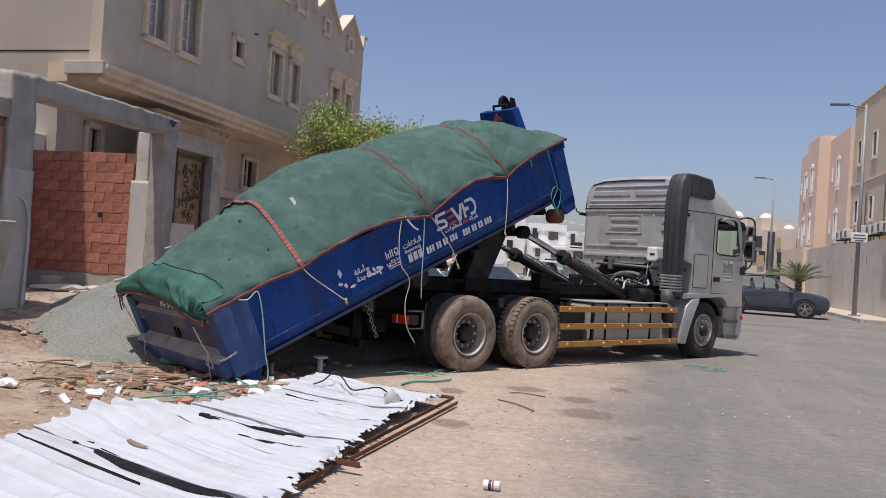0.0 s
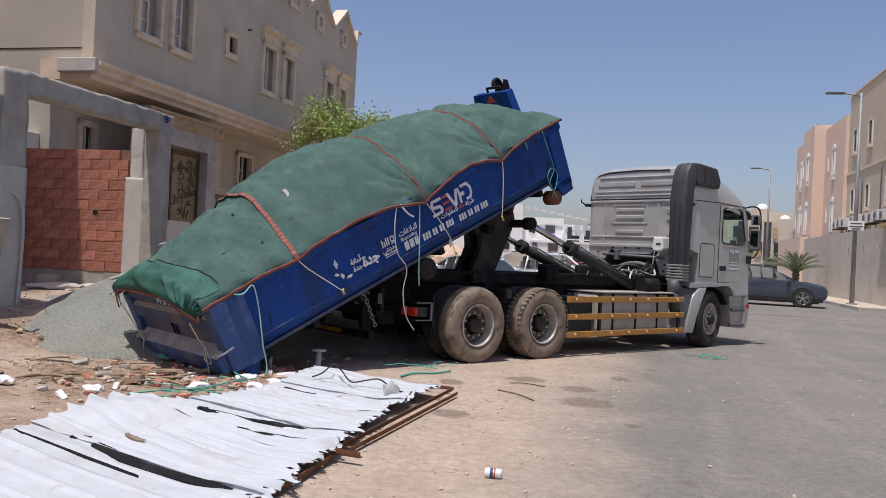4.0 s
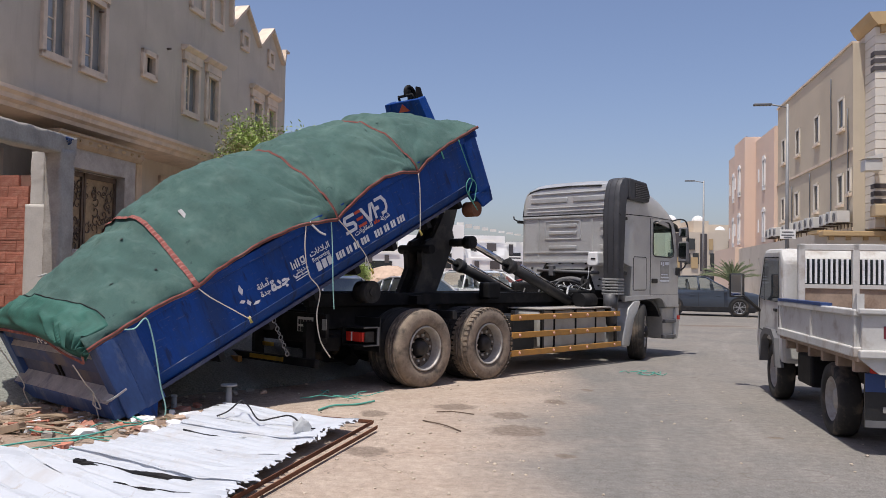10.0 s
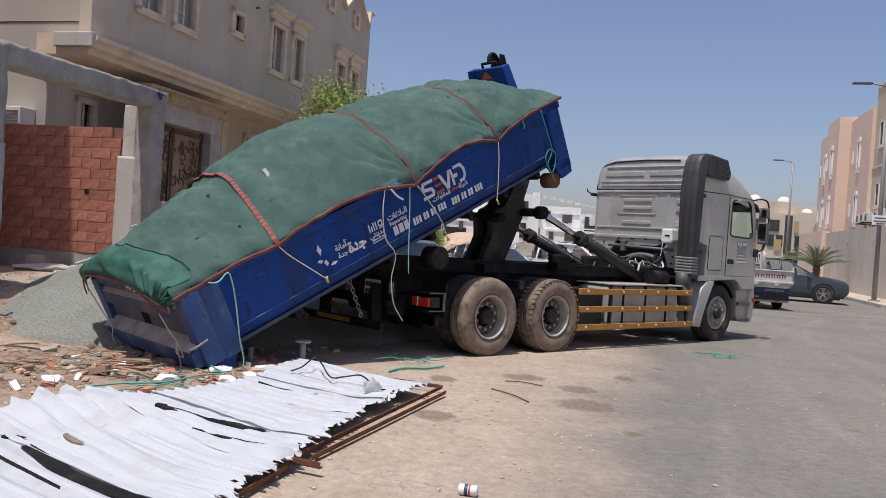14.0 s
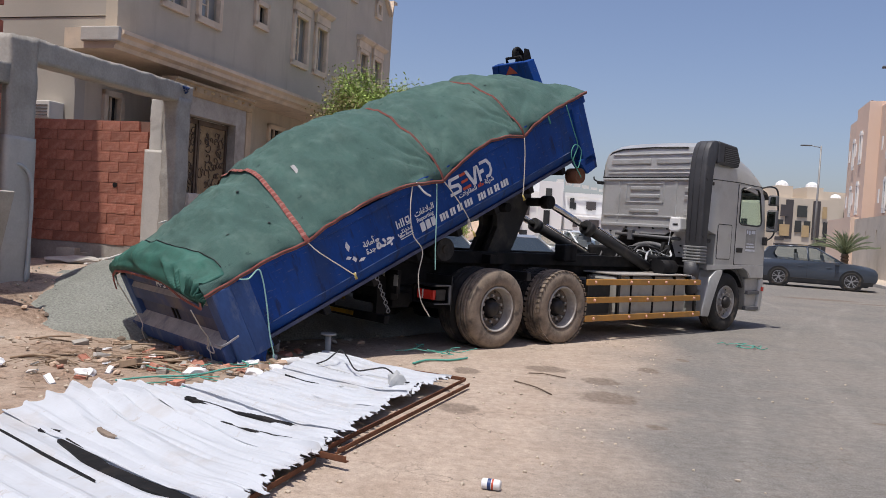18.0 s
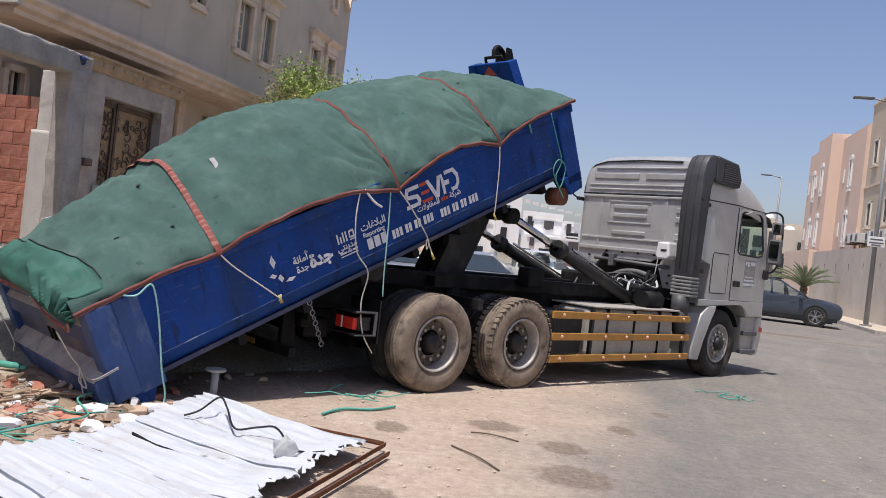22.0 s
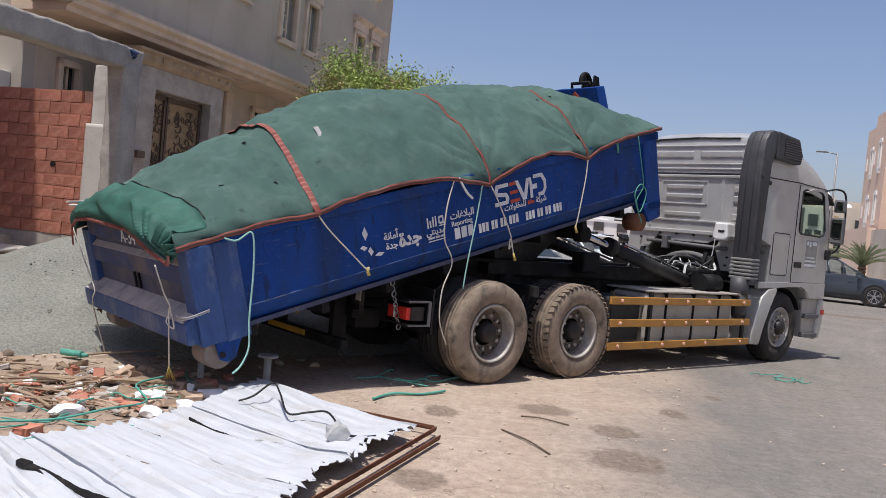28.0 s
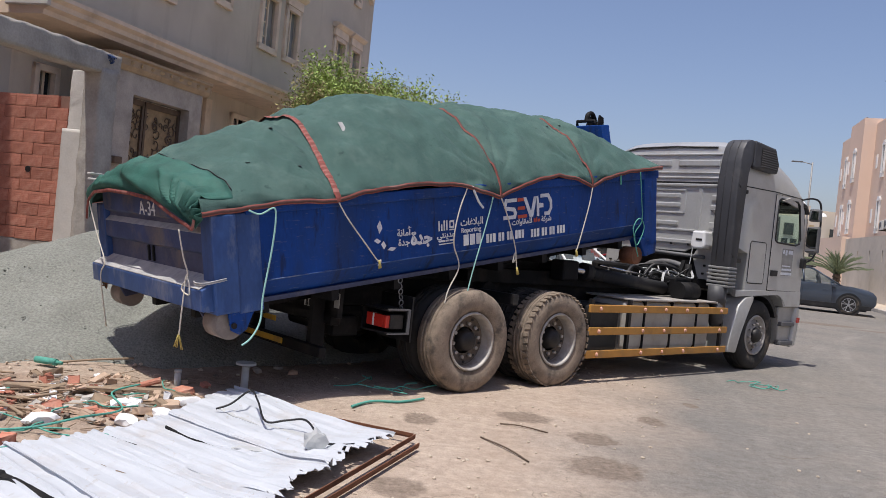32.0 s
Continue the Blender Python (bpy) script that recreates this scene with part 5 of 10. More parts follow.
def build_wheel(parent, m, front=False, dual=False, lugs=44, mat="rubber_dusty"):
    """A wheel with its outer face at local y = 0 and its axle along y."""
    w = new("wheel")
    w.parent, w.matrix_basis = parent, m
    part("tyre", tyre_mesh(lugs), mat, w, "worn dusty truck tyre")
    if dual:
        part("inner_tyre", tyre_mesh(lugs), "rubber", w, m=pose(0, 0.34, 0))
    lip, disc = rim_mesh(front)
    part("rim", lip, "rim", w, "dusty grey steel rim")
    part("wheel_disc", disc, "rim_front" if front else "rim_disc", w, "dusty wheel disc with ten nuts")
    hb = bmesh.new()
    y = -0.02 if front else 0.075
    lathe(hb, [(0.0, y - 0.04), (0.07, y - 0.035), (0.10, y - 0.01), (0.115, y + 0.04), (0.13, 0.18)], 24)
    part("hub", hb, "hub", w, "greasy black hub")
    nb = bmesh.new()
    yb = 0.028 if front else 0.135
    for k in range(10):
        a = 2 * math.pi * k / 10
        cyl(nb, (0.175 * math.cos(a), yb, 0.175 * math.sin(a)), (0.175 * math.cos(a), yb - 0.035, 0.175 * math.sin(a)), 0.019, seg=6)
    pieces("wheel_nut", nb, "rim", w)
    hl = bmesh.new()
    for k in range(10):
        a = 2 * math.pi * (k + 0.5) / 10
        cyl(hl, (0.232 * math.cos(a), (0.069 if front else 0.158), 0.232 * math.sin(a)), (0.232 * math.cos(a), (0.064 if front else 0.15), 0.232 * math.sin(a)), 0.015, seg=10)
    pieces("vent_hole", hl, "black_plastic", w)
    return w


def build_truck():
    t = thing("hook_lift_truck", "silver-grey three-axle hook-lift truck with ochre side guards", "truck")
    W = 2.45
    # frame
    bm = bmesh.new()
    for y in (0.82, 1.55):
        box(bm, -1.35, 6.9, y, y + 0.08, 0.78, 1.08, 0.01)
    for x in (-1.3, -0.5, 0.7, 1.9, 3.0, 4.1, 5.2):
        box(bm, x, x + 0.12, 0.82, 1.63, 0.82, 1.02)
    part("chassis_frame", bm, "chassis", t, "black ladder chassis")
    bm = bmesh.new()
    for y in (0.72, 1.62):
        box(bm, -1.45, 4.35, y, y + 0.11, 1.08, 1.26, 0.012)
    box(bm, 0.35, 0.5, 0.55, 1.9, 1.1, 1.22)
    box(bm, 3.6, 4.35, 0.75, 1.7, 1.1, 1.2, 0.01)
    for x in (1.9, 2.0):
        box(bm, x, x + 0.2, 0.5, 0.72, 1.16, 1.42, 0.03)
    part("subframe", bm, "chassis", t, "black hook-lift subframe")
    bm = bmesh.new()
    for y in (0.42, 1.86):
        cyl(bm, (-0.62, y, 1.28), (-0.62, y + 0.24, 1.28), 0.15, seg=24)
        cyl(bm, (-0.62, y - 0.02, 1.28), (-0.62, y + 0.26, 1.28), 0.06, seg=12)
    pieces("guide_roller", bm, "arm", t, "steel guide roller")
    # axles
    bm = bmesh.new()
    for x in (0, 1.345):
        cyl(bm, (x, 0.3, TYRE), (x, W - 0.3, TYRE), 0.1)
        blob(bm, (x, W / 2, TYRE), 0.27, (1, 1, 1), 2, 0.0)
    cyl(bm, (6.0, 0.3, TYRE - 0.08), (6.0, W - 0.3, TYRE - 0.08), 0.07)
    cyl(bm, (1.3, W / 2, TYRE + 0.05), (4.5, W / 2, 0.8), 0.06)
    for y in (0.72, 1.65):
        for k in range(5):
            box(bm, 0.1 - 0.06 * k, 1.25 + 0.06 * k, y, y + 0.09, 0.66 + 0.03 * k, 0.685 + 0.03 * k)
    pieces("axle_part", bm, "chassis", t)
    wheels = []
    for x in (0.0, 1.345):
        lug, mt = (44, "rubber_dusty") if x else (0, "rubber_dusty")
        wheels.append((build_wheel(t, pose(x, 0, TYRE), False, True, lug, mt), x, 0, False))
        wheels.append((build_wheel(t, pose(x, W, TYRE, 0, 0, 180), False, True, lug, mt), x, W, True))
    wheels.append((build_wheel(t, pose(6.0, 0.06, TYRE), True, False, 0, "rubber"), 6.0, 0.06, False))
    wheels.append((build_wheel(t, pose(6.0, W - 0.06, TYRE, 0, 0, 180), True, False, 0, "rubber"), 6.0, W - 0.06, True))
    # rear cross members, lights
    bm = bmesh.new()
    box(bm, -1.42, -1.3, 0.5, 1.95, 0.62, 0.98, 0.02)
    box(bm, -1.62, -1.54, 0.35, 2.3, 0.34, 0.44, 0.012)
    for y in (0.62, 1.75):
        box(bm, -1.55, -1.4, y, y + 0.07, 0.36, 0.9)
    box(bm, -1.3, -1.0, 0.62, 0.82, 0.5, 0.7, 0.02)
    pieces("rear_crossbeam", bm, "chassis", t)
    for a, b, x, z in ((1.0, 1.75, -1.632, 0.37), (1.5, 1.85, -1.43, 0.52)):
        bm = bmesh.new()
        box(bm, x, x + 0.01, a, b, z, z + 0.055)
        part("reflector_strip", bm, "yellow_mark", t, "yellow reflective strip")
    bm = bmesh.new()
    box(bm, -1.75, -1.68, 1.85, 2.55, 0.3, 0.38, 0.01)
    part("underrun_bar", bm, "rail_ochre", t, "scuffed ochre underrun bar")
    for y, s in ((0.06, 1), (W - 0.06, -1)):
        y0, y1 = sorted((y, y + s * 0.42))
        bm = bmesh.new()
        for z in (0.60, 0.82):
            box(bm, -1.08, -0.82, y0, y1, z, z + 0.018)
        box(bm, -0.84, -0.82, y0, y1, 0.61, 0.83)
        box(bm, -1.08, -0.84, *sorted((y + s * 0.4, y + s * 0.42)), 0.61, 0.83)
        h = part("lamp_guard", bm, "chassis", t, "dark steel lamp guard")
        bm = bmesh.new()
        for q in ((-0.845, -0.815, 0.6, 0.84), (-1.08, -0.84, 0.83, 0.845), (-1.08, -0.84, 0.6, 0.612)):
            box(bm, q[0], q[1], *sorted((y - s * 0.006, y + s * 0.012)), q[2], q[3])
        pieces("guard_edge", bm, "silver_dark", h)
        for mt, a, b in (("lamp_red", 0.0, 0.09), ("lamp_white", 0.092, 0.118), ("lamp_red", 0.12, 0.265), ("lamp_red", 0.267, 0.31)):
            bm = bmesh.new()
            box(bm, -1.065, -1.02, *sorted((y + s * (0.36 - a), y + s * (0.36 - b))), 0.655, 0.775, 0.005)
            part("tail_lamp", bm, mt, h)
        bm = bmesh.new()
        box(bm, -1.02, -0.86, *sorted((y + s * 0.04, y + s * 0.36)), 0.645, 0.785, 0.008)
        part("lamp_housing", bm, "black_plastic", h)
    bm = bmesh.new()
    box(bm, -1.42, -1.36, 0.4, 2.05, 0.70, 1.0, 0.01)
    part("rear_crossmember", bm, "chassis", t, "black rear crossmember")
    bm = bmesh.new()
    box(bm, -1.428, -1.421, 0.38, 0.46, 0.80, 0.94)
    part("maker_plate", bm, "decal_grey", t)
    bm = bmesh.new()
    box(bm, -1.432, -1.421, 0.65, 0.97, 0.76, 0.95)
    pl = part("number_plate", bm, "lamp_white", t, "white number plate with dark bars")
    for z in (0.79, 0.88):
        for k in range(5):
            bm = bmesh.new()
            box(bm, -1.438, -1.4325, 0.67 + 0.058 * k, 0.71 + 0.058 * k, z - 0.025, z + 0.035)
            part("plate_bar", bm, "black_plastic", pl)
    # mudguards behind
    bm = bmesh.new()
    for y in (0.08, W - 0.68):
        box(bm, -0.7, -0.68, y + 0.1, y + 0.6, 0.5, 0.95)
        box(bm, 0.62, 0.7, y, y + 0.6, 0.9, 1.02, 0.01)
    pieces("mud_flap", bm, "black_plastic", t)
    # side guards
    for side in (0, 1):
        y = 0.0 if side == 0 else W - 0.05
        for z, x0, x1 in ((0.845, 1.86, 5.0), (0.575, 1.88, 5.02), (0.30, 1.86, 5.04)):
            bm = bmesh.new()
            box(bm, x0, x1, y, y + 0.035, z, z + 0.092, 0.008)
            r = part("guard_rail", bm, "rail_ochre", t, "ochre painted guard rail")
            for x in (2.05, 2.95, 3.42, 3.92, 4.8):
                nb = bmesh.new()
                blob(nb, (x, y - 0.004 if side == 0 else y + 0.04, z + 0.046), 0.028, (1, 0.8, 1), 1, 0.0)
                part("bolt_cap", nb, "bolt_cap", r, "pale reddish bolt cap")
        bm = bmesh.new()
        for x in (1.92, 2.68, 4.9):
            box(bm, x, x + 0.05, y + 0.036, y + 0.08, 0.3, 1.0)
        pieces("guard_post", bm, "black_plastic", t)
    bm = bmesh.new()
    box(bm, 2.75, 4.75, 0.12, 0.72, 0.34, 0.985, 0.07)
    tank = part("fuel_tank", bm, "tank", t, "scuffed aluminium fuel tank")
    bm = bmesh.new()
    for x in (3.1, 3.72, 4.34):
        box(bm, x, x + 0.05, 0.105, 0.735, 0.325, 0.998, 0.02)
    pieces("tank_strap", bm, "chassis", tank)
    bm = bmesh.new()
    box(bm, 2.0, 2.65, 0.15, 0.7, 0.36, 0.92, 0.04)
    box(bm, 2.2, 4.6, 1.75, 2.35, 0.4, 0.95, 0.06)
    pieces("battery_box", bm, "black_plastic", t)
    bm = bmesh.new()
    box(bm, 2.75, 4.8, 0.06, 0.8, 0.99, 1.012, 0.004)
    part("catwalk", bm, "rim", t, "dusty checker catwalk")
    # hoses and fittings behind the cab
    rng = random.Random(12)
    bm = bmesh.new()
    for k in range(9):
        y = rng.uniform(0.5, 2.0)
        x0 = rng.uniform(3.7, 4.4)
        tube(bm, spline([(x0, y, 1.2), (x0 + 0.25, y + rng.uniform(-0.2, 0.2), 1.3 + rng.uniform(0, 0.2)), (4.6, y + rng.uniform(-0.3, 0.3), rng.uniform(1.25, 1.5)), (4.95, y, rng.uniform(1.1, 1.35))], 5), rng.uniform(0.012, 0.028), 6)
    pieces("hydraulic_hose", bm, "black_plastic", t)
    bm = bmesh.new()
    for k in range(7):
        y = rng.uniform(0.55, 1.9)
        tube(bm, spline([(4.2, y, 1.22), (4.45, y + 0.1, 1.38), (4.7, y - 0.15, 1.3), (4.9, y, 1.42)], 5), 0.01, 5)
    pieces("air_line", bm, "pipe_grey", t, "pale air line")
    bm = bmesh.new()
    box(bm, 4.2, 4.75, 1.2, 1.9, 1.08, 1.42, 0.04)
    box(bm, 4.3, 4.7, 0.45, 0.7, 1.05, 1.3, 0.03)
    box(bm, 4.8, 4.95, 0.5, 1.9, 1.2, 1.34, 0.02)
    for y in (0.62, 1.75):
        cyl(bm, (4.85, y, 1.05), (4.85, y, 1.5), 0.05)
        prism(bm, [(4.7, 1.1), (5.0, 1.1), (5.0, 1.55), (4.92, 1.55)], y + 0.1, y + 0.16, "y")
    cyl(bm, (4.2, 0.35, 1.12), (4.6, 0.35, 1.12), 0.13)
    pieces("valve_block", bm, "chassis", t)
    # made-up black boxes that keep sky light off the ground under the truck
    for a in ((2.7, 4.5, 0.9, 1.55, 0.42, 0.8), (4.75, 6.6, 0.75, 1.7, 0.45, 1.1), (1.95, 2.6, 0.8, 1.6, 0.5, 0.78), (-1.25, -0.75, 0.85, 1.6, 0.5, 0.78)):
        bm = bmesh.new()
        box(bm, *a, 0.06)
        part("drivetrain_casing", bm, "chassis", t, "oily black drivetrain casing")
    build_cab(t, W)
    # hook arm, the jib that stands against the container's front, and the lift cylinders
    arm = new("hook_arm")
    arm.parent = t
    prof = [(-0.25, -0.24), (0.6, -0.28), (1.15, -0.3), (1.35, -0.26), (1.42, -0.14), (1.9, -0.1), (1.9, 0.1), (1.65, 0.18), (1.12, 0.22), (1.0, 0.38), (0.78, 0.4), (0.6, 0.24), (0.0, 0.26), (-0.25, 0.2)]
    prof = [(x, z * 0.84) for x, z in prof]
    for y in (-0.2, 0.1):
        bm = bmesh.new()
        prism(bm, prof, y, y + 0.1, "y", 0.012)
        part("arm_plate", bm, "arm", arm, "dusty black arm plate")
    bm = bmesh.new()
    box(bm, -0.1, 1.85, -0.12, 0.12, -0.14, 0.1, 0.02)
    part("arm_web", bm, "arm", arm)
    for x, z, w, r in ((0.0, 0.0, 0.5, 0.1), (1.24, -0.2, 0.66, 0.065), (0.88, 0.28, 0.34, 0.07)):
        bm = bmesh.new()
        cyl(bm, (x, -w, z), (x, w, z), r)
        part("pivot_pin", bm, "chassis", arm)
    jib = new("hook_jib")
    jib.parent = t
    bm = bmesh.new()
    box(bm, -0.1, 0.1, -0.13, 0.13, -0.1, 1.42, 0.02)
    part("jib_post", bm, "arm", jib, "black jib post")
    bm = bmesh.new()
    tube(bm, spline([(0.0, 0.0, 1.4), (0.03, 0.0, 1.52), (-0.03, 0.0, 1.62), (-0.12, 0.0, 1.61), (-0.16, 0.0, 1.52)], 6), 0.032, 10)
    part("lifting_hook", bm, "chassis", jib, "black lifting hook")
    for y in (-0.09, 0.09):
        bm = bmesh.new()
        prism(bm, [(-0.08, 1.36), (0.1, 1.36), (0.1, 1.56), (0.02, 1.6)], y - 0.012, y + 0.012, "y")
        part("hook_cheek", bm, "chassis", jib)
    rams = []
    for y in (0.62, 1.72):
        barrel = new("lift_cylinder")
        barrel.parent = t
        bm = bmesh.new()
        cyl(bm, (-0.1, 0, 0), (1.7, 0, 0), 0.085, seg=20)
        cyl(bm, (1.62, 0, 0), (1.75, 0, 0), 0.115, seg=20)
        part("barrel", bm, "arm", barrel, "dusty black cylinder barrel")
        bm = bmesh.new()
        tube(bm, [(0.1, -0.02, 0.12), (1.4, -0.02, 0.125)], 0.018, 6)
        part("feed_pipe", bm, "chrome", barrel)
        rod = new("lift_rod")
        rod.parent = t
        bm = bmesh.new()
        cyl(bm, (-1.3, 0, 0), (0, 0, 0), 0.05, seg=16)
        part("rod_shaft", bm, "chrome", rod, "polished cylinder rod")
        bm = bmesh.new()
        cyl(bm, (0, -0.07, 0), (0, 0.07, 0), 0.1, seg=16)
        part("rod_eye", bm, "chassis", rod)
        rams.append((barrel, rod, y))
    return t, wheels, arm, jib, rams


def shade(bm, deg=32):
    """Smooth faces, with sharp edges where they turn by more than deg."""
    for f in bm.faces:
        f.smooth = True
    for e in bm.edges:
        if len(e.link_faces) == 2 and e.calc_face_angle(0) > radians(deg):
            e.smooth = False


def plate(outer, holes, y):
    """A flat sheet in the plane y, its outline and holes given as (x, z)."""
    bm = bmesh.new()
    edges = []
    for loop in [outer] + holes:
        vs = [bm.verts.new((x, y, z)) for x, z in loop]
        edges += [bm.edges.new((vs[i], vs[(i + 1) % len(vs)])) for i in range(len(vs))]
    bmesh.ops.triangle_fill(bm, use_beauty=True, use_dissolve=False, edges=edges)
    return bm


CAB_PROFILE = [(5.45, 1.12), (5.45, 1.74), (5.10, 1.80), (5.10, 2.25), (5.10, 2.7), (5.10, 3.08), (5.14, 3.22), (5.3, 3.29), (5.65, 3.29), (6.0, 3.25), (6.35, 3.17), (6.7, 3.04), (6.95, 2.88), (7.12, 2.70), (7.21, 2.54), (7.40, 1.97), (7.48, 1.6), (7.5, 1.2), (7.5, 0.97),
               (6.74, 0.97), (6.62, 1.12), (6.45, 1.2), (5.7, 1.2)]
CAB_INSET = (0.0, 0.025, 0.06, 0.11, 0.18, 0.28, 0.45, 0.75)
CAB_CAP = (2.72, 2.95, 3.12, 3.23, 3.29, 3.33, 3.355, 3.37)
CAB_NOSE = (0.58, 0.70, 0.79, 0.87, 0.93, 0.97, 0.99, 1.0)
CAB_TAIL = (0.1, 0.55, 0.85, 1.0, 1.0, 1.0, 1.0, 1.0)
DOOR_GLASS = [(6.22, 2.0), (6.22, 2.60), (6.30, 2.63), (6.84, 2.63), (6.92, 2.58), (7.06, 2.06), (7.03, 1.98), (6.9, 1.95), (6.3, 1.96)]


def cab_outline(k):
    out = []
    for x, z in CAB_PROFILE:
        if z > 2.7:
            z = 2.7 + (z - 2.7) * (CAB_CAP[k] - 2.7) / (3.29 - 2.7)
        if x > 6.9:
            x = 6.9 + (x - 6.9) * CAB_NOSE[k]
        if x < 5.2:
            x = 5.2 - (5.2 - x) * CAB_TAIL[k]
        out.append((x, z))
    return out


def build_cab(t, W):
    cab = new("cab")
    cab.parent = t
    C0, C1 = 0.04, 2.36
    mid = (C0 + C1) / 2
    ys = [C0 + i for i in CAB_INSET] + [mid] + [C1 - i for i in reversed(CAB_INSET)]
    ks = list(range(8)) + [7] + list(range(7, -1, -1))
    bm = bmesh.new()
    rings = [[bm.verts.new((x, y, z)) for x, z in cab_outline(k)] for y, k in zip(ys, ks)]
    n = len(CAB_PROFILE)
    for a, (r0, r1) in enumerate(zip(rings, rings[1:])):
        for i in range(n):
            if i == 14 and ks[a] >= 3 and ks[a + 1] >= 3:
                continue  # windscreen opening
            bm.faces.new((r0[i], r1[i], r1[(i + 1) % n], r0[(i + 1) % n]))
    bmesh.ops.recalc_face_normals(bm, faces=bm.faces)
    side = cab_outline(0)
    for y in (C0, C1):
        merge(bm, plate(side, [DOOR_GLASS], y))
    bmesh.ops.remove_doubles(bm, verts=bm.verts, dist=0.0005)
    shade(bm, 30)
    part("cab_shell", bm, "silver", cab, "silver-grey painted cab with a raised roof")
    # floor, seats and wheel that show through the glass
    bm = bmesh.new()
    box(bm, 5.5, 7.2, C0 + 0.05, C1 - 0.05, 1.25, 1.3)
    part("cab_floor", bm, "silver_dark", cab)
    for y in (0.35, 1.5):
        bm = bmesh.new()
        box(bm, 5.9, 6.4, y, y + 0.5, 1.5, 1.7, 0.05)
        box(bm, 5.78, 5.95, y, y + 0.5, 1.6, 2.25, 0.05)
        part("cab_seat", bm, "silver_dark", cab)
    bm = bmesh.new()
    lathe(bm, [(0.2, -0.012), (0.215, 0), (0.2, 0.012)], 24, pose(6.75, 1.75, 2.0, 30, 0, 90), close=True)
    part("steering_wheel", bm, "black_plastic", cab)
    bm = bmesh.new()
    box(bm, 6.85, 7.25, C0 + 0.15, C1 - 0.15, 1.55, 1.93, 0.06)
    part("dashboard", bm, "silver_dark", cab)
    bm = bmesh.new()
    prism(bm, [(7.19, 2.54), (7.38, 1.97), (7.39, 1.97), (7.2, 2.54)], C0 + 0.14, C1 - 0.14, "y")
    ws = part("windscreen", bm, "cab_glass", cab, "clear windscreen")
    ws.visible_shadow = False
    bm = bmesh.new()
    prism(bm, [(7.15, 2.66), (7.32, 2.62), (7.45, 2.5), (7.43, 2.48), (7.3, 2.58), (7.14, 2.6)], C0 + 0.06, C1 - 0.06, "y")
    part("sun_visor", bm, "black_plastic", cab, "dark sun visor over the windscreen")
    # seam under the raised roof and pressed ribs on the back
    bm = bmesh.new()
    box(bm, 5.085, 5.11, 0.32, C1 - 0.05, 2.712, 2.738)
    part("roof_seam", bm, "black_plastic", cab)
    bm = bmesh.new()
    tube(bm, [(5.115, 0.5, 3.255), (5.115, 1.2, 3.275), (5.115, 1.9, 3.255), (5.13, 2.15, 3.2), (5.14, 2.25, 3.1), (5.14, 2.31, 2.9), (5.14, 2.335, 2.72)], 0.014, 6)
    part("roof_lip", bm, "black_plastic", cab, "black rubber lip round the roof's back edge")
    bm = bmesh.new()
    box(bm, 5.07, 5.11, 0.32, C1 - 0.06, 2.665, 2.708, 0.01)
    for a, b in ((0.42, 1.12), (1.24, 2.12)):
        box(bm, 5.082, 5.11, a, b, 2.965, 3.075, 0.02)
    for z in (2.8, 2.875):
        box(bm, 5.085, 5.11, 0.4, 2.2, z - 0.012, z + 0.012, 0.008)
    box(bm, 5.08, 5.12, 0.4, 2.1, 3.135, 3.165, 0.012)
    pieces("roof_rib", bm, "silver", cab)
    bm = bmesh.new()
    for z in (2.52, 2.38, 2.1):
        box(bm, 5.075, 5.11, 1.02, 1.66, z - 0.035, z + 0.035, 0.015)
    for z in (2.5, 2.36, 2.1):
        box(bm, 5.075, 5.11, 0.36, 0.5, z - 0.045, z + 0.045, 0.014)
    for a in ((0.93, 0.96, 2.25, 2.62), (1.74, 1.77, 2.25, 2.62), (0.93, 1.77, 2.595, 2.62), (0.93, 1.77, 2.25, 2.275), (0.66, 0.72, 1.98, 2.66), (1.9, 1.94, 1.9, 2.66)):
        box(bm, 5.085, 5.11, *a, 0.006)
    box(bm, 5.08, 5.11, 0.4, 2.25, 1.985, 2.02, 0.008)
    box(bm, 5.07, 5.11, 0.35, 2.28, 1.8, 1.86, 0.01)
    pieces("back_pressing", bm, "silver", cab)
    # sub-frame under the back wall: two grey brackets round a dark opening
    bm = bmesh.new()
    prism(bm, [(0.42, 1.82), (0.62, 1.82), (0.72, 1.62), (0.6, 1.3), (0.42, 1.3)], 5.1, 5.16, "x")
    prism(bm, [(1.72, 1.82), (2.3, 1.82), (2.3, 1.2), (2.0, 1.2), (1.9, 1.55)], 5.1, 5.16, "x")
    pieces("mount_bracket", bm, "silver", cab)
    bm = bmesh.new()
    prism(bm, [(0.62, 1.83), (1.72, 1.83), (1.72, 1.74), (1.62, 1.74), (1.54, 1.68), (0.86, 1.68), (0.78, 1.74), (0.62, 1.74)], 5.1, 5.14, "x", 0.006)
    part("lower_rail", bm, "silver", cab)
    bm = bmesh.new()
    for y, z in ((0.5, 1.79), (0.8, 1.79), (1.1, 1.79), (1.4, 1.79), (1.7, 1.79), (2.05, 1.7), (2.2, 1.45), (2.2, 1.3), (0.5, 1.5), (0.52, 1.38)):
        cyl(bm, (5.1, y, z), (5.065, y, z), 0.016, seg=8)
    pieces("frame_bolt", bm, "black_plastic", cab)
    bm = bmesh.new()
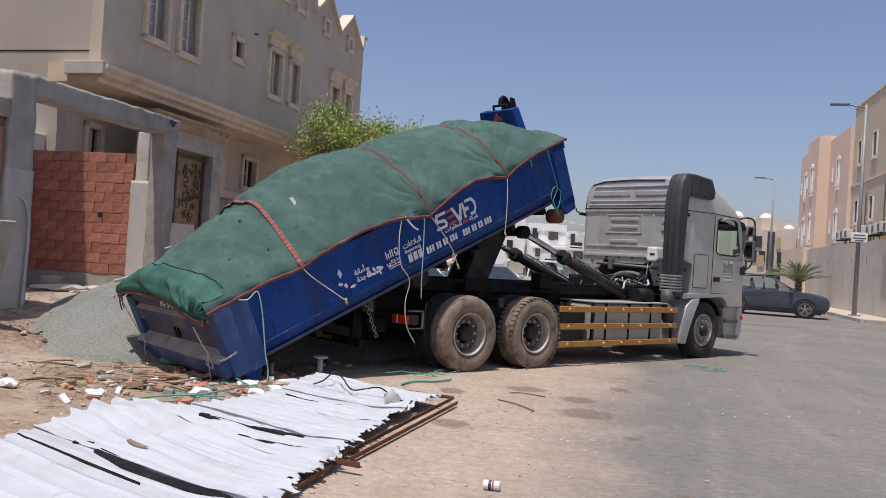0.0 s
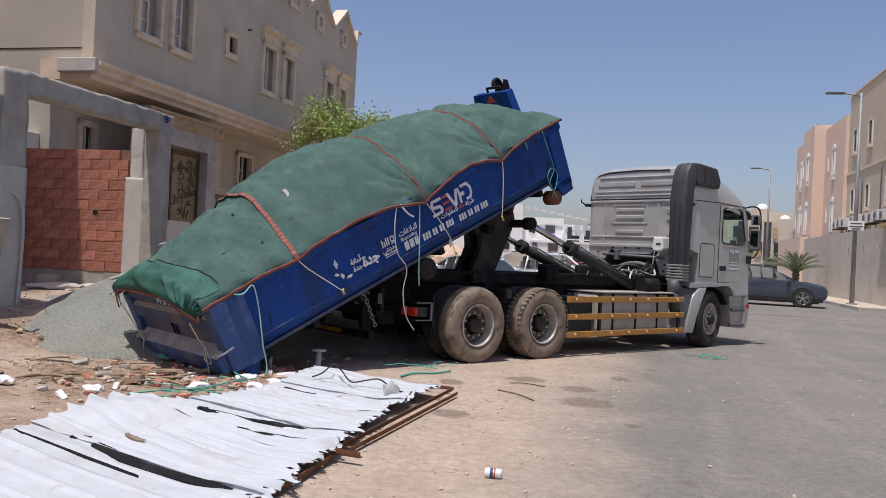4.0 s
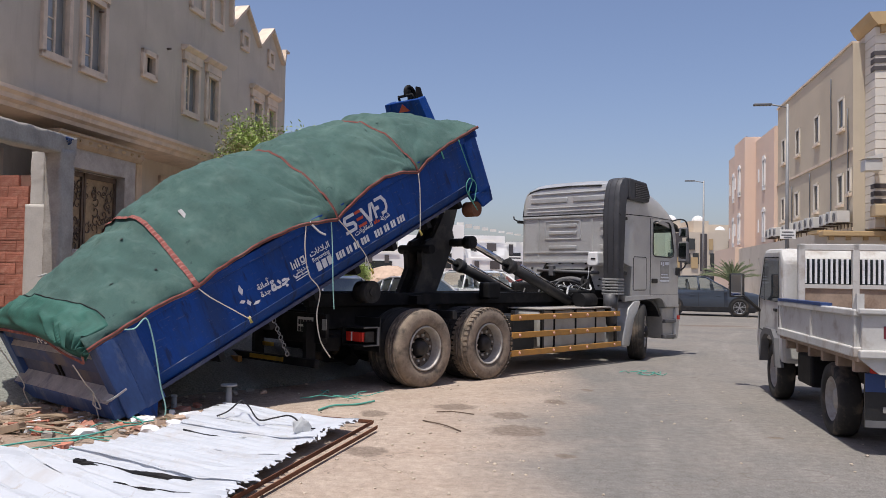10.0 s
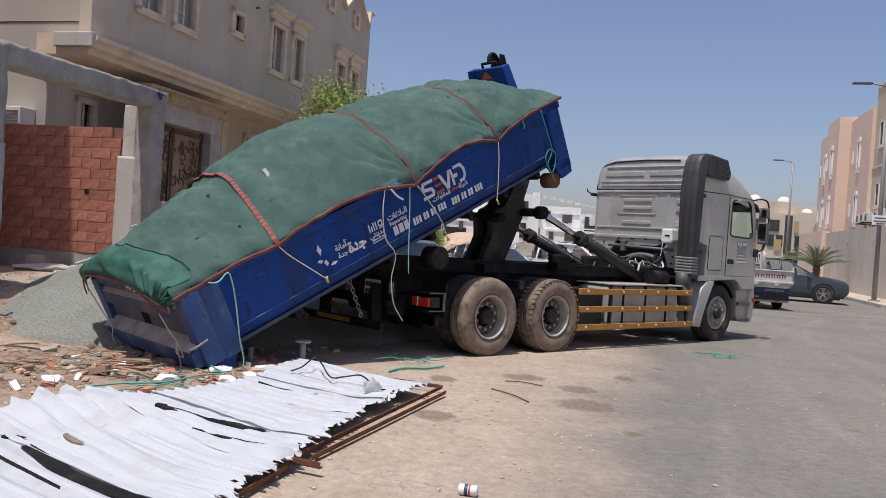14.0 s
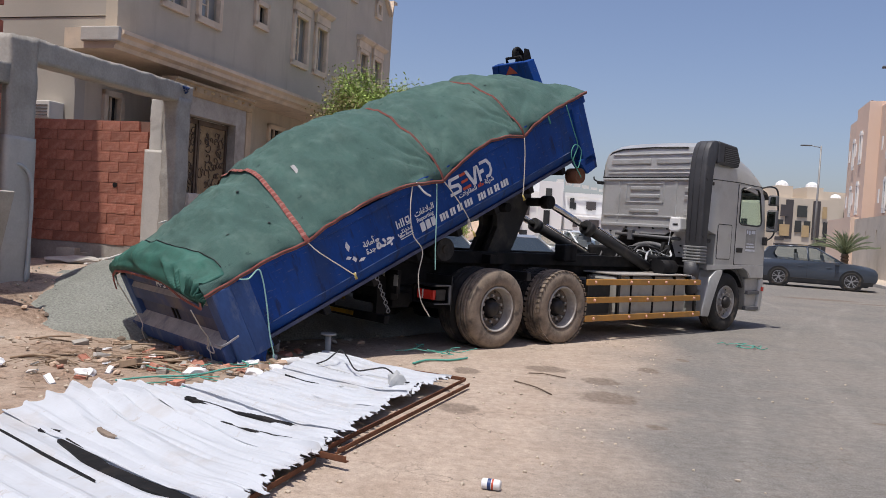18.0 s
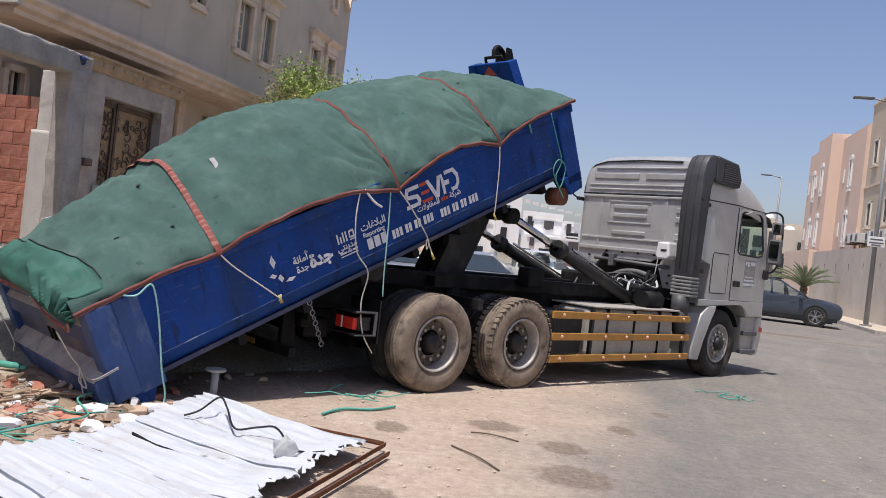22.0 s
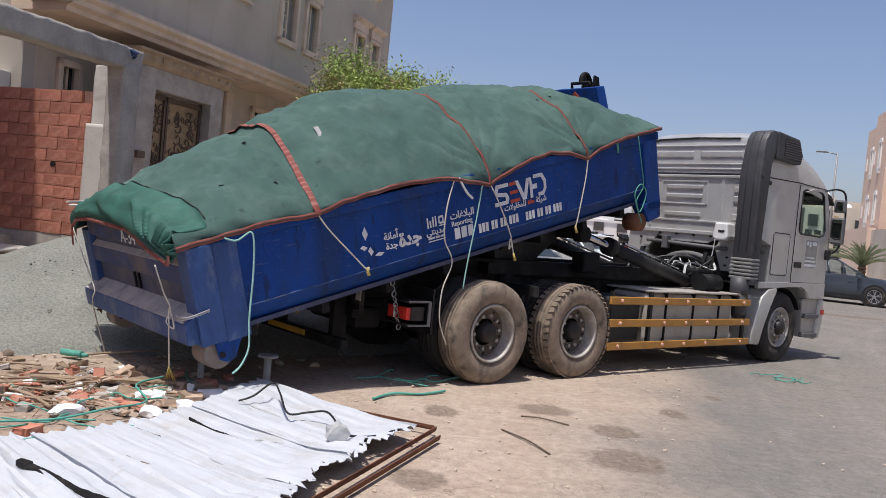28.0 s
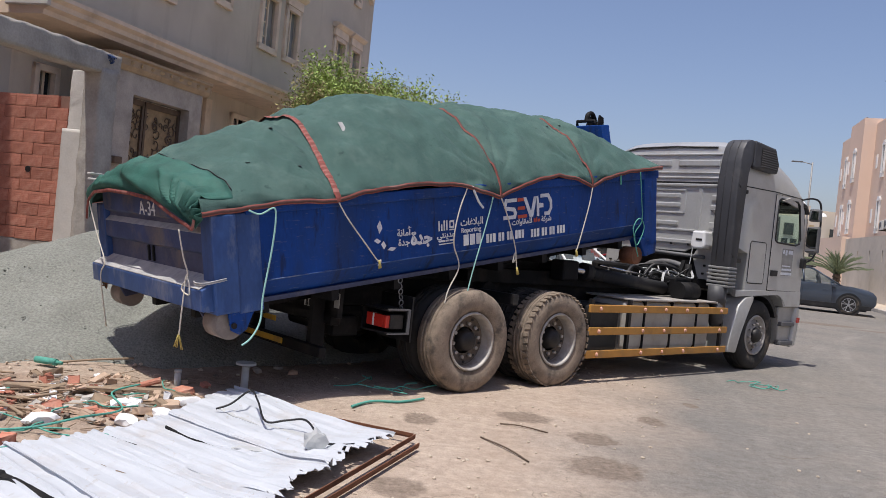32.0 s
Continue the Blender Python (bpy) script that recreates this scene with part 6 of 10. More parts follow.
    for y, z0, z1 in ((1.86, 1.2, 1.6), (0.78, 1.18, 1.5)):
        lathe(bm, [(0.035 + 0.018 * (k % 2), z0 + (z1 - z0) * k / 14) for k in range(15)], 12, Matrix(((1, 0, 0, 5.0), (0, 0, 1, y), (0, 1, 0, 0), (0, 0, 0, 1))))
    pieces("cab_spring", bm, "snorkel_pale", cab, "grey coil of the cab's suspension")
    bm = bmesh.new()
    tube(bm, spline([(4.98, 0.66, 1.78), (4.97, 0.68, 1.5), (4.95, 0.72, 1.3), (4.9, 0.7, 1.16)], 5), 0.007, 5)
    part("white_cable", bm, "paint_white", cab)
    bm = bmesh.new()
    box(bm, 5.42, 5.45, 0.5, 2.2, 1.15, 1.78)
    part("engine_cover", bm, "black_plastic", cab)
    bm = bmesh.new()
    tube(bm, spline([(5.0, 1.55, 1.2), (5.02, 1.45, 1.42), (5.02, 1.1, 1.5), (5.02, 0.75, 1.42), (5.0, 0.62, 1.2)], 5), 0.045, 8)
    part("suspension_hoop", bm, "silver_dark", cab, "grey steel hoop")
    bm = bmesh.new()
    tube(bm, [(5.05, 0.5, 1.62), (5.05, 1.9, 1.66)], 0.03, 8)
    box(bm, 5.0, 5.1, 1.5, 1.6, 1.55, 1.75, 0.01)
    pieces("cross_bar", bm, "silver_dark", cab)
    # intake snorkel that rises behind the corner and bends on to the roof's side
    bm = bmesh.new()
    outer = [(5.1, 1.5), (5.1, 2.85), (5.14, 3.0), (5.3, 3.1), (5.3, 3.37), (5.14, 3.37), (5.03, 3.33), (4.95, 3.22), (4.90, 3.04), (4.88, 2.7), (4.88, 1.5)]
    prism(bm, outer, -0.01, 0.31, "y", 0.04)
    shade(bm, 40)
    sn = part("intake_snorkel", bm, "snorkel", cab, "dark grey plastic air intake snorkel")
    bm = bmesh.new()
    for y in (0.09, 0.21):
        tube(bm, [(4.877, y, 1.6), (4.877, y, 2.7), (4.897, y, 3.04), (4.947, y, 3.23), (5.03, y, 3.335)], 0.006, 5)
    pieces("snorkel_rib", bm, "snorkel", sn)
    bm = bmesh.new()
    for k in range(6):
        box(bm, 4.865, 5.09, -0.02, 0.32, 1.22 + 0.052 * k, 1.258 + 0.052 * k, 0.012)
    pieces("bellows_ring", bm, "snorkel_pale", sn, "grey bellows ring")
    bm = bmesh.new()
    cyl(bm, (4.92, 0.16, 0.92), (4.92, 0.16, 1.24), 0.13, seg=18)
    tube(bm, spline([(4.92, 0.16, 1.0), (4.85, 0.1, 0.85), (4.95, 0.15, 0.7)], 5), 0.1, 10)
    part("air_duct", bm, "snorkel", sn)
    bm = bmesh.new()
    prism(bm, [(5.24, 2.98), (5.96, 2.96), (6.0, 3.1), (5.86, 3.33), (5.24, 3.37)], -0.03, 0.3, "y", 0.03)
    vent = part("intake_head", bm, "snorkel", cab, "intake head with a dark mesh")
    bm = bmesh.new()
    prism(bm, [(5.42, 3.02), (5.93, 3.0), (5.95, 3.09), (5.83, 3.27), (5.42, 3.29)], -0.036, -0.03, "y")
    part("mesh_panel", bm, "black_plastic", vent)
    bm = bmesh.new()
    for k in range(8):
        box(bm, 5.43, 5.93 - 0.012 * k, -0.046, -0.036, 3.02 + 0.033 * k, 3.032 + 0.033 * k)
    pieces("louvre", bm, "silver_dark", vent)
    bm = bmesh.new()
    prism(bm, [(0.4, 1.78), (0.42, 2.0), (0.62, 2.0), (0.64, 1.78), (0.6, 1.74), (0.44, 1.74)], 4.86, 5.09, "x", 0.025)
    wb = part("white_box", bm, "car_white", cab, "small white plastic box on the back wall")
    bm = bmesh.new()
    box(bm, 4.854, 4.859, 0.45, 0.55, 1.86, 1.89)
    part("box_mark", bm, "black_plastic", wb)
    for side_no in (0, 1):
        s = -1 if side_no == 0 else 1
        yo = C0 if side_no == 0 else C1
        at = lambda d: yo + s * d  # d metres out of the side

        def slab(pts, d0, d1, bevel=0.0):
            b = bmesh.new()
            prism(b, pts, *sorted((at(d0), at(d1))), "y", bevel)
            return b

        edge = [(6.13, 1.22), (6.13, 2.68), (6.9, 2.69), (7.02, 2.6), (7.1, 2.5), (7.19, 2.0), (7.23, 1.6), (7.24, 1.22)]
        bm = plate(edge, [DOOR_GLASS], at(0.007))
        door = part("door", bm, "silver", cab, "silver-grey cab door")
        sol = door.modifiers.new("thickness", "SOLIDIFY")
        sol.thickness, sol.offset = 0.006, 0
        gl = part("door_window", slab(DOOR_GLASS, -0.012, -0.008), "cab_glass", door, "green-tinted door window")
        gl.visible_shadow = False
        bm = bmesh.new()
        tube(bm, [(x, at(0.006), z) for x, z in DOOR_GLASS + DOOR_GLASS[:1]], 0.017, 6)
        part("window_seal", bm, "black_plastic", door)
        bm = bmesh.new()
        tube(bm, [(x, at(0.004), z) for x, z in edge + edge[:1]], 0.007, 5)
        part("door_gap", bm, "black_plastic", door)
        part("door_handle", slab([(6.17, 1.44), (6.38, 1.44), (6.38, 1.53), (6.17, 1.53)], 0.008, 0.03, 0.008), "black_plastic", door)
        part("window_wiper", slab([(6.28, 2.6), (6.5, 2.66), (6.75, 2.6), (6.78, 2.53), (6.5, 2.58)], 0.01, 0.05), "rim", door, "pale wind deflector")
        dc = part("door_decal", slab([(6.5, 1.46), (6.86, 1.46), (6.86, 1.88), (6.5, 1.88)], 0.0095, 0.0125), "decal_grey", door)
        if side_no == 0:
            for z0, z1, a, b in ((1.8, 1.86, 6.52, 6.57), (1.78, 1.86, 6.6, 6.66), (1.8, 1.86, 6.7, 6.84), (1.6, 1.62, 6.54, 6.8), (1.47, 1.51, 6.5, 6.86), (1.54, 1.57, 6.52, 6.84)):
                part("decal_bar", slab([(a, z0), (b, z0), (b, z1), (a, z1)], 0.0125, 0.014), "paint_white", dc)
        bm = slab([(5.5, 1.32), (5.98, 1.32), (5.98, 1.92), (5.5, 1.92)], 0.001, 0.006, 0.002)
        hatch = part("locker_hatch", bm, "silver", cab)
        bm = bmesh.new()
        q = [(5.5, 1.34), (5.5, 1.9), (5.53, 1.93), (5.95, 1.93), (5.98, 1.9), (5.98, 1.34), (5.95, 1.31), (5.53, 1.31), (5.5, 1.34)]
        tube(bm, [(x, at(0.003), z) for x, z in q], 0.007, 5)
        part("hatch_gap", bm, "black_plastic", hatch)
        bm = bmesh.new()
        tube(bm, [(5.2, at(0.0), 2.7), (6.13, at(0.0), 2.715), (7.05, at(0.0), 2.69)], 0.009, 5)
        part("gutter", bm, "black_plastic", cab)
        for z in (1.62, 2.62):
            bm = bmesh.new()
            box(bm, 5.0, 5.24, *sorted((at(-0.04), at(0.03))), z - 0.03, z + 0.03, 0.012)
            tube(bm, [(5.02, at(0.0), z), (4.94, at(0.05), z + 0.05), (4.9, at(0.03), z + 0.1)], 0.015, 5)
            part("cab_latch", bm, "black_plastic", cab)
        # lower skirt, wheel arch, fender, steps
        part("lower_skirt", slab([(5.2, 1.1), (5.2, 1.2), (7.26, 1.22), (7.27, 0.98), (6.78, 0.98), (6.66, 1.1), (6.5, 1.16)], -0.05, 0.012, 0.006), "silver", cab)
        arcpts = [(6.0 + 0.70 * math.cos(a), TYRE + 0.66 * math.sin(a)) for a in [radians(195 - 13 * q) for q in range(14)]]
        arcin = [(6.0 + 0.63 * math.cos(a), TYRE + 0.60 * math.sin(a)) for a in [radians(26 + 13 * q) for q in range(14)]]
        part("wheel_arch", slab(arcpts + arcin, -0.5, -0.03), "black_plastic", cab)
        bm = slab([(5.1, 0.3), (5.36, 0.28), (5.42, 0.58), (5.56, 0.86), (5.72, 1.03), (5.74, 1.12), (5.5, 1.1), (5.32, 0.98), (5.2, 0.72)], -0.42, 0.03, 0.025)
        shade(bm, 40)
        part("rear_fender", bm, "silver", cab, "dusty silver fender")
        st = part("step_well", slab([(6.72, 0.96), (6.8, 0.36), (7.2, 0.32), (7.28, 0.5), (7.28, 0.98)], -0.5, -0.06, 0.02), "tank", cab, "silver step well")
        for z in (0.36, 0.66):
            part("step_tread", slab([(6.76, z), (7.2, z), (7.2, z + 0.07), (6.76, z + 0.07)], -0.1, 0.0, 0.012), "silver_dark", st)
        part("step_corner", slab([(7.14, 0.32), (7.3, 0.34), (7.36, 0.6), (7.34, 0.97), (7.2, 0.97)], -0.3, -0.01, 0.03), "silver", cab)
        part("headlamp", slab([(7.38, 0.5), (7.48, 0.5), (7.48, 0.78), (7.38, 0.78)], -0.45, -0.08, 0.03), "lamp_white", cab)
        part("side_marker", slab([(7.26, 0.72), (7.34, 0.72), (7.34, 0.8), (7.26, 0.8)], -0.02, 0.006), "lamp_red", cab)
        bm = bmesh.new()
        tube(bm, spline([(7.0, at(0), 2.68), (7.14, at(0.1), 2.72), (7.27, at(0.17), 2.66), (7.3, at(0.19), 2.4), (7.3, at(0.19), 2.05), (7.26, at(0.14), 1.78), (7.18, at(0.02), 1.68)], 4), 0.016, 6)
        box(bm, 7.12, 7.24, *sorted((at(0.0), at(0.07))), 1.6, 1.76, 0.02)
        mr = part("mirror_arm", bm, "black_plastic", cab)
        for z0, z1, w in ((1.86, 2.28, 0.1), (2.36, 2.56, 0.09)):
            bm = bmesh.new()
            box(bm, 7.16, 7.27, *sorted((at(0.14 - w), at(0.14 + w))), z0, z1, 0.03)
            hs = part("mirror_housing", bm, "silver_dark", mr)
            bm = bmesh.new()
            box(bm, 7.152, 7.16, *sorted((at(0.16 - w), at(0.12 + w))), z0 + 0.03, z1 - 0.03)
            part("mirror_glass", bm, "mirror", hs)
    bm = bmesh.new()
    prism(bm, [(7.0, 0.34), (7.46, 0.34), (7.54, 0.5), (7.5, 0.8), (7.3, 0.84)], C0 + 0.22, C1 - 0.22, "y", 0.03)
    part("bumper", bm, "silver_dark", cab)
    bm = bmesh.new()
    for k in range(5):
        box(bm, 7.49, 7.52, 0.5, C1 - 0.45, 0.98 + 0.12 * k, 1.05 + 0.12 * k, 0.01)
    pieces("radiator_slat", bm, "black_plastic", cab)


# ---- roll-off container: x forward, y to its left, origin low on the right side ----
BIN_W, BIN_X0, BIN_X1, RIM = 2.42, -0.30, 5.9, 0.86
RIDGE_X = (-0.42, 0.0, 0.40, 1.05, 1.8, 2.4, 3.1, 3.6, 4.05, 4.8, 5.4, 5.75, 5.95)
RIDGE_Z = (1.10, 1.25, 1.39, 1.58, 1.80, 1.76, 1.68, 1.68, 1.66, 1.57, 1.40, 1.18, 1.0)
EDGE_X = (-0.42, 0.0, 0.45, 0.9, 1.2, 1.85, 2.4, 2.95, 3.15, 3.55, 3.9, 4.25, 4.49, 4.75, 5.2, 5.95)
EDGE_Z = (0.78, 0.80, 0.83, 0.80, 0.86, 0.90, 0.86, 0.70, 0.76, 0.85, 0.88, 0.82, 0.72, 0.80, 0.86, 0.88)


def tarp_point(x, u):
    """u runs from 0 at the right rim to 1 at the left."""
    ridge = interp(x, RIDGE_X, RIDGE_Z)
    skew = u ** 0.92
    cross = 1 - abs(2 * skew - 1) ** (1.75 + 0.5 * noise.noise(Vector((x * 0.8, 4.0, 0))))
    base = RIM + 0.04
    z = base + (ridge - base) * cross
    p = Vector((x * 1.2, u * 3.1, 0))
    k = min(1, cross * 2.5)
    z += (0.07 * noise.noise(p) + 0.03 * (0.5 - abs(noise.noise(p * 2.3 + Vector((3, 1, 0))))) * 2 + 0.012 * noise.noise(p * 7) + 0.022 * (0.35 - abs(noise.noise(p * 4.6 + Vector((7, 2, 1))))) + 0.010 * (0.35 - abs(noise.noise(p * 11)))) * k
    # creases that run slantwise from the tied rim
    w = x * 5.2 + u * 9.0 + 1.3 * noise.noise(p * 1.7)
    z += 0.016 * max(0, math.sin(w)) ** 4 * (0.35 + 0.65 * math.exp(-((u - 0.12) / 0.2) ** 2)) * k
    for sx in (0.95, 3.0, 4.55):
        z -= 0.05 * math.exp(-((x - sx) / 0.14) ** 2) * (0.35 + 0.65 * cross)
        z += 0.022 * math.exp(-((abs(x - sx) - 0.24) / 0.12) ** 2) * cross
    z += 0.022 * math.sin(x * 11 + 4 * u) * math.exp(-((u - 0.06) / 0.08) ** 2)
    for dx, dd in ((2.72, 0.07), (3.3, 0.03), (4.28, 0.075), (4.8, 0.035), (0.62, 0.03)):
        z -= dd * math.exp(-((x - dx - 0.5 * (u - 0.1)) / 0.13) ** 2 - ((u - 0.11) / 0.07) ** 2)
    # sharp folds that spread from each tied strap foot
    for sx, reach, depth in ((0.92, 0.35, 0.035), (2.96, 0.5, 0.075), (4.5, 0.5, 0.075)):
        dx, du = sx - 0.02 - x, u * 2.46 + 0.04
        r = math.hypot(dx, du)
        ang = math.atan2(du, abs(dx) + 0.02)
        side = 1.0 if dx > 0 else 0.5
        wedge = max(0, math.sin(ang * 15 + 2.2 * noise.noise(Vector((x * 3, u * 5, sx))))) ** 1.6
        z -= depth * side * wedge * math.exp(-(r / reach) ** 2) * min(1, r * 9)
    z += 0.03 * (0.3 - abs(noise.noise(Vector((x * 2.6 + u * 3.5, u * 2.0 - x * 0.7, 9))))) * k
    if x < 0.1:
        z -= 0.05 * (0.1 - x) ** 1.4 * cross
    if 0.004 < u < 0.996:
        z = max(z, RIM + 0.045)
    return Vector((x, -0.02 + u * (BIN_W + 0.04), z))


def build_container():
    c = thing("roll_off_container", "blue steel roll-off waste container under a tied green tarpaulin", "container")
    # sides with a chamfered foot
    for side in (0, 1):
        f = (lambda y: y) if side == 0 else (lambda y: BIN_W - y)
        bm = bmesh.new()
        prof = [(0.0, RIM), (0.0, 0.2), (0.17, 0.0), (0.23, 0.0), (0.06, 0.22), (0.06, RIM)]
        prism(bm, [(f(y), z) for y, z in prof], 0.03, BIN_X1 - 0.3, "x")
        bmesh.ops.recalc_face_normals(bm, faces=bm.faces)
        s = part("side_panel", bm, "bin_blue", c, "scuffed deep blue side panel")
        bm = bmesh.new()
        tube(bm, [(0.18 + 0.45 * k, f(-0.001), 0.2 + 0.002 * math.sin(k * 2.1)) for k in range(13)], 0.006, 6)
        part("worn_crease", bm, "bin_beam", s, "crease with scraped paint")
        bm = bmesh.new()
        y0, y1 = sorted((f(-0.03), f(0.1)))
        box(bm, 0.03, BIN_X1, y0, y1, RIM - 0.1, RIM, 0.012)
        part("top_rail", bm, "bin_blue", s)
        bm = bmesh.new()
        y0, y1 = sorted((f(-0.04), f(0.16)))
        box(bm, BIN_X0 + 0.02, -0.06, y0, y1, -0.02, RIM - 0.08, 0.015)
        y0, y1 = sorted((f(-0.015), f(0.12)))
        box(bm, -0.06, 0.16, y0, y1, -0.04, RIM - 0.08, 0.01)
        part("rear_post", bm, "bin_beam", c, "scraped blue rear corner post")
        bm = bmesh.new()
        y0, y1 = sorted((f(-0.03), f(0.14)))
        box(bm, BIN_X1 - 0.32, BIN_X1 - 0.04, y0, y1, -0.1, RIM, 0.015)
        prism(bm, [(BIN_X1 - 0.42, 0.02), (BIN_X1 - 0.04, 0.02), (BIN_X1 - 0.06, -0.2), (BIN_X1 - 0.3, -0.22)], y0, y1, "y", 0.01)
        part("front_post", bm, "bin_blue", c, "blue front corner post")
        bm = bmesh.new()
        y0, y1 = sorted((f(0.0), f(0.2)))
        cyl(bm, (BIN_X1 - 0.43, y0, -0.2), (BIN_X1 - 0.43, y1, -0.2), 0.11, seg=20)
        part("front_roller", bm, "rust", c, "rusty front roller")
        # rear roller under the corner, between two bracket plates
        bm = bmesh.new()
        y0, y1 = sorted((f(0.06), f(0.3)))
        cyl(bm, (-0.12, y0, -0.13), (-0.12, y1, -0.13), 0.125, seg=28)
        rr = part("rear_roller", bm, "roller", c, "dusty steel rear roller")
        for a, b, mt in ((0.0, 0.03, "bin_blue"), (0.32, 0.35, "bin_rear")):
            bm = bmesh.new()
            prism(bm, [(-0.16, 0.0), (0.1, 0.0), (0.04, -0.08), (0.0, -0.18), (-0.07, -0.215), (-0.14, -0.17)] if a == 0 else [(-0.28, 0.03), (0.06, 0.03), (0.0, -0.12), (-0.2, -0.14)], *sorted((f(a), f(b))), "y", 0.006)
            part("roller_bracket", bm, mt, rr)
        bm = bmesh.new()
        cyl(bm, (-0.12, f(-0.015), -0.13), (-0.12, f(0.0), -0.13), 0.025, seg=10)
        part("axle_bolt", bm, "chassis", rr)
    bm = bmesh.new()
    box(bm, 0.0, BIN_X1 - 0.05, 0.1, BIN_W - 0.1, 0.0, 0.04)
    part("floor", bm, "bin_rear", c)
    bm = bmesh.new()
    for y in (0.74, 1.58):
        box(bm, -0.1, BIN_X1 - 0.1, y, y + 0.1, -0.18, 0.0, 0.01)
    for k in range(8):
        box(bm, 0.2 + 0.72 * k, 0.28 + 0.72 * k, 0.12, BIN_W - 0.12, -0.1, 0.0)
    pieces("skid_rail", bm, "chassis", c, "black skid rail")
    # front wall with the hook frame
    bm = bmesh.new()
    box(bm, BIN_X1 - 0.1, BIN_X1 - 0.04, 0.1, BIN_W - 0.1, 0.0, RIM + 0.1)
    part("front_wall", bm, "bin_blue", c)
    for y0, y1, tilt in ((0.62, 0.74, 0.22), (1.68, 1.8, -0.22)):
        bm = bmesh.new()
        prism(bm, [(y0, 0.0), (y1, 0.0), (y1 + tilt, 1.46), (y0 + tilt, 1.46)], BIN_X1 - 0.04, BIN_X1 + 0.12, "x", 0.01)
        part("hook_post", bm, "bin_blue", c, "blue hook frame post")
    bm = bmesh.new()
    prism(bm, [(0.82, 0.95), (1.6, 0.95), (1.5, 1.46), (0.92, 1.46)], BIN_X1 - 0.02, BIN_X1 + 0.06, "x", 0.012)
    hf = part("hook_frame", bm, "bin_blue", c, "blue hook plate above the front wall")
    bm = bmesh.new()
    prism(bm, [(1.1, 1.3), (1.34, 1.3), (1.22, 1.42)], BIN_X1 - 0.028, BIN_X1 - 0.021, "x")
    part("warning_triangle", bm, "paint_red", hf, "red triangular reflector")
    bm = bmesh.new()
    tube(bm, [(BIN_X1 + 0.09, 1.06, 1.44), (BIN_X1 + 0.09, 1.06, 1.52), (BIN_X1 + 0.09, 1.36, 1.52), (BIN_X1 + 0.09, 1.36, 1.44)], 0.022, 8)
    part("hook_bar", bm, "chassis", hf, "black hook bail")
    # rear door
    bm = bmesh.new()
    box(bm, BIN_X0 + 0.08, BIN_X0 + 0.12, 0.14, BIN_W - 0.14, 0.05, RIM)
    door = part("rear_door", bm, "bin_rear", c, "worn blue-grey steel rear door")
    bm = bmesh.new()
    prism(bm, [(BIN_X0 - 0.08, 0.02), (BIN_X0 + 0.08, 0.0), (BIN_X0 + 0.08, 0.27), (BIN_X0 - 0.08, 0.19)], 0.0, BIN_W, "y", 0.01)
    part("lower_beam", bm, "bin_beam", door, "scraped blue lower beam")
    # ledge tops: worn paint, with the sun's brightness put into the pale colour
    bm = bmesh.new()
    prism(bm, [(BIN_X0 - 0.075, 0.197), (BIN_X0 + 0.08, 0.275), (BIN_X0 + 0.08, 0.281), (BIN_X0 - 0.075, 0.203)], 0.04, BIN_W - 0.04, "y")
    part("ledge", bm, "bin_edge", door, "pale dusty ledge")
    for z0, z1, z2, mt in ((0.44, 0.62, 0.66, "bin_grime"), (0.70, 0.92, 0.95, "bin_grime")):
        bm = bmesh.new()
        prism(bm, [(BIN_X0 + 0.03, z0 + 0.03), (BIN_X0 + 0.08, z0), (BIN_X0 + 0.08, z2), (BIN_X0 + 0.03, z1)], 0.13, BIN_W - 0.13, "y", 0.006)
        part("door_beam", bm, mt, door, "blue door beam with scraped paint")
        # same pale top strip, wear and sunlight in one colour
        bm = bmesh.new()
        prism(bm, [(BIN_X0 + 0.032, z1 + 0.002), (BIN_X0 + 0.08, z2 + 0.002), (BIN_X0 + 0.08, z2 + 0.006), (BIN_X0 + 0.032, z1 + 0.006)], 0.14, BIN_W - 0.14, "y")
        part("ledge", bm, "bin_edge", door, "pale dusty ledge")
    for y in (1.22, 1.32):
        bm = bmesh.new()
        box(bm, BIN_X0 + 0.06, BIN_X0 + 0.08, y, y + 0.025, 0.3, 0.44)
        part("door_catch", bm, "chassis", door)
    wording("identity_mark", "A-34", 0.18, "paint_white", door, Matrix.Translation((BIN_X0 + 0.026, 1.2, 0.775)) @ Matrix(((0, 0, -1, 0), (-1, 0, 0, 0), (0, 1, 0, 0), (0, 0, 0, 1))), "white stencilled mark")
    bm = bmesh.new()
    for k in range(2):
        tube(bm, spline([(BIN_X0 + 0.12, -0.05, 0.26 + 0.012 * k), (BIN_X0 - 0.06, -0.06, 0.25 + 0.012 * k), (BIN_X0 - 0.09, 0.04, 0.24 + 0.014 * k), (BIN_X0 - 0.09, 0.1, 0.25 + 0.01 * k)], 5), 0.006, 5)
    part("lashing", bm, "bin_edge", c, "pale rope lashed round the corner")
    bm = bmesh.new()
    for k in range(9):
        lathe(bm, [(0.022, -0.007), (0.032, 0), (0.022, 0.007)], 10, Matrix.Translation((1.72, 0.12, -0.02 - 0.055 * k)) @ pose(0, 0, 0, 90 * (k % 2), 90, 0), close=True)
    part("chain", bm, "steel_pole", c, "hanging steel chain")
    bm = bmesh.new()
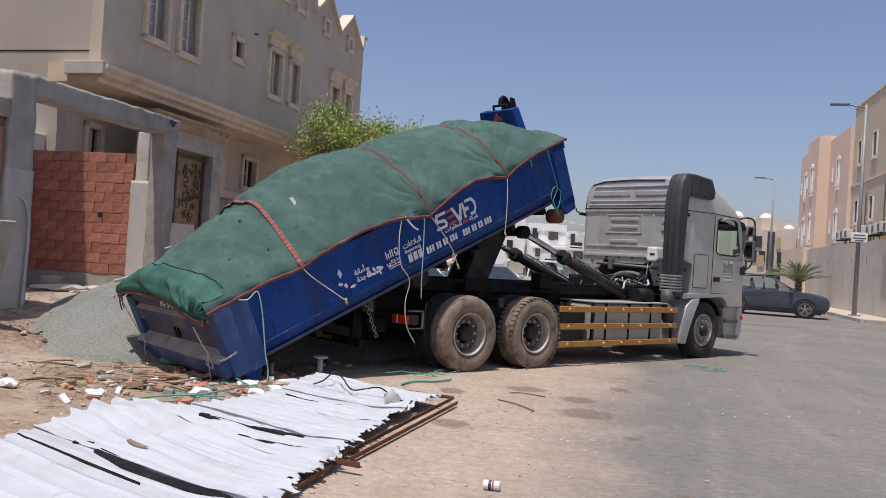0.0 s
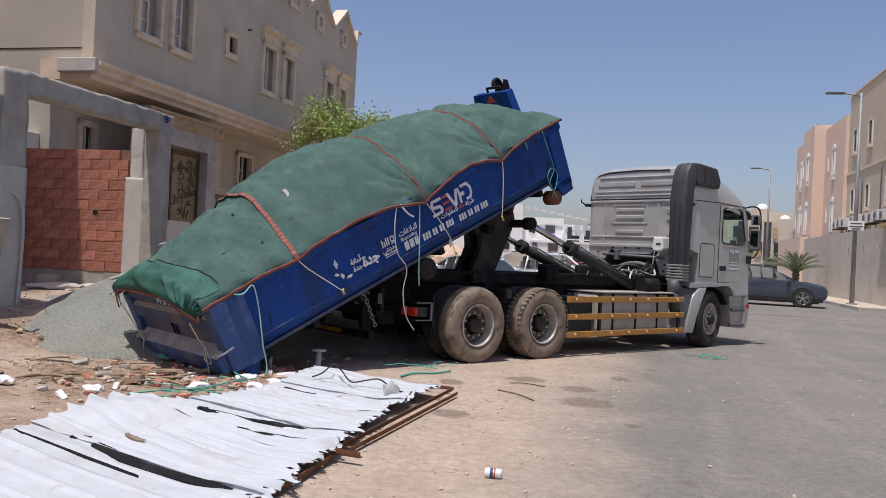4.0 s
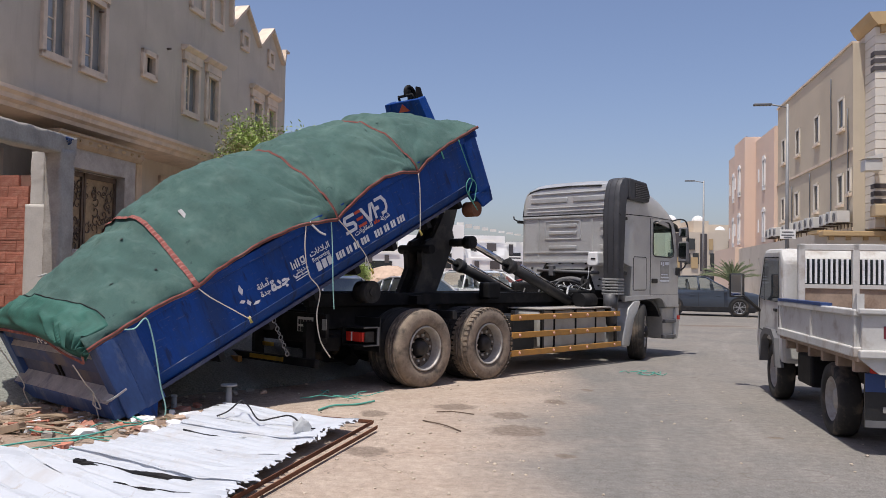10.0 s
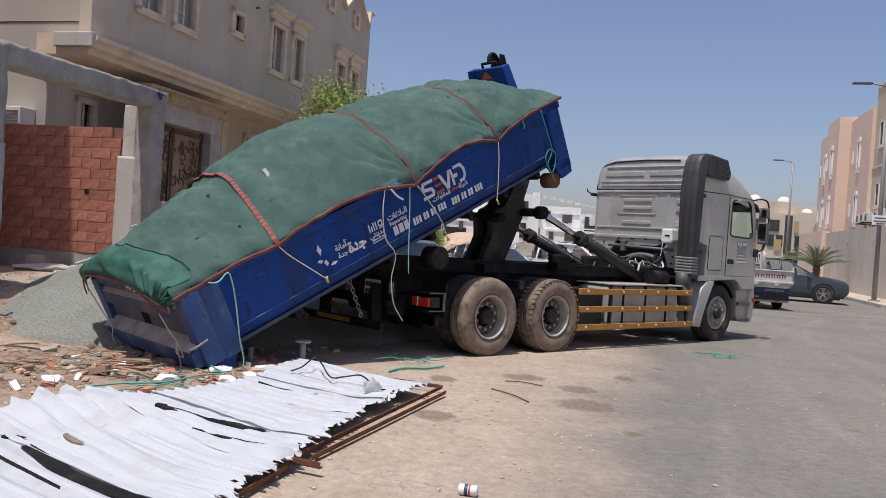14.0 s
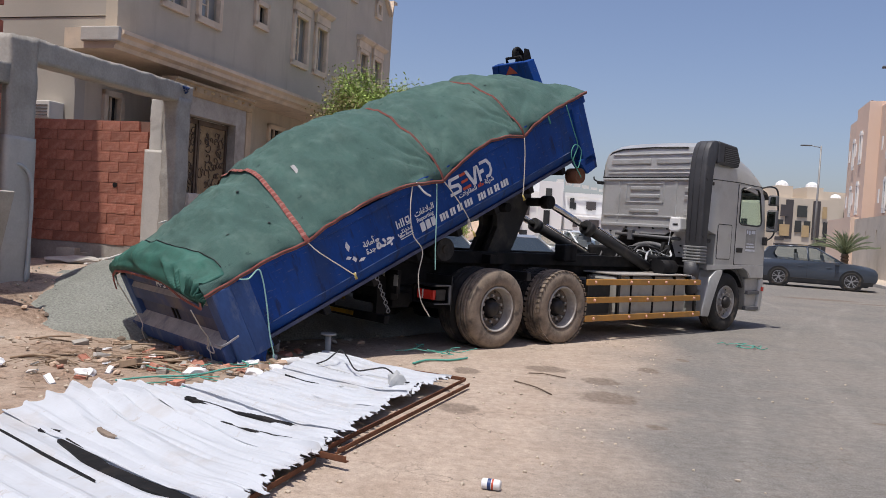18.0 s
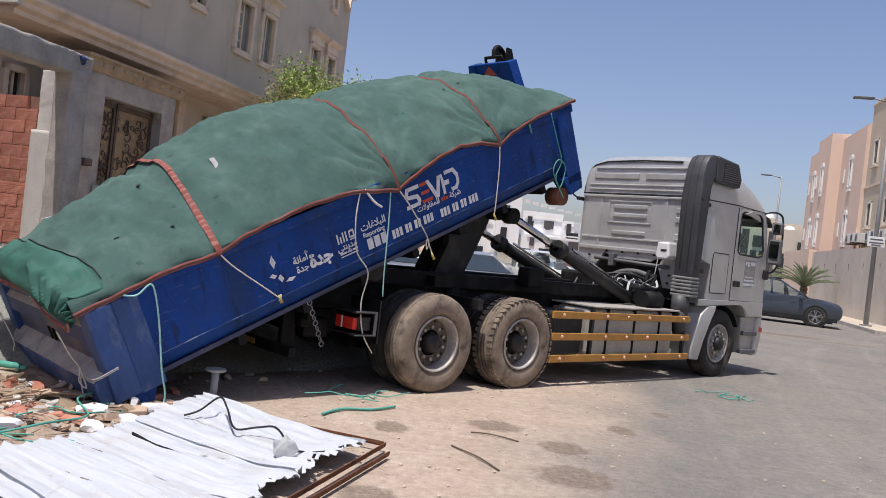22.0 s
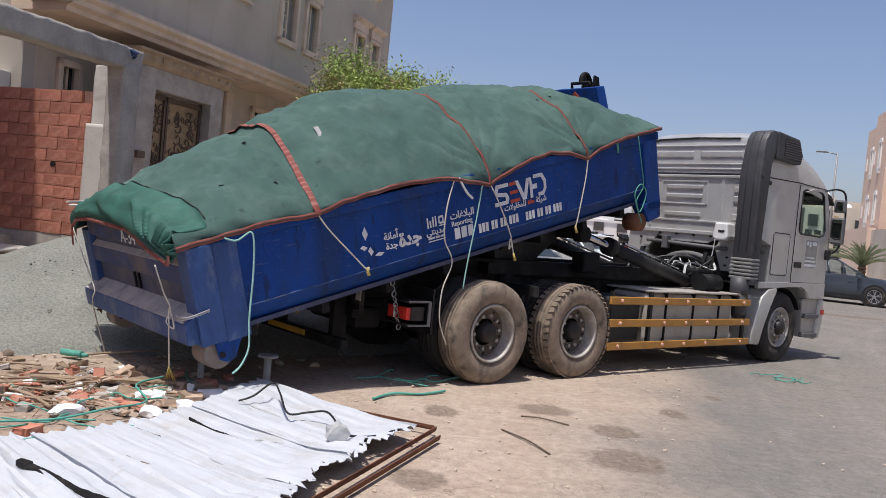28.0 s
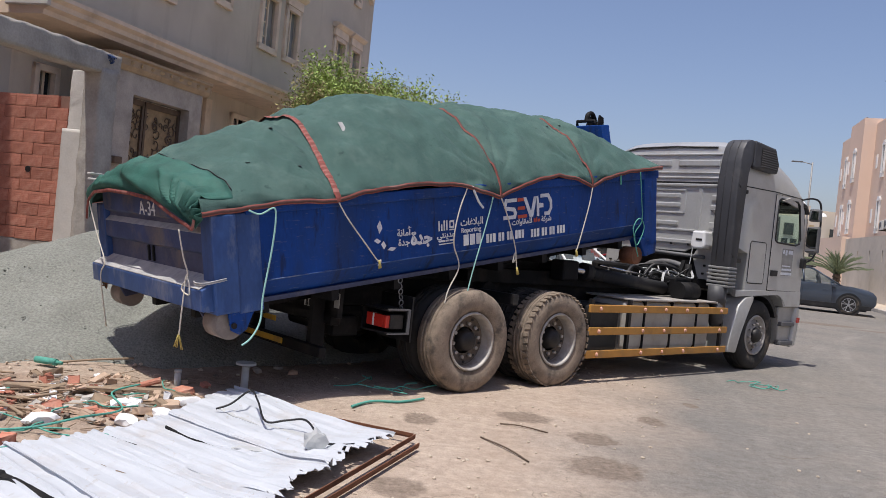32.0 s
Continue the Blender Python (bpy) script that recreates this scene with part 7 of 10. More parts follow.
    for k in range(4):
        lathe(bm, [(0.022, -0.007), (0.032, 0), (0.022, 0.007)], 10, Matrix.Translation((BIN_X0 - 0.02, BIN_W - 0.1 - 0.035 * k, 0.0 - 0.04 * math.sin(k))) @ pose(0, 0, 0, 90 * (k % 2), 0, 90), close=True)
    part("chain", bm, "rust", c)
    # tarpaulin
    bm = bmesh.new()
    nx, nu = 330, 96
    xs = [-0.36 + 6.3 * i / nx for i in range(nx + 1)]
    rows = []
    for x in xs:
        row = []
        e = interp(x, EDGE_X, EDGE_Z) + 0.003 * math.sin(x * 23)
        for k in range(3):
            row.append((x, -0.035 - 0.012 * math.sin(x * 17 + k), e + (RIM + 0.02 - e) * k / 3))
        row += [tuple(tarp_point(x, q / nu)) for q in range(nu + 1)]
        for k in (2, 1, 0):
            row.append((x, BIN_W + 0.035, e + (RIM + 0.02 - e) * k / 3))
        rows.append([bm.verts.new(p) for p in row])
    for a, b in zip(rows, rows[1:]):
        for i in range(len(a) - 1):
            f = bm.faces.new((a[i], b[i], b[i + 1], a[i + 1]))
            f.smooth = True
    tarp = part("tarpaulin", bm, "tarp", c, "faded green tarpaulin over a humped load")
    sol = tarp.modifiers.new("thickness", "SOLIDIFY")
    sol.thickness, sol.offset = 0.006, 1
    # gathered rear skirt: newer cloth from the cord on the top, drawn down to a tied point at the right corner
    bm = bmesh.new()
    rows = []
    QN, KN, TN = 170, 16, 6
    tie_y, tie_z = 0.14, 0.68
    for q in range(QN + 1):
        u = q / QN
        top = tarp_point(-0.36, u)
        start = -0.14 + 0.1 * math.sin(u * 7 + 1) * (1 - u)
        drop_to = interp(u, (0.0, 0.05, 0.10, 0.2, 0.34, 0.5, 0.7, 0.86, 0.93, 1.0), (0.76, 0.68, 0.72, 0.81, 0.89, 0.925, 0.94, 0.91, 0.84, 0.64))
        row = []
        for k in range(TN):
            p = tarp_point(start + (-0.352 - start) * k / TN, u)
            ang = math.atan2(p.z - tie_z, p.y - tie_y + (p.x + 0.36))
            row.append(bm.verts.new(p + Vector((0, 0, ((0.014 if k == 0 else 0.032) + 0.018 * (k > 0) * math.sin(ang * 26 + 3 * noise.noise(Vector((u * 6, 0, 1))))) * min(1, 0.3 + u * 12)))))
        for k in range(KN + 1):
            t = k / KN
            z = top.z + (drop_to - top.z) * t
            dy, dz = top.y - tie_y, z - tie_z
            r, ang = math.hypot(dy, dz), math.atan2(dz, dy)
            wave = math.sin(ang * 24 + 3.5 * noise.noise(Vector((ang * 4, 2, 0))) + 0.6 * r)
            fold = (0.062 * math.exp(-r * 0.9) + 0.016) * wave * min(1, r * 5) * min(1, 0.25 + t * 2)
            fold += 0.012 * noise.noise(Vector((dy * 9, dz * 5, 7))) * t
            belly = 0.05 * math.sin(math.pi * min(1, t * 1.05)) * math.sin(math.pi * min(1, u * 1.05 + 0.02)) ** 0.5
            pull = -0.10 * math.exp(-((u - 0.10) / 0.09) ** 2) * t
            row.append(bm.verts.new((-0.356 - 0.02 * min(1, t * 8) - belly + fold * (1 - 0.6 * t ** 3), top.y + pull, z + 0.034 * (1 - min(1, t * 5)))))
        rows.append(row)
    for a, b in zip(rows, rows[1:]):
        for i in range(len(a) - 1):
            f = bm.faces.new((a[i], b[i], b[i + 1], a[i + 1]))
            f.smooth = True
    ends = [r[-1].co for r in rows]
    hem_rear = []
    for q in range(len(ends)):
        near = ends[max(0, q - 7):q + 8]
        p = sum((w for w in near), Vector()) / len(near)
        hem_rear.append((p.x, p.y, ends[q].z))
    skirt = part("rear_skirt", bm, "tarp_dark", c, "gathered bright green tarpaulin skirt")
    sol = skirt.modifiers.new("thickness", "SOLIDIFY")
    sol.thickness = 0.005
    bm = bmesh.new()
    tube(bm, [tuple(tarp_point(-0.13 + 0.1 * math.sin(u * 7 + 1) * (1 - u), u) + Vector((0, 0, 0.014))) for u in (0.03 + 0.8 * q / 40 for q in range(41))], 0.005, 5)
    part("gather_cord", bm, "black_plastic", tarp, "black cord drawn through the tarpaulin")
    rng = random.Random(9)
    for k, (x, u, ang) in enumerate(((-0.28, 0.86, 20), (-0.2, 0.93, -25), (0.25, 0.72, 40))):
        p = tarp_point(x, u)
        bm = bmesh.new()
        obox(bm, Matrix.Translation(p + Vector((-0.05, 0, 0.03))) @ pose(0, 0, 0, 0, 10, ang), 0.3 if k < 2 else 0.12, 0.05, 0.02, 0.006)
        part("stick_end", bm, "plaster", tarp, "pale stick caught on the tarpaulin")
    # red hems and straps
    def ribbon(pts, w, nrm, rungs=False):
        bm = bmesh.new()
        pts = [Vector(p) for p in pts]
        prev = None
        for i, p in enumerate(pts):
            d = (pts[min(i + 1, len(pts) - 1)] - pts[max(i - 1, 0)]).normalized()
            nn_ = nrm(p)
            side = d.cross(nn_).normalized() * w / 2
            row = [bm.verts.new(p + side + nn_ * 0.004), bm.verts.new(p + side * 0.5 + nn_ * 0.014), bm.verts.new(p - side * 0.5 + nn_ * 0.014), bm.verts.new(p - side + nn_ * 0.004)]
            if prev:
                for k in range(3):
                    f = bm.faces.new((prev[k], row[k], row[k + 1], prev[k + 1]))
                    f.smooth = True
                    f.material_index = (i % 3 == 0) if rungs else k == 1
            prev = row
        return bm

    def two_tone(ob, mat):
        ob.data.materials.append(M[mat])
        return ob

    for y, nv in ((-0.05, Vector((0, -1, 0))), (BIN_W + 0.05, Vector((0, 1, 0)))):
        two_tone(part("red_hem", ribbon([(x, y, interp(x, EDGE_X, EDGE_Z) + 0.003 * math.sin(x * 23) + 0.012) for x in xs], 0.042, lambda p, nv=nv: nv), "webbing", tarp, "red webbing hem with a dark seam"), "webbing_seam")
    part("red_hem", ribbon([(x - 0.03, y, z) for x, y, z in hem_rear], 0.035, lambda p: Vector((-1, 0, 0))), "webbing", skirt, "red webbing hem")
    for sx, lean, wide in ((0.92, 0.16, 0.062), (2.96, 0.05, 0.036), (4.5, -0.02, 0.034)):
        e = interp(sx, EDGE_X, EDGE_Z)
        pts = [(sx, -0.055, e), (sx, -0.05, (e + RIM) / 2 + 0.02)] + [tuple(tarp_point(sx + lean * math.sin(math.pi * q / 150), q / 150) + Vector((0, 0, 0.012))) for q in range(151)] + [(sx, BIN_W + 0.05, e)]
        two_tone(part("strap", ribbon(pts, wide, lambda p: Vector((0, -1, 0.35)).normalized() if p.y < 0.1 else Vector((0, 0, 1)) if p.y < BIN_W - 0.1 else Vector((0, 1, 0.3)).normalized(), wide > 0.05), "webbing", tarp, "red webbing strap"), "webbing_pale" if wide > 0.05 else "webbing_seam")
    # ropes that hang from the hem
    def rope(pts, r, mat, label):
        bm = bmesh.new()
        tube(bm, spline(pts, 6), r, 6)
        return part("rope", bm, mat, c, label)

    rope([(0.92, -0.06, 0.8), (1.0, -0.06, 0.66), (1.2, -0.05, 0.4), (1.34, -0.05, 0.22), (1.36, -0.05, 0.24), (1.33, -0.05, 0.19)], 0.0065, "rope", "pale tie rope")
    rope([(0.04, -0.06, 0.8), (0.14, -0.065, 0.76), (0.27, -0.06, 0.8), (0.28, -0.065, 0.7), (0.23, -0.06, 0.45), (0.13, -0.06, 0.1), (0.08, -0.07, -0.12), (-0.02, -0.08, -0.24), (-0.1, -0.08, -0.28)], 0.008, "rope_pale", "pale green tie rope")
    rope([(2.5, -0.05, 0.86), (2.35, -0.06, 0.6), (2.28, -0.05, 0.3), (2.35, -0.04, 0.05), (2.2, -0.02, -0.2), (2.12, -0.02, -0.5), (2.16, -0.03, -0.75)], 0.007, "rope", "long trailing rope")
    rope([(2.55, -0.05, 0.85), (2.62, -0.06, 0.7), (2.7, -0.05, 0.62)], 0.012, "paint_white", "white rope end")
    rope([(2.85, -0.05, 0.72), (2.72, -0.05, 0.4), (2.55, -0.04, 0.0), (2.45, -0.04, -0.25)], 0.007, "rope_pale", "green tie rope")
    rope([(2.96, -0.06, 0.7), (3.05, -0.06, 0.5), (3.16, -0.05, 0.2), (3.2, -0.03, 0.05), (3.14, -0.04, 0.0), (3.18, -0.04, 0.1), (3.2, -0.04, -0.08)], 0.007, "rope", "looped tie rope")
    rope([(4.49, -0.06, 0.72), (4.42, -0.06, 0.5), (4.25, -0.05, 0.1), (4.2, -0.04, 0.0)], 0.007, "rope", "pale tie rope")
    rope([(5.45, -0.06, 0.86), (5.48, -0.06, 0.5), (5.5, -0.05, 0.25), (5.35, -0.05, 0.1), (5.4, -0.05, -0.05), (5.55, -0.05, 0.15), (5.45, -0.05, 0.28), (5.32, -0.05, 0.15), (5.42, -0.05, -0.2)], 0.007, "rope_green", "green looped rope")
    rope([(5.05, -0.05, 0.86), (5.06, -0.05, 0.72)], 0.012, "rope_green", "green rope end")
    rope([(-0.46, 0.15, 0.68), (-0.42, 0.19, 0.45), (-0.38, 0.22, 0.3), (-0.40, 0.31, 0.18), (-0.40, 0.17, 0.15), (-0.38, 0.24, 0.3), (-0.42, 0.27, 0.05), (-0.44, 0.33, -0.2)], 0.0065, "rope", "pale tie rope on the rear door")
    rope([(-0.40, 2.3, 0.82), (-0.40, 2.15, 0.5), (-0.42, 1.95, 0.25), (-0.45, 2.0, 0.1), (-0.42, 2.05, -0.4)], 0.0065, "rope", "pale tie rope on the rear door")
    bm = bmesh.new()
    for k in range(5):
        cyl(bm, (-0.44, 0.33, -0.19), (-0.47 + 0.02 * k, 0.38 + 0.015 * (k % 3), -0.3 - 0.012 * k), 0.007, 0.004, 5)
    part("rope_tassel", bm, "rope_yellow", c)
    for x, z in ((1.34, 0.24), (3.19, -0.06), (4.2, 0.02)):
        bm = bmesh.new()
        cyl(bm, (x, -0.05, z), (x + 0.01, -0.05, z - 0.075), 0.009, 0.018, 8)
        part("rope_tassel", bm, "rope_yellow", c)
    rng = random.Random(31)
    for k in range(12):
        x, u = rng.uniform(0.2, 5.6), rng.uniform(0.08, 0.6)
        bm = bmesh.new()
        blob(bm, tarp_point(x, u) + Vector((0, 0, 0.01)), rng.uniform(0.012, 0.026), (1.8, 0.8, 0.2), 1, 0.35, rng)
        part("tear", bm, "black_plastic", tarp, "small dark tear")
    bm = bmesh.new()
    p = tarp_point(1.4, 0.22)
    obox(bm, Matrix.Translation(p + Vector((0, 0, 0.014))) @ pose(0, 0, 0, 50, 0, 0), 0.05, 0.13, 0.004)
    part("patch", bm, "bin_edge", tarp, "pale patch")
    build_signs(c)
    return c


def build_signs(c):
    """Marks on the right side: plain bars and shapes in white and red."""
    SIDE = Matrix(((1, 0, 0, 0), (0, 0, -1, -0.006), (0, 1, 0, 0), (0, 0, 0, 1)))  # sign plane: x forward, y up

    def bars(name, label, items, mat="paint_white"):
        bm = bmesh.new()
        for x0, x1, z0, z1 in items:
            box(bm, x0, x1, z0, z1, 0, 0.003)
        for ob in pieces(name, bm, mat, c, label):
            ob.matrix_basis = SIDE

    def poly(name, label, polys, mat="paint_white", squeeze=1.0, mid=3.04):
        bm = bmesh.new()
        for p in polys:
            prism(bm, [(mid + (u - mid) * squeeze, v) for u, v in p], 0, 0.003, "z")
        bmesh.ops.recalc_face_normals(bm, faces=bm.faces)
        for ob in pieces(name, bm, mat, c, label):
            ob.matrix_basis = SIDE

    poly("emblem", "white emblem of slanted tiles", [[(1.365, 0.545), (1.39, 0.475), (1.425, 0.525), (1.40, 0.60)], [(1.325, 0.415), (1.37, 0.385), (1.405, 0.405), (1.36, 0.435)], [(1.405, 0.375), (1.435, 0.325), (1.465, 0.355), (1.435, 0.405)], [(1.475, 0.315), (1.54, 0.30), (1.585, 0.325), (1.52, 0.34)]])
    # Arabic words in joined letter forms, set from left to right
    wording("emblem_word", "\uFE93\uFEAA\uFE9F", 0.175, "paint_white", c, SIDE @ pose(1.90, 0.385, 0.0), "bold white Arabic word on the side", bold=0.045)
    wording("emblem_word", "\uFE94\uFEE7\uFE8E\uFEE3\uFE83", 0.092, "paint_white", c, SIDE @ pose(1.68, 0.455, 0.0), "small white Arabic word", bold=0.02)
    wording("emblem_word", "\uFE93\uFEAA\uFE9F", 0.092, "paint_white", c, SIDE @ pose(1.68, 0.365, 0.0), "small white Arabic word", bold=0.02)
    bars("skyline_bar", "white skyline emblem", [(2.12 + 0.034 * k, 2.137 + 0.034 * k, 0.43, 0.53 - 0.035 * (k % 3 == 1)) for k in range(4)] + [(2.265, 2.28, 0.45, 0.52), (2.28, 2.33, 0.505, 0.525), (2.28, 2.33, 0.445, 0.465), (2.315, 2.33, 0.465, 0.505), (2.265, 2.33, 0.425, 0.437)])
    wording("skyline_word", "\uFEF2\uFE98\uFEE8\uFEF3\uFEAA\uFEE3", 0.085, "paint_white", c, SIDE @ pose(2.22, 0.385, 0.0), "small white Arabic word", bold=0.02)
    bars("skyline_word_bar", "fine white lettering bars", [(2.12, 2.20, 0.318, 0.336), (2.21, 2.26, 0.318, 0.336), (2.27, 2.33, 0.318, 0.336), (2.12, 2.33, 0.292, 0.302)])
    wording("hotline_word", "Reporting", 0.07, "paint_white", c, SIDE @ pose(2.565, 0.405, 0.0), "white word on the side", bold=0.012)
    wording("hotline_title", "\uFE95\uFE8E\uFECF\uFEFC\uFE92\uFEDF\uFE8D", 0.10, "paint_white", c, SIDE @ pose(2.58, 0.485, 0.0), "white Arabic word on the side", bold=0.02)
    bars("hotline_bar", "white number bars", [(2.455, 2.525, 0.25, 0.36), (2.545, 2.615, 0.25, 0.36), (2.635, 2.705, 0.25, 0.36)])
    bars("phone_bar", "white number bars", [(x, x + 0.036, 0.245, 0.335) for x in (2.78, 2.83, 2.88, 2.96, 3.01, 3.09, 3.14, 3.22, 3.27, 3.32)])
    bars("phone_bar", "white number bars", [(x, x + 0.036, 0.235, 0.325) for x in (3.47, 3.52, 3.57, 3.65, 3.70, 3.78, 3.83, 3.91, 3.96, 4.01)])
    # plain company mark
    poly("company_mark", "white angular company mark", [
        [(3.04, 0.46), (3.28, 0.46), (3.31, 0.52), (3.27, 0.58), (3.10, 0.60), (3.12, 0.64), (3.31, 0.64), (3.31, 0.68), (3.08, 0.68), (3.05, 0.62), (3.08, 0.56), (3.24, 0.54), (3.25, 0.50), (3.04, 0.50)],
        [(3.44, 0.68), (3.50, 0.68), (3.60, 0.52), (3.66, 0.68), (3.72, 0.68), (3.64, 0.46), (3.57, 0.46)],
        [(3.72, 0.46), (3.77, 0.46), (3.77, 0.55), (3.86, 0.55), (3.86, 0.60), (3.77, 0.60), (3.75, 0.68), (3.72, 0.68)],
        [(3.88, 0.46), (3.99, 0.46), (4.05, 0.53), (4.05, 0.62), (3.98, 0.70), (3.80, 0.70), (3.80, 0.66), (3.95, 0.66), (4.0, 0.60), (4.0, 0.54), (3.96, 0.50), (3.88, 0.50)]], squeeze=0.78)
    bars("company_stripe", "red stripes of the company mark", [(3.265, 3.41, 0.46, 0.495), (3.265, 3.38, 0.55, 0.585), (3.265, 3.365, 0.64, 0.675)], "paint_red")
    wording("company_word", "\uFE95\uFEFB\uFEED\uFE8E\uFED8\uFEE4\uFEE0\uFEDF", 0.082, "paint_white", c, SIDE @ pose(3.33, 0.42, 0.0), "white Arabic word under the company mark", bold=0.02)
    wording("company_word", "\uFE94\uFEDB\uFEAE\uFEB7", 0.082, "paint_white", c, SIDE @ pose(3.73, 0.42, 0.0), "white Arabic word under the company mark", bold=0.02)
    bars("company_word_red", "red lettering bar", [(3.52, 3.545, 0.40, 0.44), (3.555, 3.575, 0.40, 0.45), (3.585, 3.62, 0.40, 0.43)], "paint_red")


truck, truck_wheels, hook_arm, hook_jib, rams = build_truck()
container = build_container()


# ---- cars ----
def car_wheel(parent, m, r, wdt, spokes=5):
    w = new("wheel")
    w.parent, w.matrix_basis = parent, m
    bm = bmesh.new()
    lathe(bm, [(r * 0.66, 0.01), (r * 0.75, -0.005), (r * 0.93, 0.0), (r, 0.03), (r, wdt - 0.03), (r * 0.93, wdt), (r * 0.66, wdt - 0.01)], 32, close=True)
    part("tyre", bm, "rubber", w)
    bm = bmesh.new()
    lathe(bm, [(r * 0.68, 0.02), (r * 0.66, 0.0), (r * 0.62, 0.012), (r * 0.6, 0.09), (0.02, 0.09)], 32)
    part("barrel", bm, "hub", w)
    bm = bmesh.new()
    lathe(bm, [(r * 0.67, 0.012), (r * 0.65, -0.004), (r * 0.61, 0.01)], 32)
    for k in range(spokes):
        a = 2 * math.pi * k / spokes
        for d in (-0.16, 0.16):
            obox(bm, Matrix.Rotation(a + d, 4, "Y") @ Matrix.Translation((0, 0.018, r * 0.34)) @ Matrix.Rotation(d * 0.6, 4, "Y"), 0.028, 0.025, r * 0.6)
    cyl(bm, (0, 0.0, 0), (0, 0.03, 0), r * 0.16, seg=14)
    part("rim", bm, "alloy", w)
    return w


def build_car(name, label, m, paint, style="sedan", group=""):
    """x forward, y left, origin on the ground in the middle."""
    c = thing(name, label, "car", m, group=group)
    if style == "suv":
        L, W, r, wb = 4.55, 1.84, 0.385, 2.7
        body = [(-2.2, 0.46), (-2.27, 0.75), (-2.25, 1.0), (-2.16, 1.12), (-1.5, 1.13), (0.9, 1.08), (1.5, 1.06), (1.95, 1.0), (2.16, 0.92), (2.28, 0.78), (2.29, 0.5), (2.2, 0.34), (1.85, 0.3), (-1.9, 0.3), (-2.1, 0.34)]
        roof = [(-2.15, 1.1), (-1.82, 1.58), (-1.45, 1.65), (-0.5, 1.69), (0.0, 1.64), (1.1, 1.04)]
    else:
        L, W, r, wb = 4.85, 1.82, 0.335, 2.85
        body = [(-2.35, 0.45), (-2.42, 0.8), (-2.36, 0.98), (-1.7, 1.02), (0.9, 0.98), (1.7, 0.9), (2.2, 0.78), (2.4, 0.62), (2.42, 0.4), (2.3, 0.24), (-2.2, 0.24), (-2.36, 0.32)]
        roof = [(-1.85, 1.0), (-1.1, 1.34), (-0.6, 1.43), (0.1, 1.45), (0.45, 1.38), (1.25, 0.96)]
    bm = bmesh.new()
    prism(bm, body, -W / 2, W / 2, "y", 0.06)
    shade(bm, 32)
    part("body", bm, paint, c)

    def loft(pts, y_lo, y_hi, zlo, zhi, inset=0.0):
        bm = bmesh.new()
        yy = lambda z: y_lo + (y_hi - y_lo) * (z - zlo) / (zhi - zlo) + inset
        a = [bm.verts.new((x, -yy(z), z)) for x, z in pts]
        b = [bm.verts.new((x, yy(z), z)) for x, z in pts]
        n = len(pts)
        bm.faces.new(a), bm.faces.new(b[::-1])
        for i in range(n):
            bm.faces.new((a[i], b[i], b[(i + 1) % n], a[(i + 1) % n]))
        bmesh.ops.recalc_face_normals(bm, faces=bm.faces)
        return bm

    zt = max(z for _, z in roof)
    gh = part("greenhouse", loft(roof, W / 2 - 0.06, W / 2 - 0.3, 1.0, zt), "suv_glass" if style == "suv" else "car_glass", c, "car glass")
    if style == "suv":
        gh.visible_shadow = False
        for x in (-0.75, 0.25):
            for y in (-0.4, 0.4):
                bm = bmesh.new()
                obox(bm, pose(x, y, 1.2, 0, -12, 0), 0.14, 0.44, 0.4, 0.04)
                obox(bm, pose(x - 0.05, y, 1.46, 0, -10, 0), 0.09, 0.24, 0.15, 0.03)
                part("car_seat", bm, "silver_dark", c)
    # roof skin and pillars
    bm = loft([(x, z) for x, z in roof if z > zt - 0.14] + [(x, z + 0.015) for x, z in reversed(roof) if z > zt - 0.14], W / 2 - 0.06, W / 2 - 0.3, 1.0, zt, 0.012)
    part("roof_panel", bm, paint, c)
    bm = bmesh.new()
    yy = lambda z: W / 2 - 0.05 - 0.24 * (z - 1.0) / (zt - 1.0)
    segs = [(roof[0], roof[1]), (roof[1], roof[2]), (roof[-2], roof[-1]), (roof[2], roof[3]), (roof[3], roof[4]), ((-0.25, 1.0), (-0.35, zt - 0.03)), ((roof[1][0] + 0.25, 1.0), (roof[1][0] + 0.1, roof[1][1]))]
    for (x0, z0), (x1, z1) in segs:
        for s in (-1, 1):
            tube(bm, [(x0, s * yy(z0), z0), (x1, s * yy(z1), z1)], 0.035, 5)
    pieces("pillar", bm, paint, c)
    bm = bmesh.new()
    for x in (-wb / 2, wb / 2):
        for s in (-1, 1):
            cyl(bm, (x, s * (W / 2 - 0.25), r), (x, s * (W / 2 + 0.006), r), r + 0.06, seg=28)
    box(bm, -L / 2 + 0.25, L / 2 - 0.3, -W / 2 + 0.02, W / 2 - 0.02, 0.18, 0.3)
    pieces("arch_lining", bm, "black_plastic", c)
    for x in (-wb / 2, wb / 2):
        car_wheel(c, pose(x, -W / 2 - 0.015, r), r, 0.22)
        car_wheel(c, pose(x, W / 2 + 0.015, r, 0, 0, 180), r, 0.22)
    for s in (-1, 1):
        bm = bmesh.new()
        box(bm, L / 2 - 0.32, L / 2 - 0.1, s * (W / 2 - 0.28) - 0.2, s * (W / 2 - 0.28) + 0.2, 0.64, 0.78, 0.03)
        part("headlamp", bm, "lamp_white", c)
        bm = bmesh.new()
        box(bm, -L / 2 - 0.01, -L / 2 + 0.2, s * (W / 2 - 0.3) - 0.25, s * (W / 2 - 0.3) + 0.25, 0.78, 0.9, 0.03)
        part("tail_lamp", bm, "lamp_red", c)
        bm = bmesh.new()
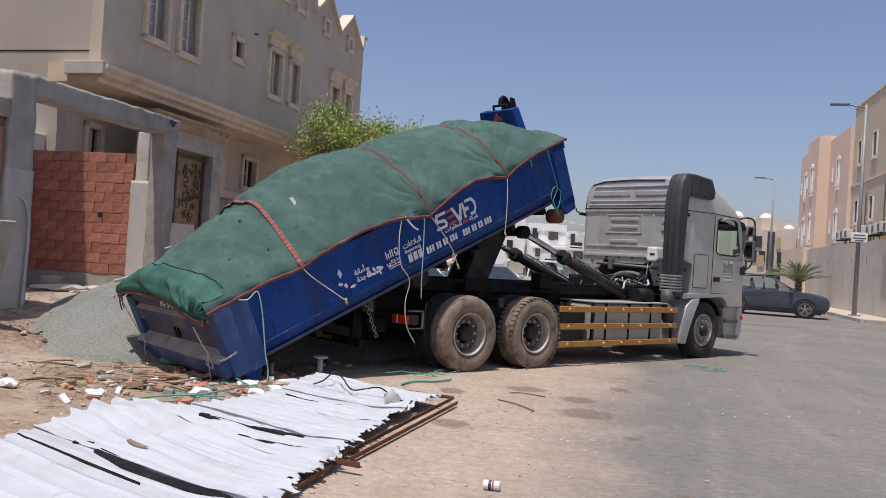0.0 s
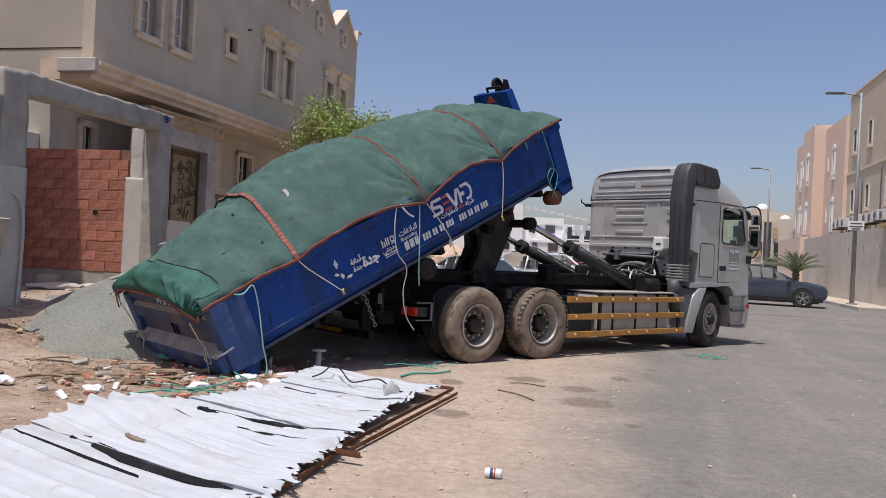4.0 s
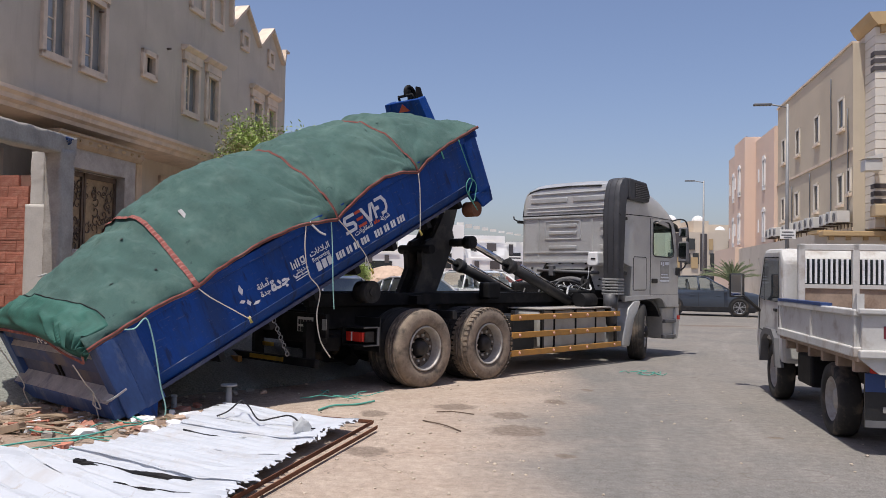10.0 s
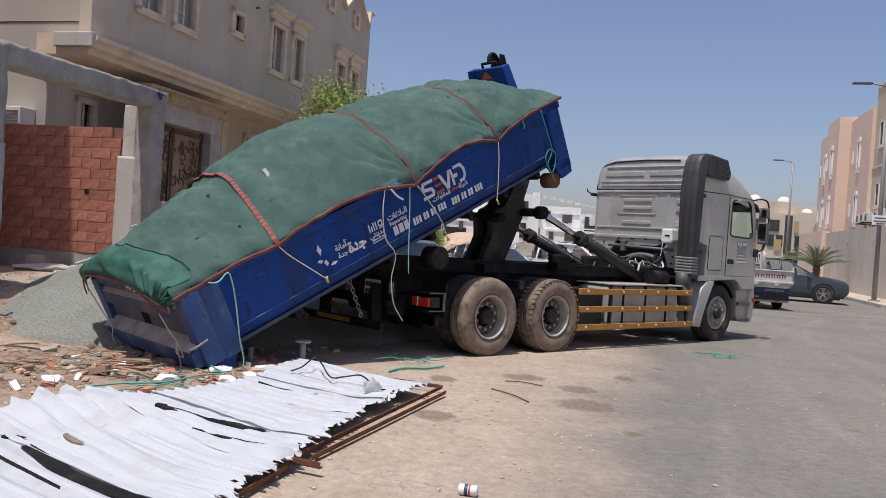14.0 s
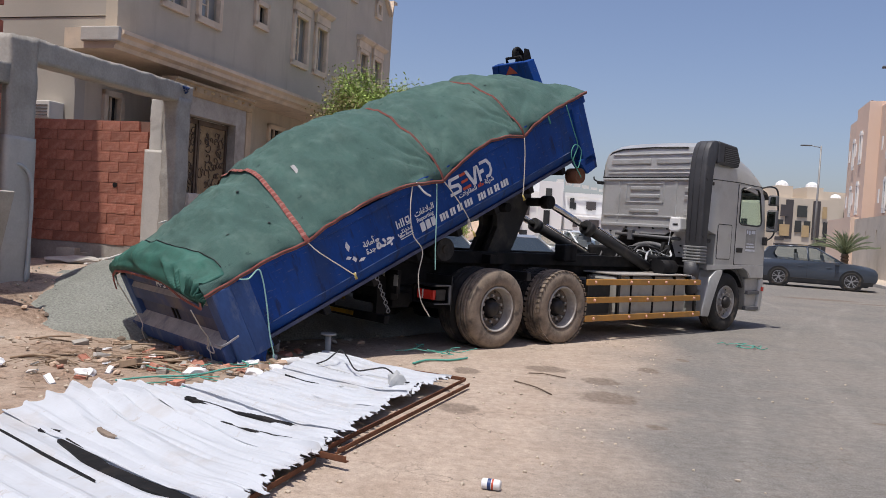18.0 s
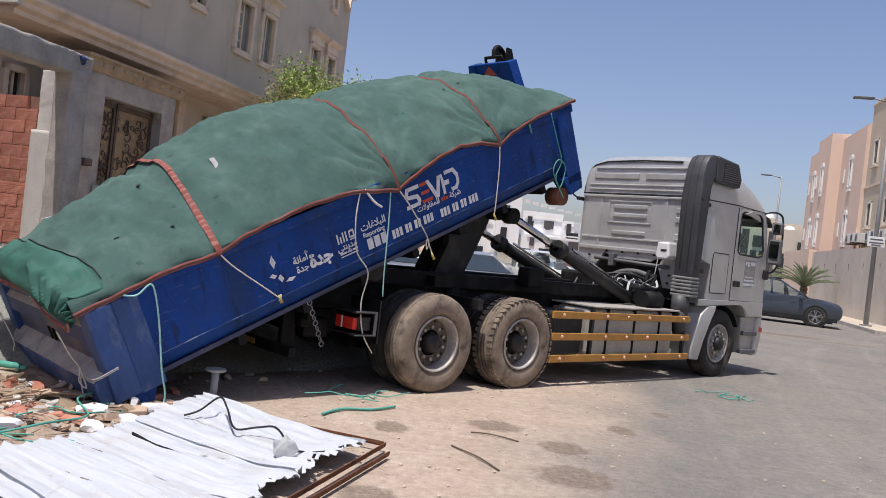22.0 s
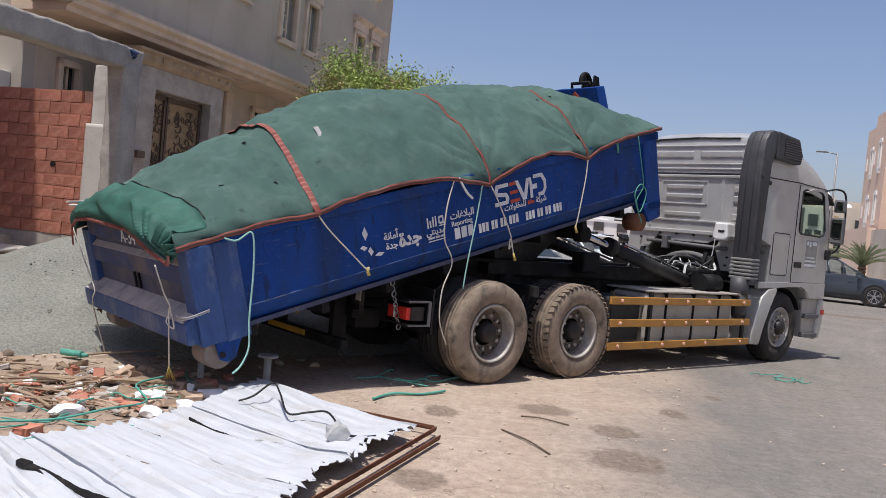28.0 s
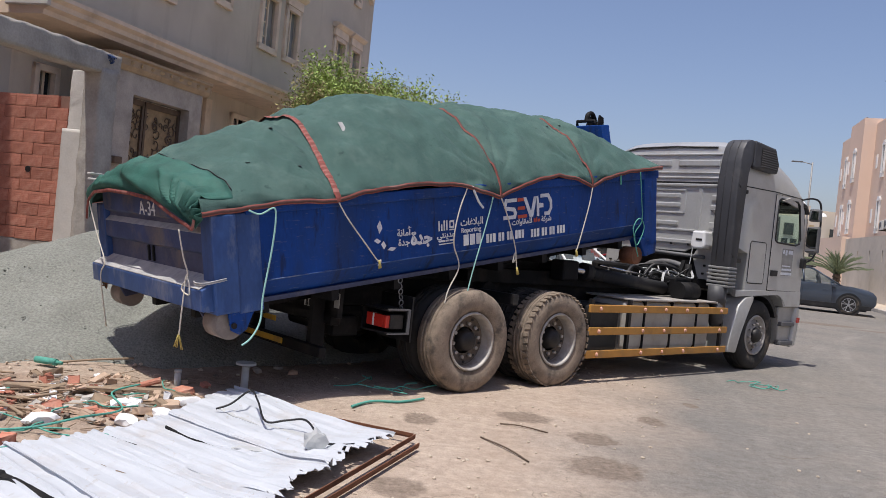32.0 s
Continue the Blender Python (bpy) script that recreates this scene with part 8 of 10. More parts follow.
        box(bm, 0.72, 0.86, s * (W / 2 + 0.08) - 0.09, s * (W / 2 + 0.08) + 0.09, 1.0, 1.13, 0.03)
        part("door_mirror", bm, paint, c)
        bm = bmesh.new()
        for x in (-0.55, 0.5):
            box(bm, x - 0.09, x + 0.09, s * (W / 2 + 0.005) - 0.012, s * (W / 2 + 0.005) + 0.012, 0.86, 0.89, 0.005)
        pieces("door_handle", bm, paint, c)
        bm = bmesh.new()
        for x in (-1.05, -0.3, 0.75):
            box(bm, x - 0.004, x + 0.004, s * (W / 2) - 0.003, s * (W / 2) + 0.003, 0.35, 0.98)
        pieces("door_gap", bm, "black_plastic", c)
    if style == "suv":
        for s in (-1, 1):
            bm = bmesh.new()
            box(bm, -L / 2 + 0.1, L / 2 - 0.15, *sorted((s * (W / 2 - 0.02), s * (W / 2 + 0.008))), 0.24, 0.4, 0.006)
            part("sill_cladding", bm, "black_plastic", c)
            bm = bmesh.new()
            tube(bm, [(-1.4, s * (W / 2 - 0.28), 1.69), (0.1, s * (W / 2 - 0.28), 1.71)], 0.02, 6)
            part("roof_rail", bm, "black_plastic", c)
            bm = bmesh.new()
            prism(bm, [(-2.12, 1.08), (-1.45, 1.1), (-1.66, 1.3), (-1.5, 1.6), (-1.8, 1.56)], *sorted((s * (W / 2 - 0.2), s * (W / 2 - 0.08))), "y", 0.01)
            part("rear_quarter", bm, paint, c)
    bm = bmesh.new()
    box(bm, L / 2 - 0.13, L / 2 - 0.02, -0.5, 0.5, 0.42, 0.7, 0.03)
    part("front_grille", bm, "black_plastic", c)
    return c


def heading(dx, dy):
    return math.degrees(math.atan2(dy, dx))


build_car("parked_suv", "slate blue sport utility car parked at the kerb", pose(14.25, 35.3, 0.0, 0, 0, heading(0.93, -0.37)), "car_blue", "suv")
build_car("parked_sedan", "white saloon car standing at the roadside", pose(10.25, 14.55, 0.0, 0, 0, heading(-0.25, -0.97)), "car_white", "sedan")
for i, (x, y, a, paint, style, txt) in enumerate(((-3.6, 26.5, -68, "car_white", "sedan", "white saloon"), (-1.2, 26.2, -66, "car_silver", "sedan", "silver saloon"), (1.3, 26.6, -64, "car_silver", "sedan", "silver saloon"), (3.7, 27.4, -62, "car_white", "suv", "white sport utility car"),
                                                    (5.9, 28.6, -60, "car_red", "sedan", "red saloon"))):
    build_car("parked_car", f"{txt} parked in a row behind the truck", pose(x, y, 0.0, 0, 0, a), paint, style, "cars parked in a row")


# ---- small flatbed truck that drives by: origin under the rear axle's middle ----
def build_flatbed():
    t = thing("flatbed_truck", "old white flatbed truck with chipped drop sides", "truck")
    W = 1.72
    h = W / 2
    bm = bmesh.new()
    prism(bm, [(2.0, 0.75), (2.0, 1.78), (2.12, 1.93), (3.0, 1.95), (3.2, 1.86), (3.5, 1.25), (3.56, 0.7), (3.5, 0.45), (3.1, 0.45), (2.95, 0.8), (2.3, 0.8), (2.15, 0.5), (2.0, 0.5)], -h + 0.05, h - 0.05, "y", 0.05)
    cab = part("cab", bm, "pickup_white", t, "white cab-over cab")
    for s in (-1, 1):
        y0, y1 = sorted((s * (h - 0.052), s * (h - 0.042)))
        bm = bmesh.new()
        prism(bm, [(2.2, 1.25), (2.2, 1.78), (2.95, 1.8), (3.3, 1.28)], y0, y1, "y")
        part("side_window", bm, "car_glass", cab)
        bm = bmesh.new()
        tube(bm, [(3.3, s * (h - 0.05), 1.1), (3.45, s * (h + 0.15), 1.3), (3.45, s * (h + 0.18), 1.45)], 0.025, 6)
        box(bm, 3.42, 3.48, s * (h + 0.24) - 0.1, s * (h + 0.24) + 0.1, 1.28, 1.62, 0.02)
        mirror = part("door_mirror", bm, "black_plastic", cab)
        bm = bmesh.new()
        box(bm, 3.412, 3.419, s * (h + 0.24) - 0.085, s * (h + 0.24) + 0.085, 1.30, 1.60)
        part("mirror_glass", bm, "mirror", mirror)
        out = s * (h - 0.047)
        bm = bmesh.new()
        for pts in ([(2.17, 1.82), (2.99, 1.84), (3.36, 1.26), (3.36, 0.86), (3.0, 0.84), (2.9, 0.86), (2.17, 0.88), (2.17, 1.82)], [(3.02, 1.78), (3.02, 1.26)]):
            tube(bm, [(x, out, z) for x, z in pts], 0.008, 5)
        part("door_seam", bm, "black_plastic", cab)
        bm = bmesh.new()
        box(bm, 2.24, 2.38, *sorted((out, s * (h - 0.02))), 1.13, 1.17, 0.008)
        part("door_handle", bm, "black_plastic", cab)
        bm = bmesh.new()
        prism(bm, [(2.08, 0.44), (2.16, 0.44), (2.26, 0.74), (2.4, 0.82), (2.75, 0.82), (2.92, 0.74), (3.02, 0.44), (3.1, 0.44), (3.0, 0.8), (2.8, 0.9), (2.34, 0.9), (2.18, 0.8)], *sorted((s * (h - 0.09), s * (h + 0.01))), "y")
        part("wheel_arch", bm, "silver_dark", cab, "dusty grey wheel arch")
        bm = bmesh.new()
        box(bm, 3.42, 3.56, s * (h - 0.15) - 0.08, s * (h - 0.15) + 0.08, 0.6, 0.85, 0.02)
        part("marker_lamp", bm, "lamp_amber", cab)
    bm = bmesh.new()
    prism(bm, [(3.19, 1.84), (3.48, 1.27), (3.5, 1.29), (3.21, 1.86)], -h + 0.15, h - 0.15, "y")
    part("windscreen", bm, "car_glass", cab)
    bm = bmesh.new()
    for y in (-0.45, 0.37):
        box(bm, -0.95, 3.2, y, y + 0.08, 0.5, 0.66)
    cyl(bm, (0, -h + 0.2, 0.36), (0, h - 0.2, 0.36), 0.07)
    cyl(bm, (2.55, -h + 0.2, 0.36), (2.55, h - 0.2, 0.36), 0.06)
    box(bm, 0.9, 1.5, 0.35, 0.75, 0.35, 0.7, 0.03)
    box(bm, 1.2, 1.9, -0.8, -0.45, 0.35, 0.7, 0.03)
    part("chassis", bm, "chassis", t)
    bm = bmesh.new()
    box(bm, -1.05, 1.9, -h, h, 0.82, 0.9, 0.01)
    for k in range(6):
        box(bm, -0.9 + 0.5 * k, -0.82 + 0.5 * k, -h + 0.02, h - 0.02, 0.72, 0.82)
    pieces("bed_floor", bm, "pickup_inner", t, "rusty bed floor")
    for s in (-1, 1):
        y0, y1 = sorted((s * h, s * (h - 0.05)))
        bm = bmesh.new()
        box(bm, -1.0, 1.88, y0, y1, 0.9, 1.22, 0.008)
        dside = part("drop_side", bm, "pickup_white", t, "chipped white drop side")
        bm = bmesh.new()
        ya, yb = sorted((s * (h + 0.03), s * (h - 0.08)))
        box(bm, -1.04, 1.9, ya, yb, 0.86, 0.95, 0.012)
        box(bm, -1.04, 1.9, ya, yb, 1.22, 1.28, 0.012)
        for x in (-0.98, 0.45, 1.84):
            box(bm, x - 0.03, x + 0.03, *sorted((s * (h + 0.02), s * h)), 0.9, 1.24)
        part("side_rail", bm, "pickup_white", dside)
        bm = bmesh.new()
        box(bm, 0.0, 1.88, *sorted((s * (h - 0.08), s * (h + 0.032))), 1.28, 1.31)
        part("blue_cap", bm, "blue_band", dside)
    bm = bmesh.new()
    box(bm, -1.06, -1.0, -h + 0.03, h - 0.03, 0.92, 1.24, 0.01)
    tg = part("tailgate", bm, "pickup_white", t, "chipped white tailgate with lettering bars")
    bm = bmesh.new()
    box(bm, -1.12, -1.0, -h, h, 0.86, 0.93, 0.012)
    box(bm, -1.1, -1.02, -h, h, 1.24, 1.29, 0.012)
    prism(bm, [(-h, 0.86), (h, 0.86), (h * 0.8, 0.72), (-h * 0.8, 0.72)], -1.08, -1.03, "x")
    for y in (-0.32, 0.32):
        box(bm, -1.13, -1.05, y - 0.07, y + 0.07, 0.8, 0.88)
    part("tail_rail", bm, "pickup_white", tg)
    bm = bmesh.new()
    for k in range(8):
        y = 0.6 - 0.165 * k
        box(bm, -1.064, -1.06, y - 0.06, y - 0.025, 1.03, 1.14)
        box(bm, -1.064, -1.06, y + 0.02, y + 0.055, 1.03, 1.14)
        box(bm, -1.065, -1.0605, y - 0.06, y + 0.055, 1.115, 1.138)
    pieces("lettering_bar", bm, "maroon", tg)
    # headboard frame behind the cab, narrower than the bed
    hw = 0.66
    bm = bmesh.new()
    for y in (-hw + 0.04, 0.0, hw - 0.04):
        box(bm, 1.84, 1.92, y - 0.04, y + 0.04, 0.9, 1.98, 0.01)
    box(bm, 1.84, 1.92, -hw, hw, 1.9, 1.98, 0.01)
    box(bm, 1.85, 1.91, -hw, hw, 1.44, 1.49)
    hb = part("headboard", bm, "pickup_white", t, "white steel headboard")
    bm = bmesh.new()
    box(bm, 1.87, 1.89, -hw + 0.05, hw - 0.05, 0.92, 1.44)
    part("headboard_panel", bm, "pickup_inner", hb)
    bm = bmesh.new()
    for k in range(20):
        y = -0.57 + 0.06 * k
        if abs(y) > 0.06:
            box(bm, 1.87, 1.885, y - 0.013, y + 0.013, 1.5, 1.8)
    pieces("headboard_bar", bm, "paint_white", hb)
    bm = bmesh.new()
    box(bm, 1.985, 1.996, -0.62, 0.62, 1.36, 1.8, 0.004)
    part("rear_window", bm, "car_glass", cab)
    bm = bmesh.new()
    for y in (-h + 0.02, h - 0.02):
        prism(bm, [(-1.06, 1.26), (-1.06, 1.42), (-1.02, 1.42), (-0.9, 1.26)], y - 0.03, y + 0.03, "y")
    pieces("corner_latch", bm, "pickup_white", t)
    bm = bmesh.new()
    for k in range(9):
        blob(bm, (1.4 + random.Random(k).uniform(-0.3, 0.3), -0.3 + 0.1 * k, 1.0), 0.16, (1, 1, 0.8), 1, 0.3, random.Random(k))
    part("sacks", bm, "wood", t, "brown sacks in the bed")
    # rear flap
    bm = bmesh.new()
    box(bm, -0.98, -0.95, -0.78, 0.78, 0.25, 0.72)
    fl = part("mud_flap", bm, "black_plastic", t, "black rear flap with a blue band")
    bm = bmesh.new()
    box(bm, -0.985, -0.98, -0.78, 0.78, 0.56, 0.72)
    part("flap_band", bm, "blue_band", fl)
    bm = bmesh.new()
    box(bm, -0.985, -0.98, -0.78, 0.78, 0.25, 0.31)
    part("flap_edge", bm, "silver_dark", fl)
    bm = bmesh.new()
    box(bm, -0.99, -0.985, 0.4, 0.62, 0.6, 0.67)
    for k in range(9):
        box(bm, -0.99, -0.985, -0.62 + 0.07 * k, -0.575 + 0.07 * k, 0.6, 0.67)
    for k in range(10):
        box(bm, -0.986, -0.982, 0.15 + 0.05 * k, 0.185 + 0.05 * k, 0.38, 0.43)
    box(bm, -0.99, -0.985, -0.25, 0.1, 0.74, 0.82)
    pieces("flap_bar", bm, "decal_grey", fl)
    bm = bmesh.new()
    for y in (-0.7, 0.62):
        box(bm, -1.0, -0.96, y, y + 0.12, 0.72, 0.8, 0.01)
    part("tail_lamp", bm, "lamp_red", t)
    wh = []
    for x in (0, 2.55):
        for s in (-1, 1):
            w = new("wheel")
            w.parent = t
            w.matrix_basis = pose(x, s * (h - 0.06), 0.36, 0, 0, 0 if s < 0 else 180)
            bm = bmesh.new()
            lathe(bm, [(0.22, 0.01), (0.27, -0.005), (0.34, 0.0), (0.36, 0.03), (0.36, 0.17), (0.34, 0.2), (0.22, 0.19)], 32, close=True)
            part("tyre", bm, "rubber", w)
            bm = bmesh.new()
            lathe(bm, [(0.225, 0.02), (0.21, 0.01), (0.2, 0.09), (0.12, 0.1), (0.1, 0.05), (0.0, 0.05)], 24)
            part("rim", bm, "rim", w)
            wh.append((w, x, s * (h - 0.06), s > 0))
    return t, wh


flatbed, flatbed_wheels = build_flatbed()


# ---- trees ----
def build_tree(name, label, m, height, spread, leaves, dry, seed, trunk_r=0.09):
    rng = random.Random(seed)
    t = thing(name, label, "tree", m)
    bm = bmesh.new()
    tips = []

    def grow(p, d, length, r, depth):
        pts = [p]
        q = p.copy()
        for k in range(4):
            d = (d + Vector((rng.uniform(-0.25, 0.25), rng.uniform(-0.25, 0.25), rng.uniform(-0.05, 0.2)))).normalized()
            q = q + d * length / 4
            pts.append(q.copy())
        for k in range(4):
            cyl(bm, pts[k], pts[k + 1], r * (1 - 0.15 * k), r * (1 - 0.15 * (k + 1)), 6, False)
        if depth == 0:
            tips.extend(pts[1:])
            return
        for k in range(rng.randint(3, 4)):
            a = rng.uniform(0, 6.28)
            nd_ = (d * 0.7 + Vector((math.cos(a) * spread, math.sin(a) * spread, rng.uniform(-0.1, 0.6)))).normalized()
            grow(pts[rng.randint(2, 4)], nd_, length * rng.uniform(0.6, 0.85), r * 0.55, depth - 1)

    grow(Vector((0, 0, 0)), Vector((0.05, 0, 1)), height * 0.42, trunk_r, 3)
    part("trunk", bm, "bark", t)
    for nm, mt, share_ in (("crown", "leaf", 1 - dry), ("dry_foliage", "leaf_dry", dry)):
        bm = bmesh.new()
        for k in range(int(leaves * share_)):
            p = rng.choice(tips)
            if nm == "dry_foliage":
                p = p + Vector((-0.35, 0, -0.15))
            p = p + Vector([rng.gauss(0, 0.2) for _ in range(3)])
            u = Vector([rng.uniform(-1, 1) for _ in range(3)]).normalized()
            v = u.cross(Vector([rng.uniform(-1, 1) for _ in range(3)])).normalized()
            s = rng.uniform(0.02, 0.045)
            vs = [bm.verts.new(q) for q in (p - u * s * 1.6, p + v * s * 0.6, p + u * s * 1.6, p - v * s * 0.6)]
            bm.faces.new(vs)
        part(nm, bm, mt, t)
    return t


build_tree("street_tree", "bushy light green tree with dry twigs beside the villa", pose(-2.9, 25.2, 0.2, 0, 0, 20), 6.6, 0.75, 46000, 0.22, 3)
build_tree("shrub", "dense green shrub behind the parked cars", pose(-1.9, 44, 0, 0, 0, 0), 3.1, 1.35, 15000, 0.0, 6)


def build_palm(m, seed, label):
    rng = random.Random(seed)
    t = thing("date_palm", label, "palm tree", m, group="date palms")
    bm = bmesh.new()
    for k in range(7):
        cyl(bm, (0, 0, 0.2 * k), (0, 0, 0.2 * k + 0.2), 0.24, 0.17, 9)
    part("trunk", bm, "bark", t)
    for k in range(56):
        a, up = 2 * math.pi * k / 56 * 5 + rng.uniform(-0.15, 0.15), rng.uniform(0.6, 1.5)
        bm = bmesh.new()
        L = rng.uniform(1.4, 2.1)
        pts = []
        for q in range(9):
            s = q / 8
            rr = L * s * math.cos(up) * (1 + 0.25 * s)
            pts.append(Vector((rr * math.cos(a), rr * math.sin(a), 1.35 + L * s * math.sin(up) - 0.34 * s * s * L)))
        tube(bm, pts, 0.016, 4)
        side = Vector((-math.sin(a), math.cos(a), 0))
        for q in range(1, 9):
            for sg in (-1, 1):
                for e in (0, 0.2, 0.4, 0.6, 0.8):
                    p = pts[q - 1].lerp(pts[q], e)
                    tip = p + side * sg * 0.2 * (1.15 - q / 9) + (pts[q] - pts[q - 1]).normalized() * 0.3 + Vector((0, 0, rng.uniform(-0.06, 0.06)))
                    w = Vector((0, 0, 0.015))
                    bm.faces.new([bm.verts.new(p - w), bm.verts.new(tip), bm.verts.new(p + w)])
        part("frond", bm, "palm_leaf", t)
    return t


build_palm(STREET @ pose(8.7, 52.5, 0.05), 2, "low date palm with spreading grey-green fronds")
build_palm(pose(17.5, 84, 0), 5, "distant date palm in front of white houses")


# ---- distance ----
def build_far():
    w = thing("white_houses", "row of modern white flat-roofed houses", "building", pose(0, 0, 0))
    rng = random.Random(21)
    bm = bmesh.new()
    for x0, x1, y0, z in ((-16, -5, 92, 5.2), (-5, 4.5, 93, 4.4), (2.0, 6.6, 95, 6.2), (6.6, 9.3, 94, 7.4), (9.3, 14.2, 95, 6.3), (9.6, 17.4, 92.5, 3.6), (14.2, 19.3, 97, 5.6), (19.3, 23.5, 112, 5.2)):
        box(bm, x0, x1, y0, y0 + 18, 0, z)
    pieces("wall", bm, "white_wall", w)
    bm = bmesh.new()
    for k in range(9):
        box(bm, 8.6 + 1.0 * k, 9.3 + 1.0 * k, 94.6 + 0.3 * k, 96, 7.3 - 0.12 * k, 7.75 - 0.16 * k)
    pieces("roof_tank", bm, "ac_white", w)
    for x, y, z, ww, hh in ((7.3, 94, 4.9, 0.7, 1.7), (7.2, 94, 2.4, 0.7, 1.7), (10.6, 95, 4.4, 0.3, 0.8), (12.3, 95, 4.4, 0.5, 0.9), (15.0, 97, 2.6, 1.4, 1.8), (17.0, 97, 2.6, 1.2, 1.8), (-1.5, 93, 1.6, 2.6, 1.5), (-4.2, 93, 1.6, 1.4, 1.6), (3.2, 95, 2.2, 1.0, 1.5), (3.2, 95, 4.2, 1.0, 1.2), (11.5, 92.5, 1.0, 1.2, 1.2), (15.0, 92.5, 1.2, 1.0, 1.0)):
        bm = bmesh.new()
        box(bm, x, x + ww, y - 0.12, y - 0.02, z, z + hh)
        part("window", bm, "pane", w)
    bm = bmesh.new()
    for z in (2.4, 4.6):
        box(bm, 19.28, 19.32, 98, 114, z, z + 1.3)
    for k in range(8):
        box(bm, 19.33, 19.5, 98.5 + 2 * k, 99.5 + 2 * k, 5.3, 6.3)
    pieces("side_window", bm, "dark_wall", w)
    for x0, x1, y, zs in ((-15.5, -5.5, 92, (1.0, 3.2)), (-4.5, 1.8, 93, (2.9,)), (2.4, 6.2, 95, (0.8, 3.4)), (9.8, 14.0, 95, (2.2, 4.5)), (10.0, 17.2, 92.5, (0.8, 2.4)), (14.6, 19.0, 97, (0.8, 4.2)), (19.6, 23.2, 112, (0.8, 3.2))):
        for z in zs:
            x = x0 + 0.4
            while x < x1 - 0.8:
                ww, hh = rng.choice((0.5, 0.7, 1.1)), rng.choice((0.9, 1.2))
                bm = bmesh.new()
                box(bm, x, x + ww, y - 0.14, y - 0.02, z, z + hh)
                part("window", bm, rng.choice(("pane", "dark_wall", "dark_wall")), w)
                x += ww + rng.uniform(0.9, 1.9)
        bm = bmesh.new()
        box(bm, x0, x1, y - 0.25, y - 0.15, max(zs) + 1.35, max(zs) + 1.5)
        part("ledge", bm, "white_wall", w)
    b = thing("beige_houses", "beige terraced houses with domed roof turrets", "building", pose(0, 0, 0))
    bm = bmesh.new()
    for x0, x1, y0, z in ((27, 33, 98, 6.6), (33, 40, 94, 7.2), (33.4, 35.2, 95, 8.6), (36.8, 38.6, 95, 8.6), (40, 46, 99, 7.0), (44, 58, 112, 8.6), (46, 75, 128, 10.5)):
        box(bm, x0, x1, y0, y0 + 14, 0, z)
    pieces("wall", bm, "beige_far", b)
    bm = bmesh.new()
    for x, y, z in ((34.3, 96, 8.6), (37.7, 96, 8.6), (48, 114, 8.6), (52, 114, 8.6), (50, 132, 10.5), (45, 101, 7.0)):
        blob(bm, (x, y, z), 0.75, (1, 1, 0.9), 2, 0.0)
    pieces("dome", bm, "white_wall", b)
    bm = bmesh.new()
    for a in ((34.2, 35.0, 2.6, 7.0), (37.2, 38.0, 2.6, 7.0), (33.2, 34.2, 2.4, 2.8), (37.8, 39.8, 2.4, 2.8), (33.1, 39.9, 1.9, 2.05)):
        box(bm, a[0], a[1], 93.9, 94.0, a[2], a[3])
    pieces("dark_band", bm, "dark_wall", b)
    for x in (33.3, 35.3, 36.3, 38.4, 41, 43, 28.5, 30.6):
        for z in (0.6, 3.4):
            bm = bmesh.new()
            y = 94 if 33 <= x < 40 else 99 if x > 40 else 98
            box(bm, x, x + 0.7, y - 0.12, y - 0.01, z, z + 1.3)
            part("window", bm, "pane", b)
    for k in range(10):
        bm = bmesh.new()
        box(bm, 46.5 + 2.6 * k, 47.5 + 2.6 * k, 111.9 if k < 4 else 127.9, 112 if k < 4 else 128, 4.5, 6.2)
        part("window", bm, "pane", b)
    for x0, x1, y, top in ((27.2, 32.8, 98, 6.4), (40.3, 45.8, 99, 6.8), (44.5, 57.5, 112, 8.2), (46.5, 74.5, 128, 10.0), (33.3, 39.7, 94, 7.0)):
        z = 0.7
        while z < top - 1.4:
            x = x0 + 0.3
            while x < x1 - 0.8:
                ww = rng.choice((0.5, 0.8, 1.1))
                bm = bmesh.new()
                box(bm, x, x + ww, y - 0.16, y - 0.13, z, z + 1.3)
                part("window", bm, rng.choice(("pane", "dark_wall", "ochre")), b)
                x += ww + rng.uniform(0.7, 1.8)
            z += 2.2
    bm = bmesh.new()
    blob(bm, (0.6, 60, 0.2), 2.2, (1.2, 0.9, 0.9), 3, 0.06)
    thing("sand_mound", "heap of brown sand beyond the parked cars", "sand heap", bm=bm, mat="sand")
    # low walls that close the place behind the camera
    z = thing("street_houses", "plain tan houses closing the street behind", "building", pose(0, 0, 0))
    bm = bmesh.new()
    for x0, x1, y0, y1, h in ((-30, -14, -40, -8, 9), (14, 30, -40, 4, 9), (-14, 14, -70, -55, 8), (20, 34, 14, 30, 9)):
        box(bm, x0, x1, y0, y1, 0, h)
    pieces("wall", bm, "tan", z)


build_far()


